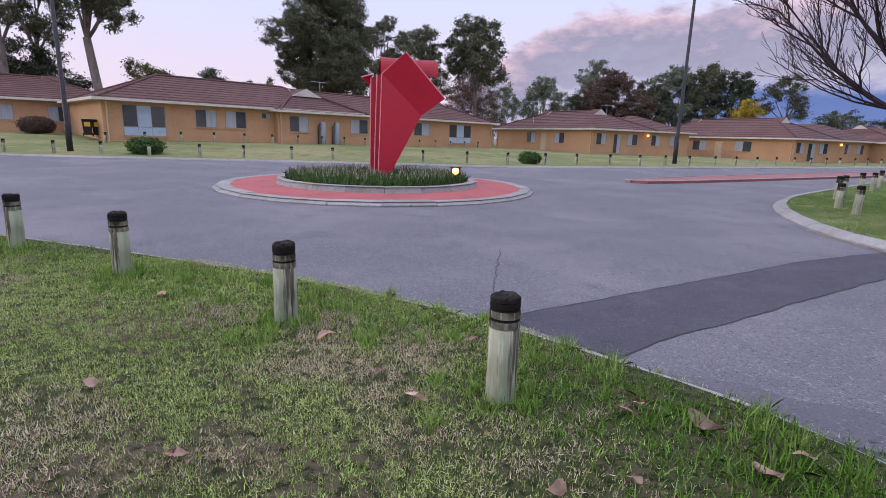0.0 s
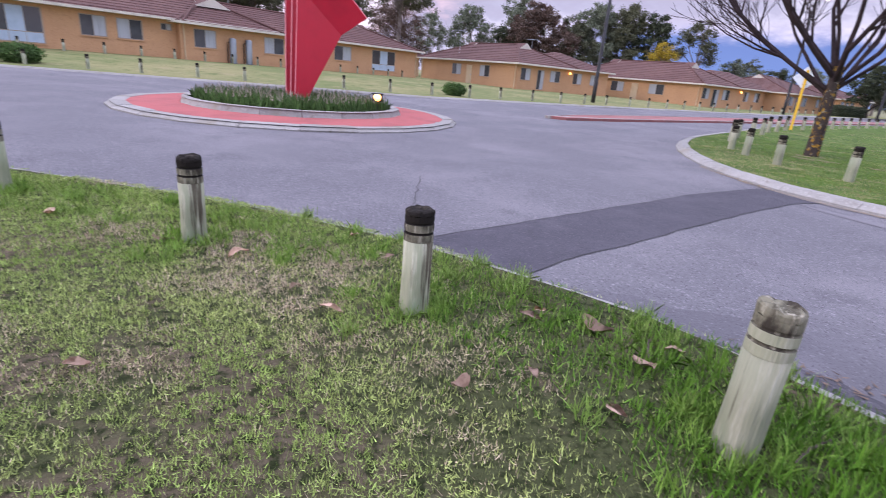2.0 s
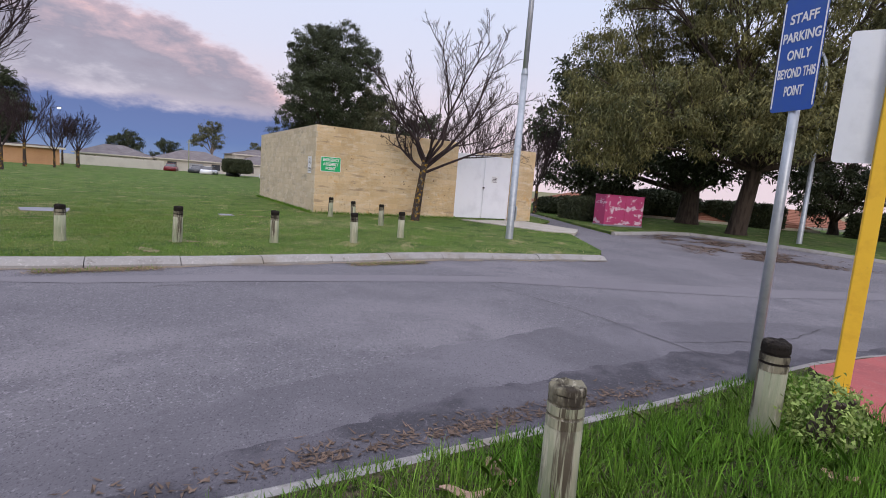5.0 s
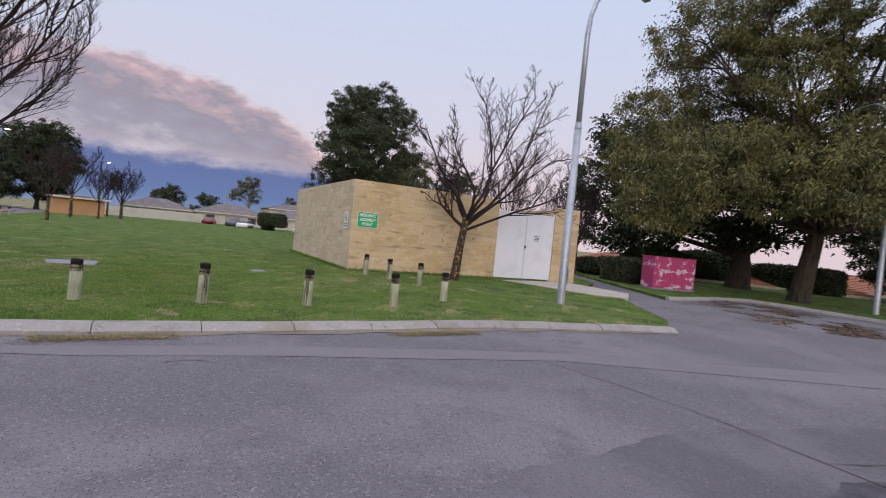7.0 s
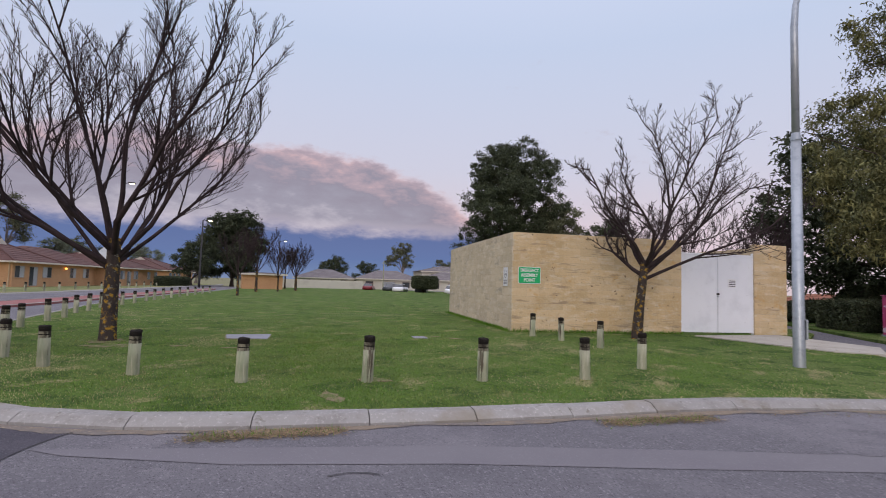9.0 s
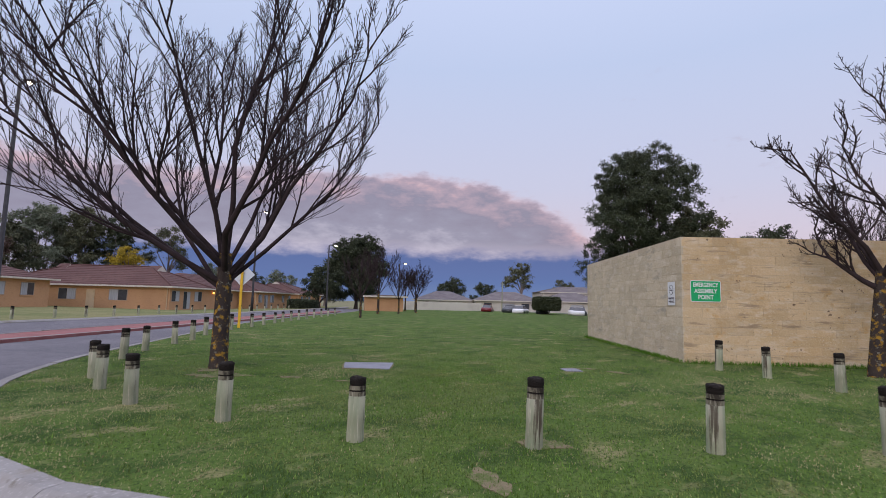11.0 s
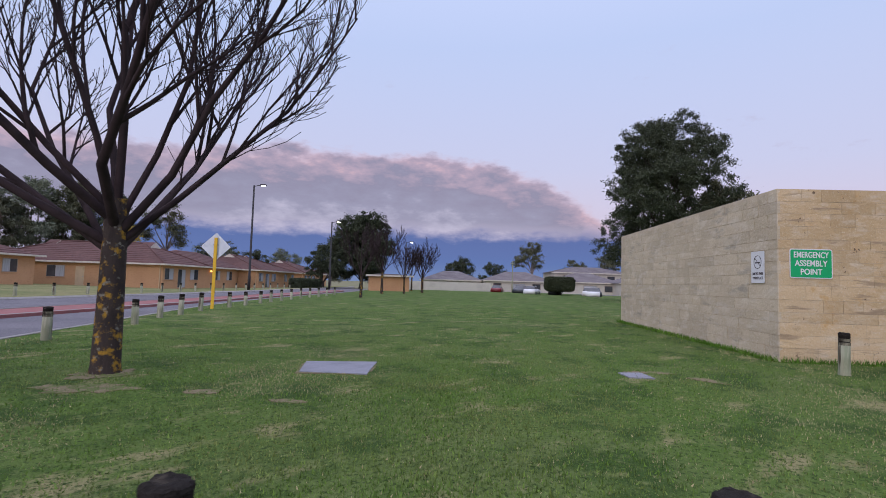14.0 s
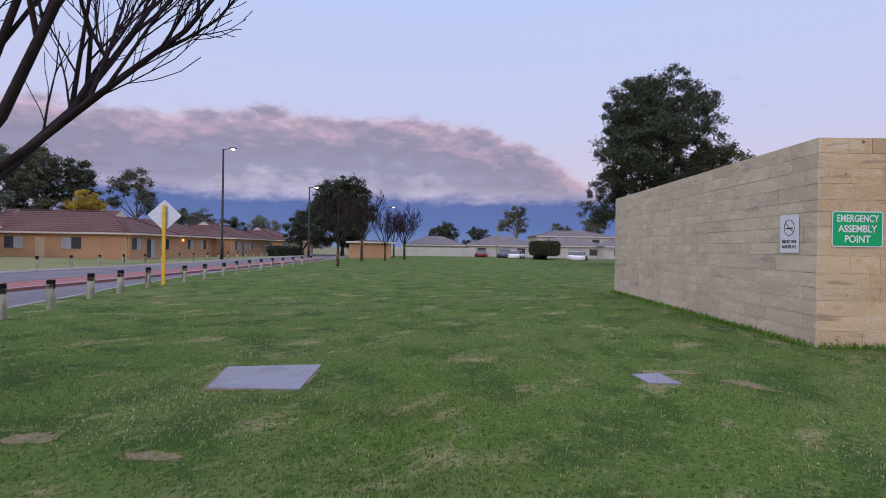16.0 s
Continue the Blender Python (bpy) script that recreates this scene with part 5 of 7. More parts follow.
def crown_points(rng, blobs, per, shell=0.55):
    """Clump centres spread in and on ellipsoids (x, y, z, rx, ry, rz)."""
    pts, owner = [], []
    for b in blobs:
        k = max(4, int(per * (b[3] * b[4] * b[5]) ** (2 / 3)))
        v = rng.normal(0, 1, (k, 3))
        v /= np.linalg.norm(v, axis=1, keepdims=True)
        r = rng.uniform(shell, 1.12, (k, 1))
        pts.append(np.array(b[:3]) + v * r * np.array(b[3:6]))
    return np.concatenate(pts)


def tree(m, trunk, blobs, mat, bark, seed, label, per=9, clump=0.75, leaves=60, leaf=(0.30, 0.13), droop=0.3, group="", name="tree", forks=2):
    """trunk: (height of fork, base radius); limbs run from the fork into every blob."""
    rng = np.random.default_rng(seed)
    t = thing(name, m, label, "tree", group)
    fork, rad = trunk
    bm = bmesh.new()
    wob = rng.normal(0, 0.06 * fork, (2,))
    base = [Vector((0, 0, -0.3)), Vector((0, 0, 0.25)), Vector((wob[0] * 0.5, wob[1] * 0.5, fork * 0.5)), Vector((wob[0], wob[1], fork))]
    tube(bm, base, [rad * 1.5, rad * 1.15, rad * 0.95, rad * 0.8], 10, False)
    for b in blobs:
        c = Vector(b[:3])
        mid = base[-1].lerp(c, 0.5) + Vector(rng.normal(0, 0.25, 3)) * (c - base[-1]).length * 0.15
        tube(bm, [base[-1] + Vector((0, 0, -0.3)), mid, c], [rad * 0.36, rad * 0.20, rad * 0.08], 7, False)
        for _ in range(forks * 2):
            e = c + Vector(rng.normal(0, 0.5, 3) * np.array(b[3:6]))
            s = mid.lerp(c, rng.uniform(0, 1))
            tube(bm, [s, s.lerp(e, 0.5) + Vector(rng.normal(0, 0.1, 3)), e], [rad * 0.13, rad * 0.08, rad * 0.03], 5, False)
    part("trunk", bm, bark, t, "", True)
    pts = crown_points(rng, blobs, per)
    cl = clump * rng.uniform(0.45, 1.25, (len(pts), 1))
    q = leaf_quads(rng, pts, np.concatenate([cl, cl, cl * 0.7], axis=1), leaves, leaf[0], leaf[1], droop)
    ob = new("crown", mesh_np("crown", q, 3, mat))
    ob.parent = t
    return t


def blobs_for(rng, height, base, width, n, flat=0.75):
    out_b = []
    for k in range(n):
        f = (k + 0.5) / n
        z = base + (height - base) * (0.12 + 0.80 * f)
        w = width * 0.5 * math.sin(math.pi * min(0.93, 0.22 + 0.72 * f)) ** 0.8
        a = k * 2.399 + rng.uniform(-0.5, 0.5)
        r = w * rng.uniform(0.30, 0.85)
        s = width * rng.uniform(0.13, 0.22)
        out_b.append((r * math.cos(a), r * math.sin(a), z, s, s, s * flat))
    return out_b


def at(x, y):
    return pose(x, y, lie(x, y) if y < 84 else -0.2)


def gum(x, y, height, width, base, seed, mat, label, n=12, bark=None, per=7, leaves=55, leaf=(0.36, 0.15), rad=0.3, clump=0.62):
    """A gum: bare lower limbs and a crown of many fine-leaved clumps."""
    per, leaves, leaf = per * 1.25, int(leaves * 1.45), (leaf[0] * 0.78, leaf[1] * 0.74)
    rr = random.Random(seed)
    return tree(at(x, y), (base * 0.9, rad), blobs_for(rr, height, base, width, n), mat, bark or GUMBARK, seed, label, per=per, clump=clump, leaves=leaves, leaf=leaf)


# ---- trees behind the houses ----
DG, OG = "dark green gum tree behind the houses", "grey-green gum tree beyond the roofs"
gum(-20.3, 60.0, 17.8, 13.6, 4, 11, LEAF_GUM, "tall dense dark green gum tree behind the brick houses", 26, per=11, leaves=95, leaf=(0.28, 0.11), rad=0.6, clump=0.55)
gum(-17.8, 77.2, 18.2, 8.0, 6, 12, LEAF_GUM, DG, 12, leaves=60, leaf=(0.45, 0.2))
gum(-11.7, 74.3, 16.5, 8.5, 6, 13, LEAF_GUM, DG, 12, leaves=55, leaf=(0.45, 0.2), clump=0.65)
gum(-4.4, 75.0, 17.4, 10.5, 8.5, 14, LEAF_GUM, "open-crowned dark gum tree behind the houses", 13, leaves=55, leaf=(0.45, 0.2), clump=0.65)
gum(-38.0, 46.0, 19.0, 10.0, 9.5, 15, LEAF_GUM, "tall gum tree with pale bare limbs and dark crown", 12, leaves=60, leaf=(0.4, 0.17), rad=0.42, clump=0.65)
gum(-44.5, 42.5, 17.5, 7.5, 8.5, 16, LEAF_GUM, "tall slender gum tree with pale limbs", 9, leaves=60, leaf=(0.4, 0.17), rad=0.35, clump=0.65)
gum(-50.0, 51.4, 18.0, 9.0, 9.0, 17, LEAF_GUM, "tall gum tree with pale bare limbs", 9, leaves=60, leaf=(0.4, 0.17), rad=0.4, clump=0.65)
gum(-47.2, 47.8, 7.8, 14.0, 1.0, 18, LEAF_DARK, "low dark green tree behind the brick houses", 10, leaves=60, rad=0.2)
gum(-56.0, 40.0, 7.0, 12.0, 1.0, 19, LEAF_DARK, "low dark green tree behind the houses", 9, leaves=60, rad=0.2)
gum(-40.7, 57.5, 7.8, 9.0, 2, 20, LEAF_OLIVE, "round olive-green tree showing over the roof", 8, leaves=60)
gum(-38.8, 68.2, 8.4, 9.0, 2, 21, LEAF_DARK, "round dark tree showing over the roof", 8, leaves=60)
gum(-38.0, 80.9, 9.2, 6.0, 3, 22, LEAF_DARK, "small dark tree showing over the roof", 6, leaves=60)
gum(-5.5, 86.9, 11.6, 12.0, 2, 23, LEAF_RUST, "brownish thin-leaved tree behind the houses", 12, leaves=40, leaf=(0.35, 0.13), clump=0.9)
gum(0.2, 94.1, 11.3, 7.0, 3, 24, LEAF_GREY, OG, 9, leaves=45, leaf=(0.4, 0.16))
gum(7.0, 96.8, 12.4, 10.0, 4, 25, LEAF_GREY, OG, 11, leaves=45, leaf=(0.4, 0.16))
gum(15.6, 93.7, 15.3, 8.6, 4, 26, LEAF_GREY, "tall grey-green gum tree beyond the roofs", 12, leaves=60, leaf=(0.4, 0.16))
gum(18.0, 87.1, 12.3, 11.6, 3, 27, LEAF_RUST, "broad rusty-brown tree beyond the roofs", 13, leaves=75, leaf=(0.4, 0.18))
gum(11.6, 86.2, 9.0, 7.0, 2, 28, LEAF_DARK, "dark bushy tree beyond the roofs", 8, leaves=70)
gum(23.6, 87.8, 11.3, 8.6, 2, 29, LEAF_GUM, "green gum tree beyond the roofs", 10, leaves=70, leaf=(0.4, 0.18))
gum(27.8, 88.7, 14.1, 9.6, 3, 30, LEAF_GREY, "tall green gum tree with pale trunk beyond the roofs", 12, leaves=70, leaf=(0.4, 0.18))
gum(32.5, 88.1, 14.1, 9.6, 3, 31, LEAF_GUM, "dense green tree beyond the roofs", 13, leaves=70, leaf=(0.4, 0.18))
gum(36.0, 84.5, 12.8, 8.0, 2, 32, LEAF_DARK, "dense dark green tree beyond the roofs", 12, leaves=80, leaf=(0.4, 0.18))
gum(34.0, 77.0, 7.6, 6.0, 2.5, 33, LEAF_YELLOW, "small yellow-leaved tree beyond the roof", 8, leaves=70, leaf=(0.3, 0.14), clump=0.6)
gum(43.2, 85.5, 12.0, 7.2, 6, 34, LEAF_GUM, "umbrella-crowned gum tree beyond the roofs", 8, leaves=60, leaf=(0.4, 0.17))
for k, (x, y, h, w) in enumerate(((51.0, 87.0, 6.8, 7), (60, 98, 7.5, 8), (69, 102, 7.0, 8), (77, 104, 7.5, 9), (88, 100, 6.5, 9), (-70, 60, 11, 14), (-80, 42, 10, 14), (-66, 30, 8, 10))):
    gum(x, y, h, w, 1.5, 40 + k, (LEAF_GREY, LEAF_GUM, LEAF_DARK)[k % 3], "distant green tree past the houses", 8, leaves=50, leaf=(0.4, 0.18))
# across the park
gum(67.8, 68.3, 12.0, 12.0, 1.5, 50, LEAF_DARK, "broad dark evergreen tree across the park", 16, bark=DARKBARK, per=9, leaves=80, leaf=(0.4, 0.18))
gum(60.5, 69.5, 6.8, 7.0, 1.0, 51, LEAF_DARK, "low dark tree across the park", 8, bark=DARKBARK, leaves=70, leaf=(0.4, 0.18))
gum(62.3, 17.8, 18.5, 16.0, 2.0, 58, LEAF_DARK, "tall dark gum tree behind the block wall", 21, bark=DARKBARK, per=8, leaves=70, leaf=(0.32, 0.14), rad=0.45, clump=0.6)
gum(63.5, 13.2, 11.8, 9.0, 4.5, 53, LEAF_GUM, "smaller dark gum tree behind the block wall", 10, bark=DARKBARK, leaves=60, leaf=(0.36, 0.16), clump=0.65)
gum(63.0, 6.5, 10.0, 8.0, 3.5, 54, LEAF_DARK, "dark tree behind the block wall", 8, bark=DARKBARK, leaves=60, leaf=(0.36, 0.16), clump=0.65)
gum(106.0, 56.7, 10.2, 7.0, 4.5, 55, LEAF_GUM, "small round gum tree on a bare trunk, far across the park", 8, leaves=55, leaf=(0.4, 0.18))
gum(103.0, 72.5, 7.0, 9.0, 1.5, 56, LEAF_DARK, "low dark tree behind the far houses", 9, leaves=60, leaf=(0.4, 0.18))
gum(106.0, 66.0, 6.0, 6.0, 1.5, 57, LEAF_DARK, "low dark tree behind the far houses", 7, leaves=60, leaf=(0.4, 0.18))
gum(120.0, 52.0, 7.5, 8.0, 1.5, 58, LEAF_GUM, "low green tree behind the far houses", 7, leaves=60, leaf=(0.4, 0.18))
gum(118.0, 44.0, 9.0, 7.0, 2.5, 59, LEAF_GUM, "green tree behind the far houses", 8, leaves=60, leaf=(0.4, 0.18))

# ---- the big trees beside the driveway ----
rv = random.Random(91)
BIG = []
fwd, rgt = Vector((0.876, -0.48, 0)), Vector((-0.48, -0.876, 0))
for side_m, z, s in ((-7.5, 4.4, 2.2), (-9.3, 6.8, 2.5), (-8.2, 9.8, 2.7), (-5.5, 6.0, 2.6), (-4.6, 9.2, 2.8), (-5.2, 12.4, 2.6), (-1.5, 7.2, 2.7), (-1.0, 11.0, 3.0), (-1.8, 14.2, 2.6), (2.8, 6.6, 2.6), (3.4, 10.0, 3.0), (2.6, 13.6, 2.8), (6.6, 7.4, 2.7), (7.0, 11.2, 2.9), (5.5, 14.8, 2.4), (9.4, 9.2, 2.4), (-2.8, 4.4, 1.8), (4.6, 4.3, 1.8), (8.2, 4.8, 2.0), (-6.0, 3.6, 1.8), (1.5, 5.0, 1.9), (11, 6.0, 2.2), (-3.5, 16.0, 2.5), (0.5, 17.0, 2.7), (-6.2, 13.2, 2.3), (4.0, 17.2, 2.6), (7.5, 15.5, 2.6), (-0.8, 5.2, 2.0), (1.2, 6.4, 2.4), (4.0, 6.0, 2.2), (-3.8, 6.3, 2.2), (6.4, 5.4, 2.0)):
    if (side_m, z) in ((-2.8, 4.4), (-6.0, 3.6), (4.6, 4.3)):
        continue
    side_m = side_m * (0.74 if z < 8 else 0.88) if side_m < 0 else side_m
    o = rgt * side_m + fwd * (rv.uniform(-3.0, 3.0) if z > 6.5 else rv.uniform(-4.5, -1.0))
    BIG.append((o.x, o.y, z, s, s, s * 0.8))
tree(pose(27.6, -14.2, 0), (3.6, 0.42), BIG, LEAF_OLIVE, DARKBARK, 92, "huge olive-green drooping tree beside the driveway", per=12, clump=0.66, leaves=135, leaf=(0.23, 0.065), droop=1.5, forks=5)
BIG2 = []
for side_m, z, s in ((-8.5, 3.6, 2.3), (-9.5, 6.6, 2.4), (-8.4, 9.5, 2.4), (-5.5, 3.4, 2.2), (-4.0, 5.8, 2.6), (-6.0, 8.0, 2.8), (-1.0, 4.6, 2.4), (1.5, 4.4, 2.2), (0, 8, 3.0), (4.5, 5.4, 2.4), (4, 9, 3)):
    o = rgt * side_m + fwd * rv.uniform(-2.5, 2.5)
    BIG2.append((o.x, o.y, z, s, s, s * 0.85))
tree(pose(36.6, -15.2, 0), (2.4, 0.65), BIG2, LEAF_DARK, DARKBARK, 93, "dark dense tree behind the drooping tree", per=9, clump=0.85, leaves=80, leaf=(0.34, 0.14), droop=0.5)
gum(38.0, -26.0, 8.0, 11.0, 1.2, 94, LEAF_DARK, "dark bushy tree beyond the driveway", 11, bark=DARKBARK, leaves=70)
gum(30.0, -32.0, 9.0, 11.0, 1.5, 95, LEAF_DARK, "dark bushy tree beyond the driveway", 11, bark=DARKBARK, leaves=70)
gum(20.0, -36.0, 9.0, 11.0, 1.5, 96, LEAF_GUM, "green tree beyond the driveway", 11, bark=DARKBARK, leaves=60)


# ---- bushes and hedges ----
def bush(x, y, w, h, mat, seed, label, square=False, z=None, deep=None, stem=0.0):
    rng = np.random.default_rng(seed)
    b = thing("hedge" if square else "bush", pose(x, y, lie(x, y) if z is None else z, 0, 0, 25), label, "hedge" if square else "bush")
    n = int(900 * w * h) if w > 1 else 420
    u = rng.uniform(-1, 1, (n, 3))
    if square:
        f = rng.integers(0, 3, n)
        u[np.arange(n), f] = np.sign(u[np.arange(n), f]) * rng.uniform(0.9, 1.02, n)
        u *= 1 - 0.12 * np.max(np.sort(np.abs(u), axis=1)[:, 1:2], axis=1, keepdims=True) ** 6
    else:
        u /= np.linalg.norm(u, axis=1, keepdims=True)
        u *= rng.uniform(0.7, 1.04, (n, 1))
    p = u * np.array([w / 2, (deep or w) / 2, (h - stem) / 2]) + np.array([0, 0, stem + (h - stem) / 2])
    p[:, 2] = np.maximum(p[:, 2], 0.02)
    q = leaf_quads(rng, p, np.full((n, 1), 0.10 if w > 1 else 0.06), 3, 0.035 if w < 1 else (0.13 if w < 3 else 0.22), 0.02 if w < 1 else (0.06 if w < 3 else 0.11))
    ob = new("foliage", mesh_np("foliage", q, 3, mat))
    ob.parent = b
    bm = bmesh.new()
    for k in range(5):
        tube(bm, [(0, 0, -0.1), (rng.uniform(-w, w) * 0.15, rng.uniform(-w, w) * 0.1, h * 0.3), (rng.uniform(-w, w) * 0.3, rng.uniform(-w, w) * 0.2, h * 0.8)], [0.05, 0.035, 0.015], 5)
    part("stems", bm, DARKBARK, b)
    return b


bush(-19.2, 25.0, 1.75, 0.85, LEAF_BUSH, 1, "rounded bright green bush on the far lawn")
bush(1.3, 29.5, 1.25, 0.65, LEAF_BUSH, 2, "small round dark green bush on the far lawn")
bush(-33.5, 33.5, 2.2, 1.2, LEAF_RUST, 3, "brownish shrub against the brick house")
bush(29.4, -6.4, 2.6, 1.25, LEAF_DARK, 4, "clipped dark green hedge beside the pink box", True, 0.0, 1.4)
bush(76.9, 36.4, 6.4, 2.7, LEAF_DARK, 5, "clipped flat-topped dark green hedge tree by parked cars", True, -0.2, 4.0, 0.9)
bush(41.0, -21.0, 6.0, 1.7, LEAF_DARK, 6, "dark green hedge past the driveway", True, 0.0, 2.0)
bush(33.0, -26.5, 5.0, 1.6, LEAF_DARK, 7, "dark green hedge past the driveway", True, 0.0, 2.0)
bush(55.0, 66.5, 7.0, 1.3, LEAF_DARK, 8, "low dark hedge beside the far road", True, -0.1, 2.0)
bush(84.0, 55.0, 2.5, 1.0, LEAF_DARK, 9, "low dark shrub by the far street", False, -0.2)


bush(40.0, -11.0, 5.0, 2.2, LEAF_DARK, 10, "dark bushy shrub behind the big trees", False, 0.0)
bush(44.0, -16.0, 6.0, 2.4, LEAF_DARK, 11, "dark bushy shrub behind the big trees", False, 0.0)
bush(36.0, -6.5, 4.0, 1.1, LEAF_DARK, 12, "dark bushy shrub behind the pink box", False, 0.0)
bush(2.86, -2.60, 0.44, 0.46, leafmat("weed_leaf", (0.22, 0.29, 0.085), (0.12, 0.21, 0.04), 0.5), 13, "pale flowering weed beside the corner bollard", False, 0.0)

# ---- roof aerials ----
for x, y, z, ang in ((12.9, 67.8, 4.1, 20), (-17.3, 47.2, 4.2, 60), (3.5, 62.5, 4.0, 40)):
    ae = thing("roof_aerial", pose(x, y, z, 0, 0, ang), "thin grey television aerial on a tiled roof", "aerial", "roof aerials")
    part("mast", tube(bmesh.new(), [(0, 0, -0.6), (0, 0, 1.9)], 0.025, 6), GALV, ae)
    part("boom", tube(bmesh.new(), [(-0.9, 0, 1.8), (0.9, 0, 1.85)], 0.02, 6), GALV, ae)
    for k in range(6):
        part("rod", tube(bmesh.new(), [(-0.8 + k * 0.32, -0.35, 1.82), (-0.8 + k * 0.32, 0.35, 1.82)], 0.012, 5), GALV, ae)


# ---- bare winter trees ----
def bare_tree(m, trunk_h, trunk_r, limbs, seed, label, levels=(11, 9, 5), bark=None, scale=1.0, lean=(0, 0), crook=0.09, fan=(18, 40), twig=0.0065, lift=0.055, stout=(0.30, 0.44)):
    """limbs: (heading, lean from upright, length, start height). Each limb with its twigs is one mesh."""
    rng = random.Random(seed)
    t = thing("bare_tree", m, label, "tree", "bare trees")
    bm = bmesh.new()
    axis = [Vector((0, 0, -0.3)), Vector((0, 0, 0.1)), Vector((lean[0] * 0.4, lean[1] * 0.4, trunk_h * 0.5)), Vector((lean[0], lean[1], trunk_h))]
    tube(bm, axis, [trunk_r * 1.5, trunk_r * 1.15, trunk_r * 0.95, trunk_r * 0.85], 12, False)
    for v in bm.verts:
        k = 0.12 * trunk_r * noise.noise((v.co.x * 9, v.co.y * 9, v.co.z * 4))
        v.co.x += k
        v.co.y += k
    part("trunk", bm, bark or LICHEN, t, "dark trunk spotted with orange lichen", True)

    def grow(bm, p, d, length, r, level):
        segs = 5 if level == 0 else (4 if level == 1 else 3)
        pts, radii, dirs = [p], [r], [d]
        for s in range(segs):
            up = lift if level == 0 else 0.11
            d = (d + Vector((rng.gauss(0, crook), rng.gauss(0, crook), rng.gauss(0, 0.05) + up))).normalized()
            p = p + d * length / segs
            pts.append(p)
            radii.append(max(r * (1 - (s + 1) / segs * 0.76), twig))
            dirs.append(d)
        tube(bm, pts, radii, (8, 6, 4, 3)[min(level, 3)], False)
        if level >= len(levels):
            return
        n = levels[level]
        for k in range(n):
            f = (0.22 if level == 0 else 0.12) + 0.85 * (k + rng.random()) / n
            f = min(f, 0.99)
            i = min(int(f * segs), segs - 1)
            q = pts[i].lerp(pts[i + 1], f * segs - i)
            base = dirs[i + 1]
            side = base.cross(Vector((rng.gauss(0, 1), rng.gauss(0, 1), rng.gauss(0, 1)))).normalized()
            a = radians(rng.uniform(*fan))
            nd = (base * math.cos(a) + side * math.sin(a) + Vector((0, 0, 0.18))).normalized()
            nl = length * rng.uniform(0.38, 0.60) * (1.15 - 0.65 * f)
            grow(bm, q, nd, nl, max(r * (0.53 - 0.19 * f), twig), level + 1)

    for heading, tilt, length, z in limbs:
        bm = bmesh.new()
        a, b = radians(heading), radians(tilt)
        f = z / trunk_h
        start = Vector((lean[0] * f, lean[1] * f, z))
        grow(bm, start, Vector((math.sin(a) * math.sin(b), math.cos(a) * math.sin(b), math.cos(b))), length * scale, trunk_r * rng.uniform(*stout), 0)
        part("limb", bm, TWIG, t, "", True)
    return t


L1 = [(k * 51 + 11 * (k % 3), 48 + 4 * ((k * 5) % 3), 5.4 - 0.25 * (k % 3), 1.40 + 0.10 * k) for k in range(7)]
L1 += [(k * 120 + 25, 27 + 5 * (k % 2), 5.3, 1.75 + 0.09 * k) for k in range(3)] + [(160, 10, 5.4, 2.1), (327, 60, 5.6, 1.5), (288, 57, 5.0, 1.6)]
bare_tree(pose(9.6, 11.95, 0), 2.2, 0.150, L1, 3, "leafless vase-shaped tree on the park lawn", levels=(9, 8, 5), crook=0.13, fan=(20, 42), lift=0.12, stout=(0.30, 0.46), twig=0.0052)
L2 = [(172, 72, 5.1, 1.75), (160, 62, 5.0, 1.9), (185, 52, 4.8, 2.05), (165, 38, 5.0, 2.1), (340, 52, 1.9, 1.85), (0, 34, 2.4, 2.1), (60, 45, 2.7, 2.05), (235, 42, 3.4, 2.1), (175, 24, 4.8, 2.2), (300, 18, 3.4, 2.2)]
bare_tree(pose(18.55, 1.75, 0), 2.3, 0.135, L2, 4, "leafless crooked tree standing before the block wall", levels=(7, 6, 5), lean=(0.16, -0.22), crook=0.21, fan=(26, 62), stout=(0.34, 0.50), lift=0.09)
small = [(k * 60, 30 + 12 * (k % 2), 3.6, 1.5) for k in range(6)] + [(30, 8, 4.0, 1.6)]
bt = bare_tree(pose(33.6, 32.5, 0), 1.7, 0.10, small, 5, "small leafless tree across the park lawn", levels=(8, 7, 3), scale=0.85)
for x, y, s in ((44.2, 40.6, 1.35), (48.2, 41.2, 1.0), (54.0, 43.4, 1.15), (57.0, 46.0, 1.1), (62, 52, 1.2), (31.5, -3.6, 0.95), (34.5, -4.4, 1.1), (35.5, 2.5, 1.1), (38.5, 0.0, 1.4)):
    c2 = copy_thing(bt, pose(x, y, 0, 0, 0, x * 37) )
    c2.scale = (s, s, s)


# ---- far street ----
def plain_house(x, y, ang, l, dp, eave, rise, z, wall, roof, label, wins):
    h = thing("far_house", pose(x, y, z, 0, 0, ang), label, "house", "houses of the far street")
    part("wall", boxed(0, 0, -0.5, l, dp, eave), wall, h)
    part("roof", roof_bm(-0.5, -0.5, l + 0.5, dp + 0.5, eave + 0.01, rise), roof, h)
    part("fascia", boxed(-0.52, -0.55, eave - 0.12, l + 0.52, -0.505, eave + 0.09), FASCIA, h)
    for wx, ww, z0, z1, dark in wins:
        w = part("window", boxed(wx, -0.03, z0, wx + ww, 0.05, z1), WINFRAME, h)
        part("pane", boxed(wx + 0.06, -0.042, z0 + 0.06, wx + ww - 0.06, -0.031, z1 - 0.06), GLASS if dark else CURTAIN, w)
    return h


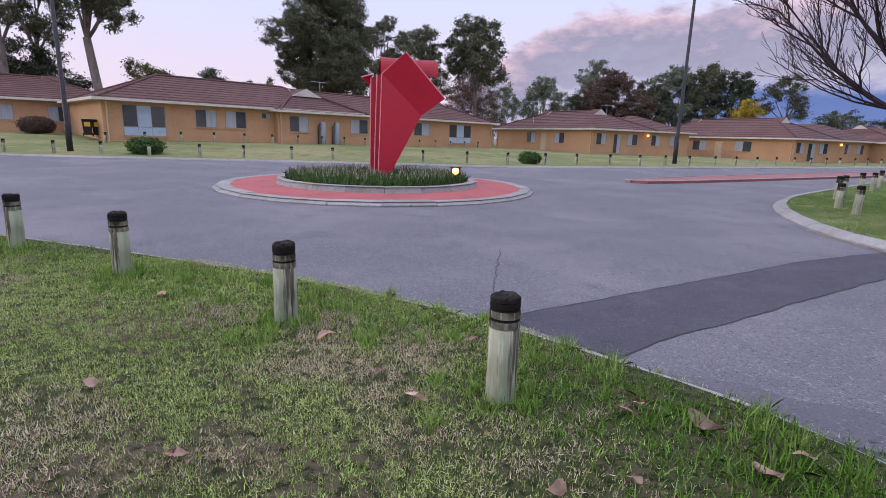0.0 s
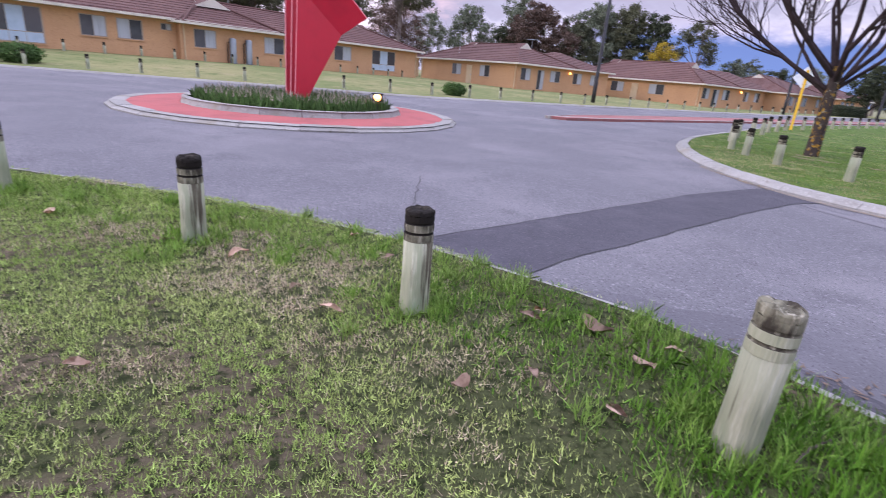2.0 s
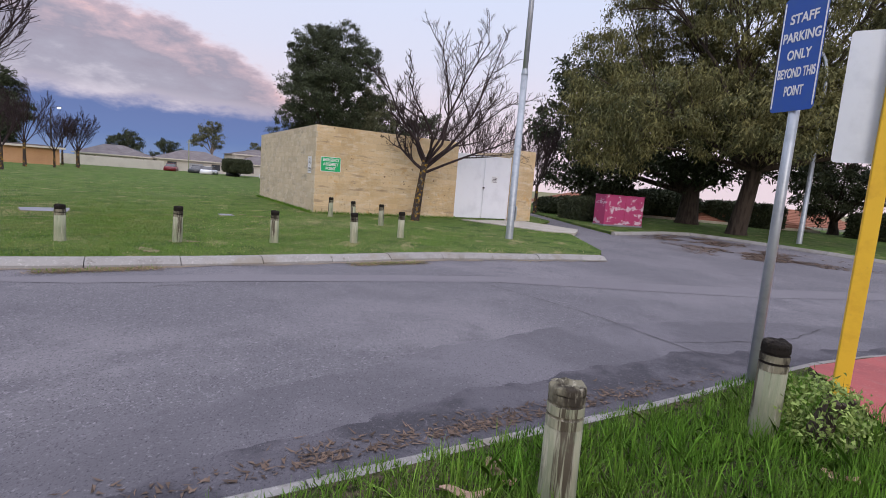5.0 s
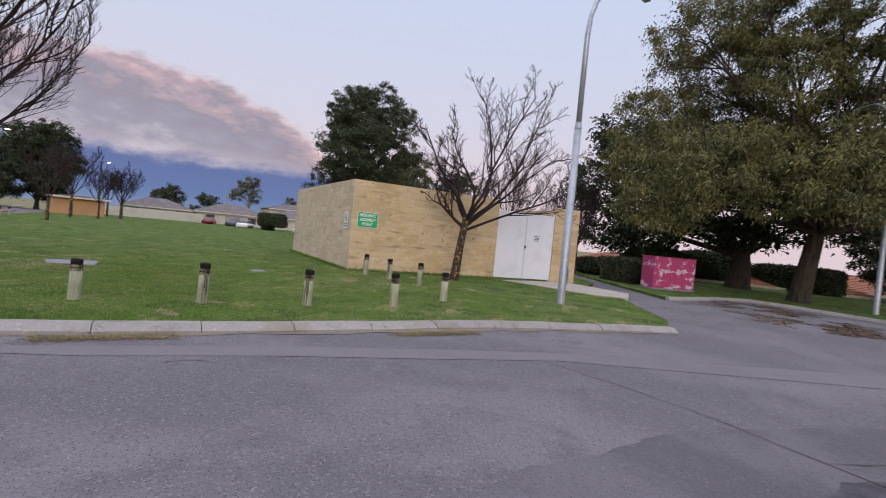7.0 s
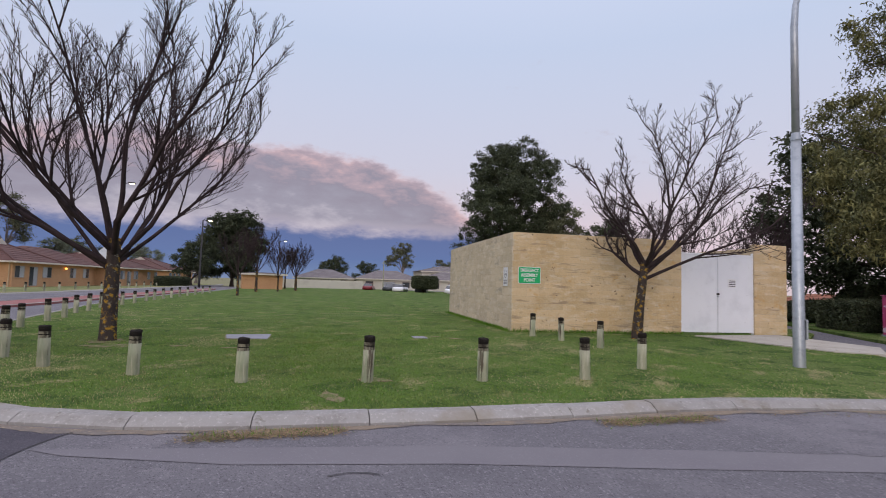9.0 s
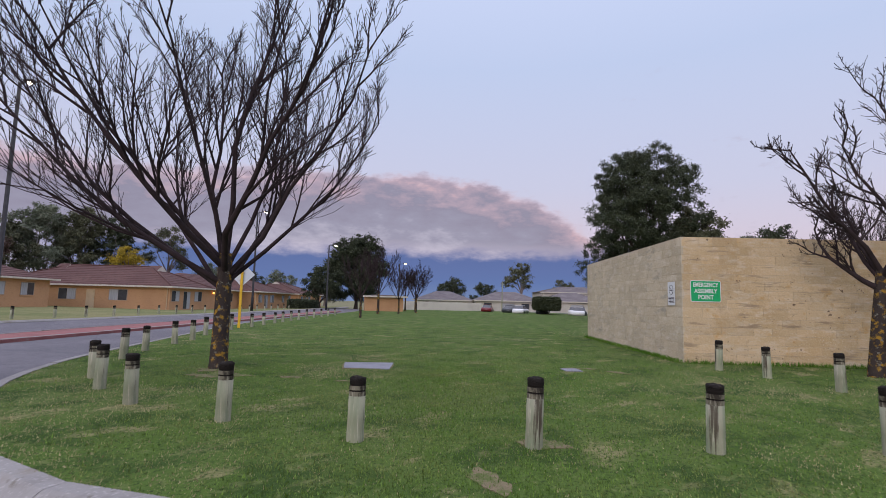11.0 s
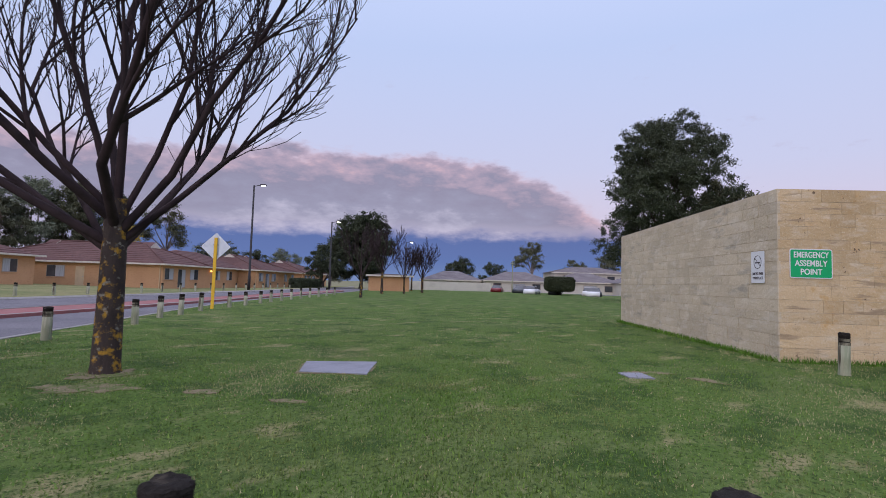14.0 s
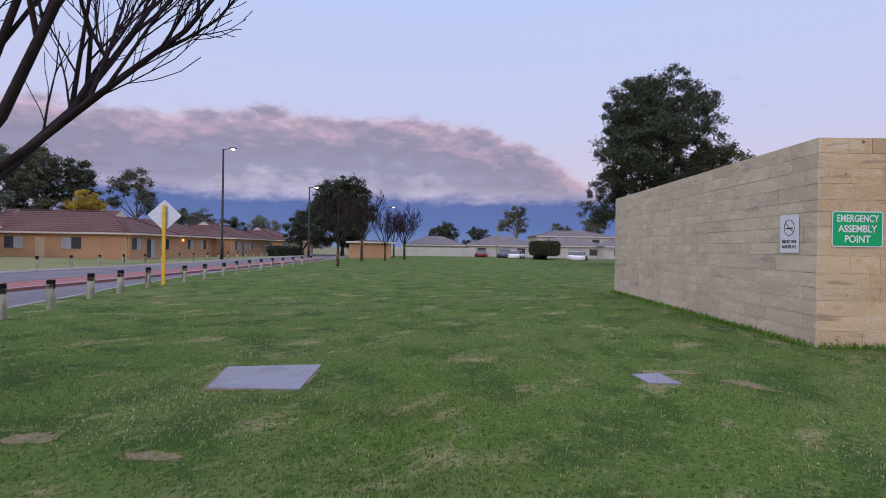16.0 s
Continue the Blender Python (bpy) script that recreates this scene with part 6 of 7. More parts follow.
for x, y, l, e in ((86, 70, 12, 2.4), (90, 57.5, 13, 2.5), (97, 46, 12, 2.6), (100, 35, 14, 2.6)):
    plain_house(x, y, -52, l, 9, e, 1.9, -0.5, RENDERWALL, GREYROOF, "pale rendered house with a grey roof on the far street", [(1.5, 1.6, 0.9, 2.1, 1), (5.0, 2.6, 0.05, 2.1, 0), (9.0, 1.6, 0.9, 2.1, 1)])
plain_house(104, 50, -52, 16, 10, 4.6, 1.4, -0.5, RENDERWALL, GREYROOF, "pale two-storey house on the far street", [(2, 1.6, 3.0, 4.1, 1), (6, 1.6, 3.0, 4.1, 1), (11, 1.6, 3.0, 4.1, 1)])
plain_house(54.3, 52.6, -42, 5.2, 3.2, 2.1, 0.25, -0.1, BRICK, GREYROOF, "small flat orange brick hut across the park", [])
for x, y, ang in ((44, -12, -110), (52, -22, -120), (47, -34, -130), (60, -6, -110)):
    plain_house(x, y, ang, 14, 9, 1.0, 1.5, -0.9, RENDERWALL, ORANGEROOF, "pale house with an orange tiled roof beyond the trees", [(2, 1.6, 0.3, 1.1, 1), (8, 1.6, 0.3, 1.1, 1)])
# long pale walls of the far street
structure("far_wall", boxed(0, 0, -0.5, 16, 0.25, 1.5), RENDERWALL, "low pale rendered garden wall of the far street", "wall").matrix_basis = pose(72, 63, 0, 0, 0, -40)


def car(x, y, ang, paint, label, z=-0.25):
    c = thing("parked_car", pose(x, y, z, 0, 0, ang), label, "car", "cars of the far street")
    bm = bmesh.new()
    sec = [(-2.1, 0.35, 0.78), (-2.0, 0.28, 0.92), (-1.2, 0.25, 0.95), (-0.6, 0.25, 0.97), (1.3, 0.25, 0.98), (1.95, 0.28, 0.92), (2.1, 0.4, 0.75)]
    rows = [[bm.verts.new((sx, sy * k, sz)) for sy, sz in ((-0.86, lo), (-0.88, (lo + hi) / 2), (-0.80, hi), (0.80, hi), (0.88, (lo + hi) / 2), (0.86, lo))] for sx, lo, hi in sec for k in (1.0,)]
    for a, b in zip(rows, rows[1:]):
        for k in range(6):
            bm.faces.new((a[k], a[(k + 1) % 6], b[(k + 1) % 6], b[k]))
    bm.faces.new(rows[0][::-1])
    bm.faces.new(rows[-1])
    bmesh.ops.recalc_face_normals(bm, faces=bm.faces)
    part("body", bm, paint, c, "", True)
    bm = bmesh.new()
    lo = [bm.verts.new(v) for v in ((-1.25, -0.74, 0.96), (1.55, -0.74, 0.96), (1.55, 0.74, 0.96), (-1.25, 0.74, 0.96))]
    hi = [bm.verts.new(v) for v in ((-0.45, -0.60, 1.42), (1.05, -0.60, 1.42), (1.05, 0.60, 1.42), (-0.45, 0.60, 1.42))]
    for k in range(4):
        bm.faces.new((lo[k], lo[(k + 1) % 4], hi[(k + 1) % 4], hi[k]))
    bm.faces.new(hi)
    bmesh.ops.recalc_face_normals(bm, faces=bm.faces)
    part("cabin_glass", bm, GLASS, c, "dark windows")
    part("roof", boxed(-0.48, -0.62, 1.421, 1.08, 0.62, 1.47, 0.02), paint, c)
    for sx in (-1.35, 1.3):
        for sy in (-0.80, 0.80):
            bm = bmesh.new()
            bmesh.ops.create_cone(bm, cap_ends=True, segments=16, radius1=0.31, radius2=0.31, depth=0.2, matrix=pose(sx, sy, 0.31, 90, 0, 0))
            w = part("wheel", bm, TYRE, c)
            bm = bmesh.new()
            bmesh.ops.create_cone(bm, cap_ends=True, segments=12, radius1=0.18, radius2=0.18, depth=0.22, matrix=pose(sx, sy, 0.31, 90, 0, 0))
            part("rim", bm, GALV, w)
    return c


car(81.3, 49.6, 205, CARRED, "dark red car parked on the far street")
car(76.5, 40.6, 195, CARWHITE, "white car parked by the hedge")
car(79.5, 33.0, 200, CARWHITE, "white car parked past the hedge")
car(74.5, 30.4, 200, CARWHITE, "white car parked near the wall")
CARGREY = material("dark_grey_car_paint", (0.045, 0.048, 0.055), 0.3, spec=0.5)
car(80.6, 44.6, 190, CARGREY, "dark grey car parked on the far street")
car(78.8, 37.9, 200, CARGREY, "dark grey car parked beside the hedge")
car(77.0, 31.2, 205, CARGREY, "dark grey car parked near the wall")
structure("far_street", filled([(66, 58), (96, 52), (100, 24), (92, 22), (74, 27), (70, 40)], 0.0 - 0.04, 5.0), ASPHALT, "grey asphalt of the far street", "road")
far_pole = thing("power_pole", pose(86.9, 49.9, -0.3), "slim timber power pole on the far street", "power pole")
part("mast", pole_bm([(0, 0, -0.3), (0, 0, 5.8)], [0.12, 0.09], 8), POST, far_pole)
part("crossarm", boxed(-0.7, -0.05, 5.3, 0.7, 0.05, 5.42), POST, far_pole)

# ---- pink box, second lamp, slabs ----
pink = thing("utility_box", pose(25.75, -6.85, 0, 0, 0, -68), "pink painted metal utility box with pale peeling patches", "utility box")
part("cabinet", boxed(0, 0, 0.06, 2.3, 0.9, 1.50, 0.02), PINK, pink)
part("plinth", boxed(-0.03, -0.03, -0.1, 2.33, 0.93, 0.058), CONCRETE, pink)
part("lid", boxed(-0.03, -0.03, 1.503, 2.33, 0.93, 1.54, 0.01), PINK, pink)
for k in range(2):
    part("door", boxed(0.08 + k * 1.09, -0.018, 0.14, 1.12 + k * 1.09, -0.001, 1.44, 0.006), PINK, pink)
drive_lamp = copy_thing(park_lamp, pose(23.6, -15.0, 0, 0, 0, 40))
slab = structure("concrete_slab", filled([(11.33, 10.36), (11.95, 11.0), (12.70, 10.26), (11.86, 9.62)], 0.016, 0.5, 0, 0.05), CONCRETE, "flat pale grey concrete slab set in the lawn", "slab")
structure("concrete_cover", filled([(14.32, 6.95), (14.6, 7.2), (14.85, 6.95), (14.5, 6.65)], 0.016, 0.5, 0, 0.05), CONCRETE, "small concrete cover in the lawn", "slab")


def bare_patch(x, y, rx, ry, turn, seed, label, level=0.008):
    """A ragged low sheet of bare earth."""
    c, q = math.cos(radians(turn)), math.sin(radians(turn))
    rim = []
    for k in range(40):
        a = 6.28319 * k / 40
        f = 1 + 0.45 * noise.noise((math.cos(a) * 1.6 + seed, math.sin(a) * 1.6, 0)) + 0.35 * noise.noise((math.cos(a) * 6 + seed, math.sin(a) * 6, 4))
        u, v = rx * f * math.cos(a), ry * f * math.sin(a)
        rim.append((x + c * u - q * v, y + q * u + c * v))
    structure("bare_earth", filled(rim, level, 0.4, 0, 0.02), EARTH, label, "bare earth")


EARTH = material("bare_earth", (0.21, 0.17, 0.105), 0.95, spots=[(4.0, (0.12, 0.145, 0.05), 0.44, 0.56), (20.0, (0.24, 0.19, 0.125), 0.5, 0.7), (50.0, (0.08, 0.085, 0.035), 0.54, 0.68)], bump=[(40.0, 0.9, 0.02)], spec=0.1)
bare_patch(14.95, 6.08, 0.12, 0.26, -20, 1.0, "small brown bare patch in the lawn")
bare_patch(15.0, 6.9, 0.09, 0.40, 35, 2.0, "thin dry streak beside the concrete cover")
bare_patch(9.86, 10.1, 0.13, 0.20, 40, 3.0, "sandy bare patch in the lawn near the tree")
bare_patch(10.25, 9.1, 0.07, 0.20, 30, 4.0, "small dry bare patch in the lawn")
bare_patch(9.55, 11.85, 0.34, 0.30, 0, 5.0, "bare earth round the foot of the tree")
bare_patch(8.85, 4.9, 0.20, 0.26, 30, 6.0, "worn bare earth beside a bollard")
bare_patch(7.62, 4.75, 0.26, 0.13, 60, 7.0, "worn bare earth behind the kerb")
bare_patch(9.1, 11.1, 0.22, 0.5, 40, 8.0, "dry worn grass near the tree")
structure("slab_edge", filled(ragged([(11.25, 10.36), (11.95, 11.08), (12.79, 10.26), (11.86, 9.55), (11.25, 10.36)], 0.09, 0.07, 2.0)[:-1], 0.010, 0.5, 0, 0.03), EARTH, "brown earth edge round the concrete slab", "bare earth")


# ---- grass ----
def blades(name, mat, pts, lengths, width, lean, seed, label, parent=None, flat=False):
    rng = np.random.default_rng(seed)
    n = len(pts)
    a = rng.uniform(0, 6.283, n)
    side = np.stack([np.cos(a), np.sin(a), np.zeros(n)], 1)
    b = rng.uniform(0, 6.283, n)
    t = np.abs(rng.normal(0, lean, n))
    if flat:
        t = rng.uniform(1.36, 1.54, n)
    tip = np.stack([np.cos(b) * np.sin(t), np.sin(b) * np.sin(t), np.cos(t)], 1) * lengths[:, None]
    mid = tip * 0.55 + np.array([0, 0, 1]) * (lengths * (0.04 if flat else 0.10))[:, None]
    w = side * (width * rng.uniform(0.6, 1.3, (n, 1))) / 2
    if flat or np.mean(lengths) < 0.05:
        q, k = np.stack([pts - w, pts + w, pts + tip], 1), 3
    else:
        q, k = np.stack([pts - w, pts + w, pts + mid + w * 0.7, pts + tip, pts + mid - w * 0.7], 1), 5
    ob = new(name, mesh_np(name, q, k, mat))
    ob.parent = parent
    return tagged(ob, label, "grass" if not parent else "", "", "stuff")


def inside(poly, x, y):
    px, py = np.array([p[0] for p in poly]), np.array([p[1] for p in poly])
    hit = np.zeros(len(x), bool)
    j = len(poly) - 1
    for i in range(len(poly)):
        c = ((py[i] > y) != (py[j] > y)) & (x < (px[j] - px[i]) * (y - py[i]) / (py[j] - py[i] + 1e-12) + px[i])
        hit ^= c
        j = i
    return hit


def field(x, y, scale, shift):
    return np.array([noise.noise((a * scale + shift, b * scale, 0.3)) for a, b in zip(x, y)])


gr = np.random.default_rng(7)
BLADE_TUFT = leafmat("tuft_blade", (0.175, 0.300, 0.05), (0.25, 0.33, 0.10), 0.5)
BLADE_TURF = leafmat("turf_blade", (0.385, 0.440, 0.150), (0.26, 0.36, 0.085), 0.6)
STRAW = leafmat("straw_blade", (0.50, 0.405, 0.29), (0.37, 0.285, 0.195), 0.6)
VERGE_POLY = inset(VERGE_LINE, -0.035) + [(12, -60), (-90, -60)]
vx, vy = gr.uniform(-9, 5.2, 400000), gr.uniform(-3.6, 5.3, 400000)
ok = inside(VERGE_POLY, vx, vy) & ~((vx > 3.15) & (vy < -3.25))
vx, vy = vx[ok], vy[ok]
line = np.array([(p.x, p.y) for p in resample([q for q in VERGE_LINE if -14 < q[0] < 10], 0.3)])
edge = np.min(np.hypot(vx[:, None] - line[None, :, 0], vy[:, None] - line[None, :, 1]), axis=1)
patch = field(vx, vy, 0.9, 4.0)
lush = np.clip(1.25 - edge / 1.7 + 0.55 * patch + 0.45 * np.clip(vx, -0.5, 1.5), 0, 1)
post_d = np.min(np.stack([np.hypot(vx - p[0], vy - p[1]) for p in NEAR_POSTS]), axis=0)
lush = np.clip(lush + 0.9 * np.clip(0.55 - post_d, 0, 1), 0, 1)
keep = gr.random(len(vx)) < 0.62 + 0.38 * lush
mound = field(vx, vy, 8.0, 3.0) + 0.6 * field(vx, vy, 19.0, 6.0)
keep &= mound > -0.22 - 0.25 * gr.random(len(vx))
keep &= (edge > 0.13) | (field(vx, vy, 2.3, 7.0) + 0.4 * mound > 0.20 - 0.22 * np.clip(vx - 0.8, 0, 1))
tall = keep & (gr.random(len(vx)) < lush)
P = np.stack([vx, vy, np.full(len(vx), -0.005)], 1)
fade = np.clip((edge - 0.05) / 0.40, 0.25, 1) * np.clip(0.85 + 0.7 * mound, 0.5, 1.4)
rich = np.clip((vx - 0.5) / 1.0, 0, 1)
span = (0.035 + 0.075 * gr.random(len(vx)) * (0.5 + 0.5 * lush)) * fade * (1 + 1.25 * rich)
deep_green = tall & (gr.random(len(vx)) < np.clip((vx + 1.0) / 1.4, 0, 1))
pale_green = tall & ~deep_green
blades("long_grass", BLADE, P[deep_green], span[deep_green], 0.0065, 0.75, 1, "long lush deep green grass of the verge")
blades("pale_grass", BLADE_VERGE, P[pale_green], span[pale_green], 0.0058, 0.95, 8, "matted pale green grass along the verge edge")
short = keep & ~tall & (gr.random(len(vx)) > 0.6 * np.clip((vx + 0.9) / 1.2, 0, 1))
dry = short & (gr.random(len(vx)) < 0.30 + 0.6 * patch)
blades("short_grass", BLADE_TURF, P[short & ~dry], 0.018 + 0.035 * gr.random((short & ~dry).sum()), 0.006, 0.95, 2, "short trodden green grass of the verge")
blades("dry_grass", STRAW, P[dry], 0.015 + 0.030 * gr.random(dry.sum()), 0.005, 1.1, 3, "dry straw-coloured grass of the verge")
nx, ny = gr.uniform(-7.0, 1.3, 760000), gr.uniform(-1.9, 4.2, 760000)
ok = inside(VERGE_POLY, nx, ny) & (gr.random(len(nx)) < np.clip((ny + 1.9) / 1.9, 0, 1)) & (gr.random(len(nx)) < np.clip((nx + 7.0) / 2.0, 0, 1))
nx, ny = nx[ok], ny[ok]
lump = field(nx, ny, 11.0, 2.0) + 0.7 * field(nx, ny, 26.0, 5.0)
ok = (lump > -0.15 - 0.3 * gr.random(len(nx))) & (gr.random(len(nx)) > 0.88 * np.clip((nx + 0.9) / 1.2, 0, 1))
nx, ny, lump = nx[ok], ny[ok], lump[ok]
pt = field(nx, ny, 0.8, 9.0) + 0.5 * field(nx, ny, 2.6, 1.0) + 0.55 * np.clip(0.9 - np.hypot((nx + 2.3) / 1.5, (ny - 0.85) / 0.6), -0.4, 1)
brown = gr.random(len(nx)) < np.clip(0.26 + 2.4 * pt, 0.04, 0.92)
NP = np.stack([nx, ny, 0.012 * np.clip(lump, -0.3, 0.8)], 1)
blades("turf_grass", BLADE_TURF, NP[~brown], 0.012 + 0.022 * gr.random((~brown).sum()), 0.0042, 1.15, 4, "fine short curling turf of the verge")
blades("turf_straw", STRAW, NP[brown], 0.012 + 0.026 * gr.random(brown.sum()), 0.0042, 1.3, 5, "fine dead straw among the verge turf")
# longer tufts standing out of the verge
tc_x, tc_y = gr.uniform(-4.2, 2.6, 260), gr.uniform(-1.2, 3.6, 260)
near_edge = np.min(np.hypot(tc_x[:, None] - line[None, :, 0], tc_y[:, None] - line[None, :, 1]), axis=1)
post_gap = np.min(np.stack([np.hypot(tc_x - p[0], tc_y - p[1]) for p in NEAR_POSTS]), axis=0)
sel = inside(VERGE_POLY, tc_x, tc_y) & (near_edge > 0.15) & ((near_edge < 1.1) | (post_gap < 0.6))
tc_x, tc_y = tc_x[sel], tc_y[sel]
ring_a = [(NEAR_POSTS[k][0] + 0.16 * math.cos(a), NEAR_POSTS[k][1] + 0.16 * math.sin(a)) for k in range(6) for a in (0.3, 1.6, 2.9, 4.2, 5.5)]
tc_x, tc_y = np.concatenate([tc_x, [q[0] for q in ring_a]]), np.concatenate([tc_y, [q[1] for q in ring_a]])
tx, ty = np.repeat(tc_x, 70) + gr.normal(0, 0.035, len(tc_x) * 70), np.repeat(tc_y, 70) + gr.normal(0, 0.035, len(tc_x) * 70)
blades("grass_tufts", BLADE_TUFT, np.stack([tx, ty, np.full(len(tx), -0.005)], 1), 0.05 + 0.10 * gr.random(len(tx)), 0.0055, 0.75, 6, "tall bright grass tufts round the bollards")
# park lawn: dense near the walk, thinner clumps farther off
PARK_POLY = CENTRE_IN + [(13.5, -3.85), (18.7, -3.9), (22.0, -3.2), (25.8, -4.2), (40, -2), (90, 20), (90, 80)]
ENCLOSURE = [tuple((WM @ Vector((x, y, 0)))[:2]) for x, y in ((-0.03, -0.03), (LONG, -0.03), (LONG, END), (-0.03, END))]


PARK_RIM = np.array([(p.x, p.y) for p in resample([q for q in CENTRE_IN if q[0] < 22 and q[1] < 24], 0.5)])


def park(n, reach, seed, low, high, width, label):
    """Blades round the line across the lawn, ever thinner and coarser away from it."""
    g = np.random.default_rng(seed)
    f, a = g.random(n), g.uniform(0, 6.283, n)
    r = reach * g.random(n) ** 0.85
    x, y = 6.0 + 6.5 * f + r * np.cos(a), 4.2 + 4.6 * f + r * np.sin(a)
    k = inside(PARK_POLY, x, y) & ~inside(ENCLOSURE, x, y) & ~inside([(11.33, 10.36), (11.95, 11.0), (12.70, 10.26), (11.86, 9.62)], x, y)
    x, y, r = x[k], y[k], r[k]
    d = field(x, y, 0.35, 11.0) + 0.6 * field(x, y, 1.3, 2.0) + 0.25 * field(x, y, 5.0, 7.0)
    p = np.stack([x, y, np.full(len(x), -0.006)], 1)
    ln = (low + (high - low) * g.random(len(x))) * (1 + r / 30)
    bare = np.min(np.stack([np.hypot(x - q[0], y - q[1]) for q in PARK_POSTS[:12] + PARK_POSTS[-3:] + [(9.6, 11.95), (18.55, 1.75)]]), axis=0)
    rim = np.min(np.hypot(x[:, None] - PARK_RIM[None, :, 0], y[:, None] - PARK_RIM[None, :, 1]), axis=1)
    d += 0.16 * np.clip(2.2 - rim, 0, 1.4)
    dr = g.random(len(x)) < np.clip((d - 0.06) * 1.9 + np.clip(0.75 - bare, 0, 1) * 1.6, 0.08, 0.90)
    blades("lawn_grass", BLADE_LAWN, p[~dr], ln[~dr], width, 0.85, seed, label)
    blades("lawn_dry_grass", BLADE_DRY, p[dr], ln[dr] * 0.8, width, 1.1, seed + 1, "dry blades among the park lawn")


park(300000, 9.0, 21, 0.012, 0.038, 0.009, "short mown green grass of the park lawn")
park(160000, 24.0, 23, 0.015, 0.045, 0.016, "short mown green grass further over the park lawn")
# tufts along the gutter and the foot of the wall
tp = []
for (ax, ay), (bx, by), n in (((5.87, 5.10), (6.77, 4.05), 2600), ((8.52, 1.60), (9.42, 0.47), 2300), ((5.28, 8.4), (5.23, 7.0), 120), ((10.0, -0.2), (11.8, -3.3), 200)):
    f = gr.random(n)
    tp.append(np.stack([ax + (bx - ax) * f + gr.normal(0, 0.075, n), ay + (by - ay) * f + gr.normal(0, 0.075, n), np.full(n, -0.090)], 1))
tp = np.concatenate(tp)
blades("gutter_weeds", BLADE, tp[::9], 0.02 + 0.05 * gr.random(len(tp[::9])), 0.007, 1.0, 31, "low green weeds in the gutter")
blades("gutter_litter", leafmat("gutter_straw", (0.25, 0.175, 0.105), (0.13, 0.10, 0.055), 0.6), tp[1:], 0.03 + 0.06 * gr.random(len(tp[1:])), 0.016, 1.35, 32, "dry brown litter in the gutter", flat=True)
f = gr.random(2600)
wallfoot = np.stack([WALL_C.x + WU.x * LONG * f, WALL_C.y + WU.y * LONG * f, np.zeros(2600)], 1) + np.stack([-WV.x * np.abs(gr.normal(0, 0.10, 2600)), -WV.y * np.abs(gr.normal(0, 0.10, 2600)), np.zeros(2600)], 1)
f2 = gr.random(1600)
wallfoot2 = np.stack([WALL_C.x + WV.x * GATE0 * f2, WALL_C.y + WV.y * GATE0 * f2, np.zeros(1600)], 1) - np.stack([WU.x * np.abs(gr.normal(0, 0.10, 1600)), WU.y * np.abs(gr.normal(0, 0.10, 1600)), np.zeros(1600)], 1)
blades("wall_foot_grass", BLADE, np.concatenate([wallfoot, wallfoot2]), 0.05 + 0.09 * gr.random(4200), 0.012, 0.7, 33, "longer uncut grass along the foot of the wall")
# strappy plants of the roundabout bed, with seed plumes
r_ = 2.62 * np.sqrt(gr.random(9000))
a_ = gr.random(9000) * 6.283
bed = np.stack([RC.x + r_ * np.cos(a_), RC.y + r_ * np.sin(a_), np.full(9000, 0.12)], 1)
blades("bed_plants", LEAF_BUSH, bed, 0.16 + 0.20 * gr.random(9000), 0.022, 0.6, 34, "dense dark strappy plants filling the roundabout bed")
blades("bed_plumes", PLUME, bed[:700] + np.array([0, 0, 0.20]), 0.10 + 0.15 * gr.random(700), 0.016, 0.45, 35, "pale pinkish seed plumes above the bed plants")
# litter under the driveway trees and along the verge kerb
run_f, run_w = gr.random(14000), gr.normal(0, 1, 14000)
lx = np.interp(run_f, [0, 0.5, 1], [15.0, 19.5, 24.0]) + 1.1 * run_w * 0.35
ly = np.interp(run_f, [0, 0.5, 1], [-9.5, -9.6, -9.4]) + 1.1 * run_w
drift = field(lx, ly, 0.8, 3.0) + 0.5 * field(lx, ly, 2.4, 1.0) > 0.02
lx, ly = lx[drift], ly[drift]
blades("leaf_litter", LITTER, np.stack([lx, ly, np.full(len(lx), -0.094)], 1), 0.07 + 0.14 * gr.random(len(lx)), 0.05, 1.5, 36, "brown fallen leaf litter on the driveway", flat=True)
f = np.concatenate([gr.normal(0.66, 0.05, 330), gr.normal(0.50, 0.04, 160), gr.normal(0.82, 0.05, 200), gr.random(260)])
gx = np.interp(f, np.linspace(0, 1, 5), [1.3, 1.75, 2.3, 3.2, 4.4])
gy = np.interp(f, np.linspace(0, 1, 5), [1.62, 0.95, 0.15, -1.2, -2.95])
gw = np.abs(gr.normal(0, 0.11, len(f)))
blades("kerb_litter", LITTER, np.stack([gx + 0.06 + gw * 0.83, gy + 0.04 + gw * 0.56, np.full(len(f), -0.092)], 1), 0.025 + 0.06 * gr.random(len(f)), 0.022, 1.5, 37, "brown leaf litter against the verge kerb", flat=True)


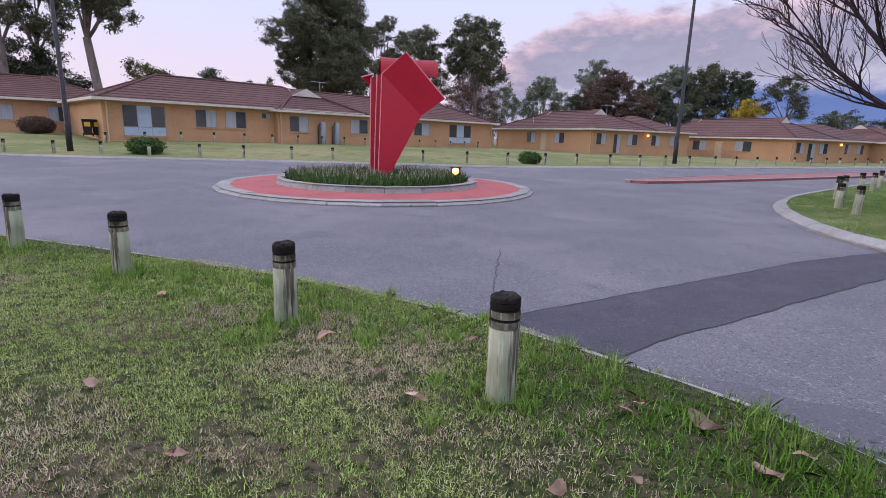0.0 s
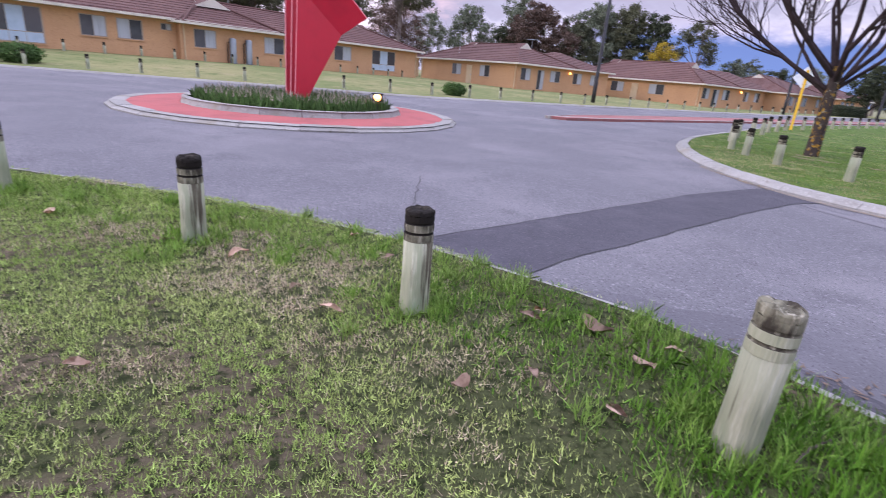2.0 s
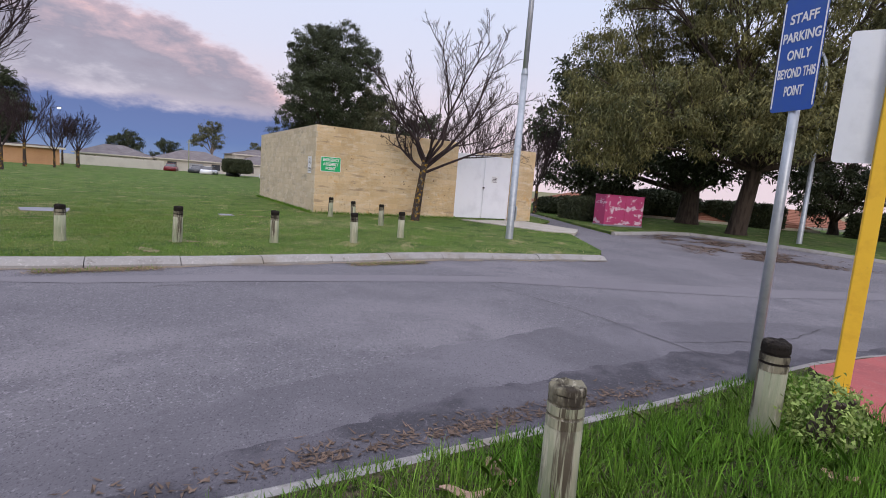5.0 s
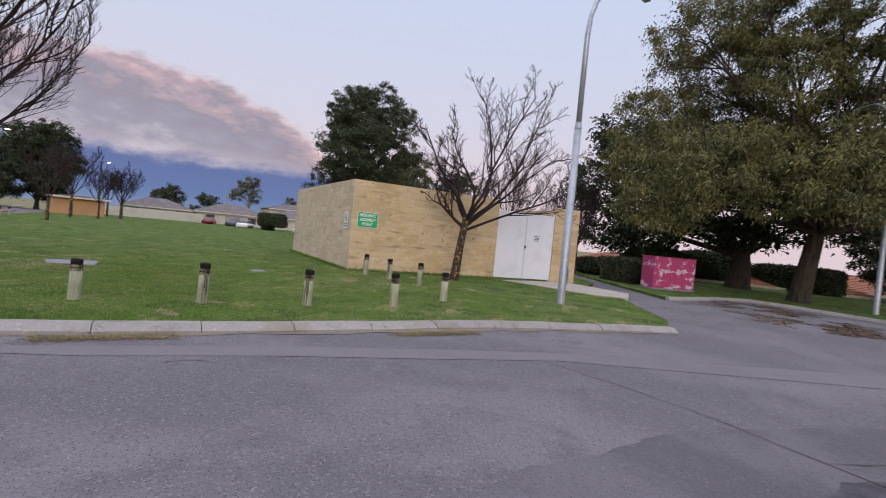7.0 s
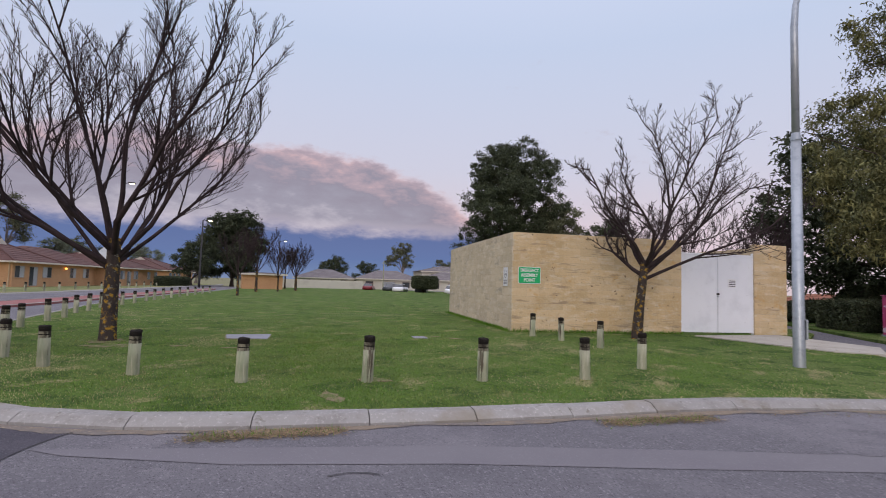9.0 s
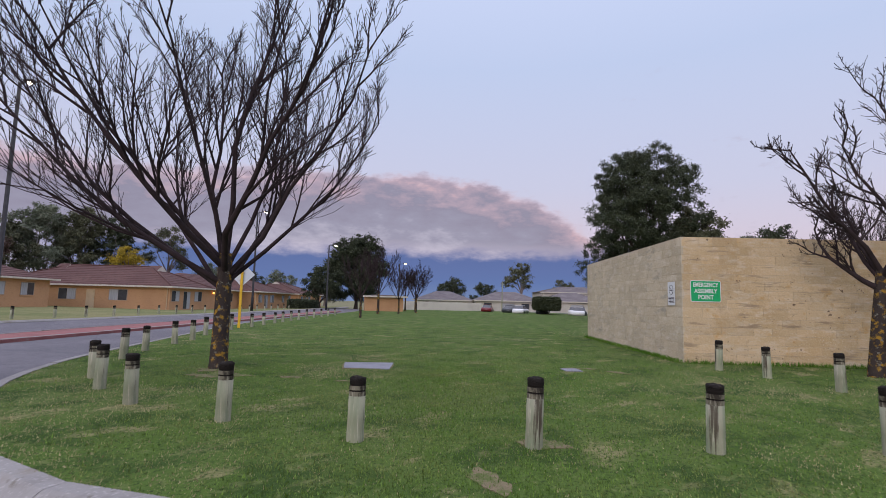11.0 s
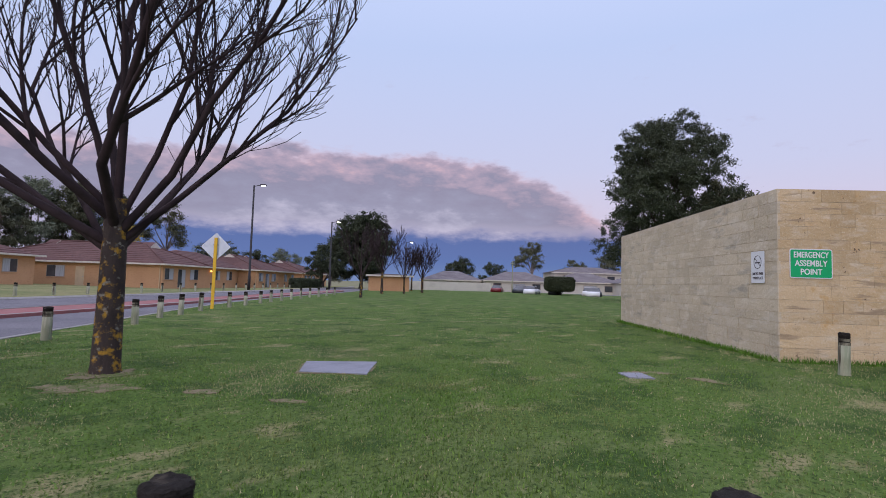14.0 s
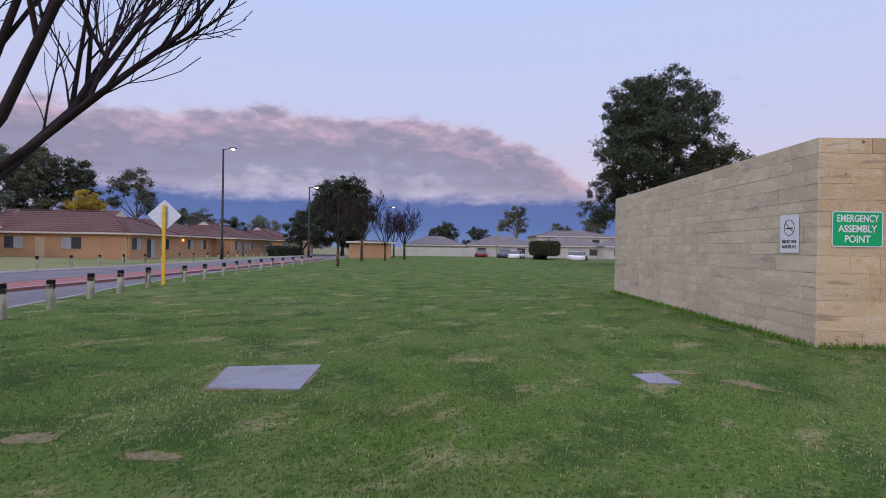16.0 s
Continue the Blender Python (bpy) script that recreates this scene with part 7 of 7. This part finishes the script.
# ---- fallen leaves and bark ----
def fallen(variant):
    rng = random.Random(variant)
    bm = bmesh.new()
    n = 7
    l, w = rng.uniform(0.09, 0.15), rng.uniform(0.022, 0.035)
    rows = []
    for k in range(n):
        u = k / (n - 1)
        half = w * math.sin(math.pi * min(max(u, 0.04), 0.97)) ** 0.8
        z = 0.012 + 0.022 * math.sin(u * 3.1 + variant) ** 2
        rows.append([bm.verts.new((l * (u - 0.5), s * half + 0.02 * math.sin(u * 3), z + 0.010 * abs(s))) for s in (-1, 0, 1)])
    for a, b in zip(rows, rows[1:]):
        for k in range(2):
            bm.faces.new((a[k], a[k + 1], b[k + 1], b[k]))
    bmesh.ops.solidify(bm, geom=bm.faces[:], thickness=0.002)
    return finish("fallen_leaf", bm, DEADLEAF, True)


LEAVES = [fallen(k) for k in range(4)]
spots = [(0.15, 1.59), (0.22, 1.66), (0.51, 1.50), (0.84, 1.27), (-1.69, 2.26), (-2.71, 1.38), (-2.27, 2.43), (-1.21, 1.79), (-0.96, 1.53), (-0.99, 2.84), (1.95, -0.49), (2.17, -0.64), (2.25, -0.60), (2.12, -0.70), (2.45, -2.46), (0.05, 1.0), (0.35, 0.75), (-0.3, 0.9), (-3.3, 2.9), (-1.9, 0.9), (1.1, 1.0), (1.3, 0.3), (0.6, 1.1), (-0.7, 2.4)]
for k, (x, y) in enumerate(spots):
    ob = new("fallen_leaf", LEAVES[k % 4])
    s = rb.uniform(0.8, 1.35) * (1.2 if k in (0, 2, 10, 14) else 0.9)
    ob.matrix_basis = pose(x, y, 0.02, rb.uniform(-12, 12), rb.uniform(-12, 12), rb.uniform(0, 360)) @ Matrix.Diagonal((s, s, s, 1))
    tagged(ob, "curled brown fallen gum leaf lying in the grass", "leaf", "fallen leaves on the verge")
for x, y, a in ((1.05, 0.55, 30), (2.02, -0.42, 110), (0.7, 1.25, 70)):
    t = thing("stick", pose(x, y, 0.03, 0, 0, a), "thin grey fallen stick lying in the grass", "stick")
    part("shaft", tube(bmesh.new(), [(-0.14, 0, 0), (0, 0.012, 0.01), (0.15, 0, 0.004)], [0.008, 0.007, 0.004], 6), BARK, t)

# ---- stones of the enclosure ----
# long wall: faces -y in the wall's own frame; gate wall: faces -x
lay_stones(core_a, pose(0, 0, 0), LONG, 1, BLOCK_COOL_SIDE)
TURN_WALL = pose(0, 0, 0, 0, 0, -90)
lay_stones(core_b, pose(0.0, GATE0, 0) @ TURN_WALL, GATE0 - 0.02, 2)
lay_stones(core_c, pose(0.0, END, 0) @ TURN_WALL, END - GATE1, 3)
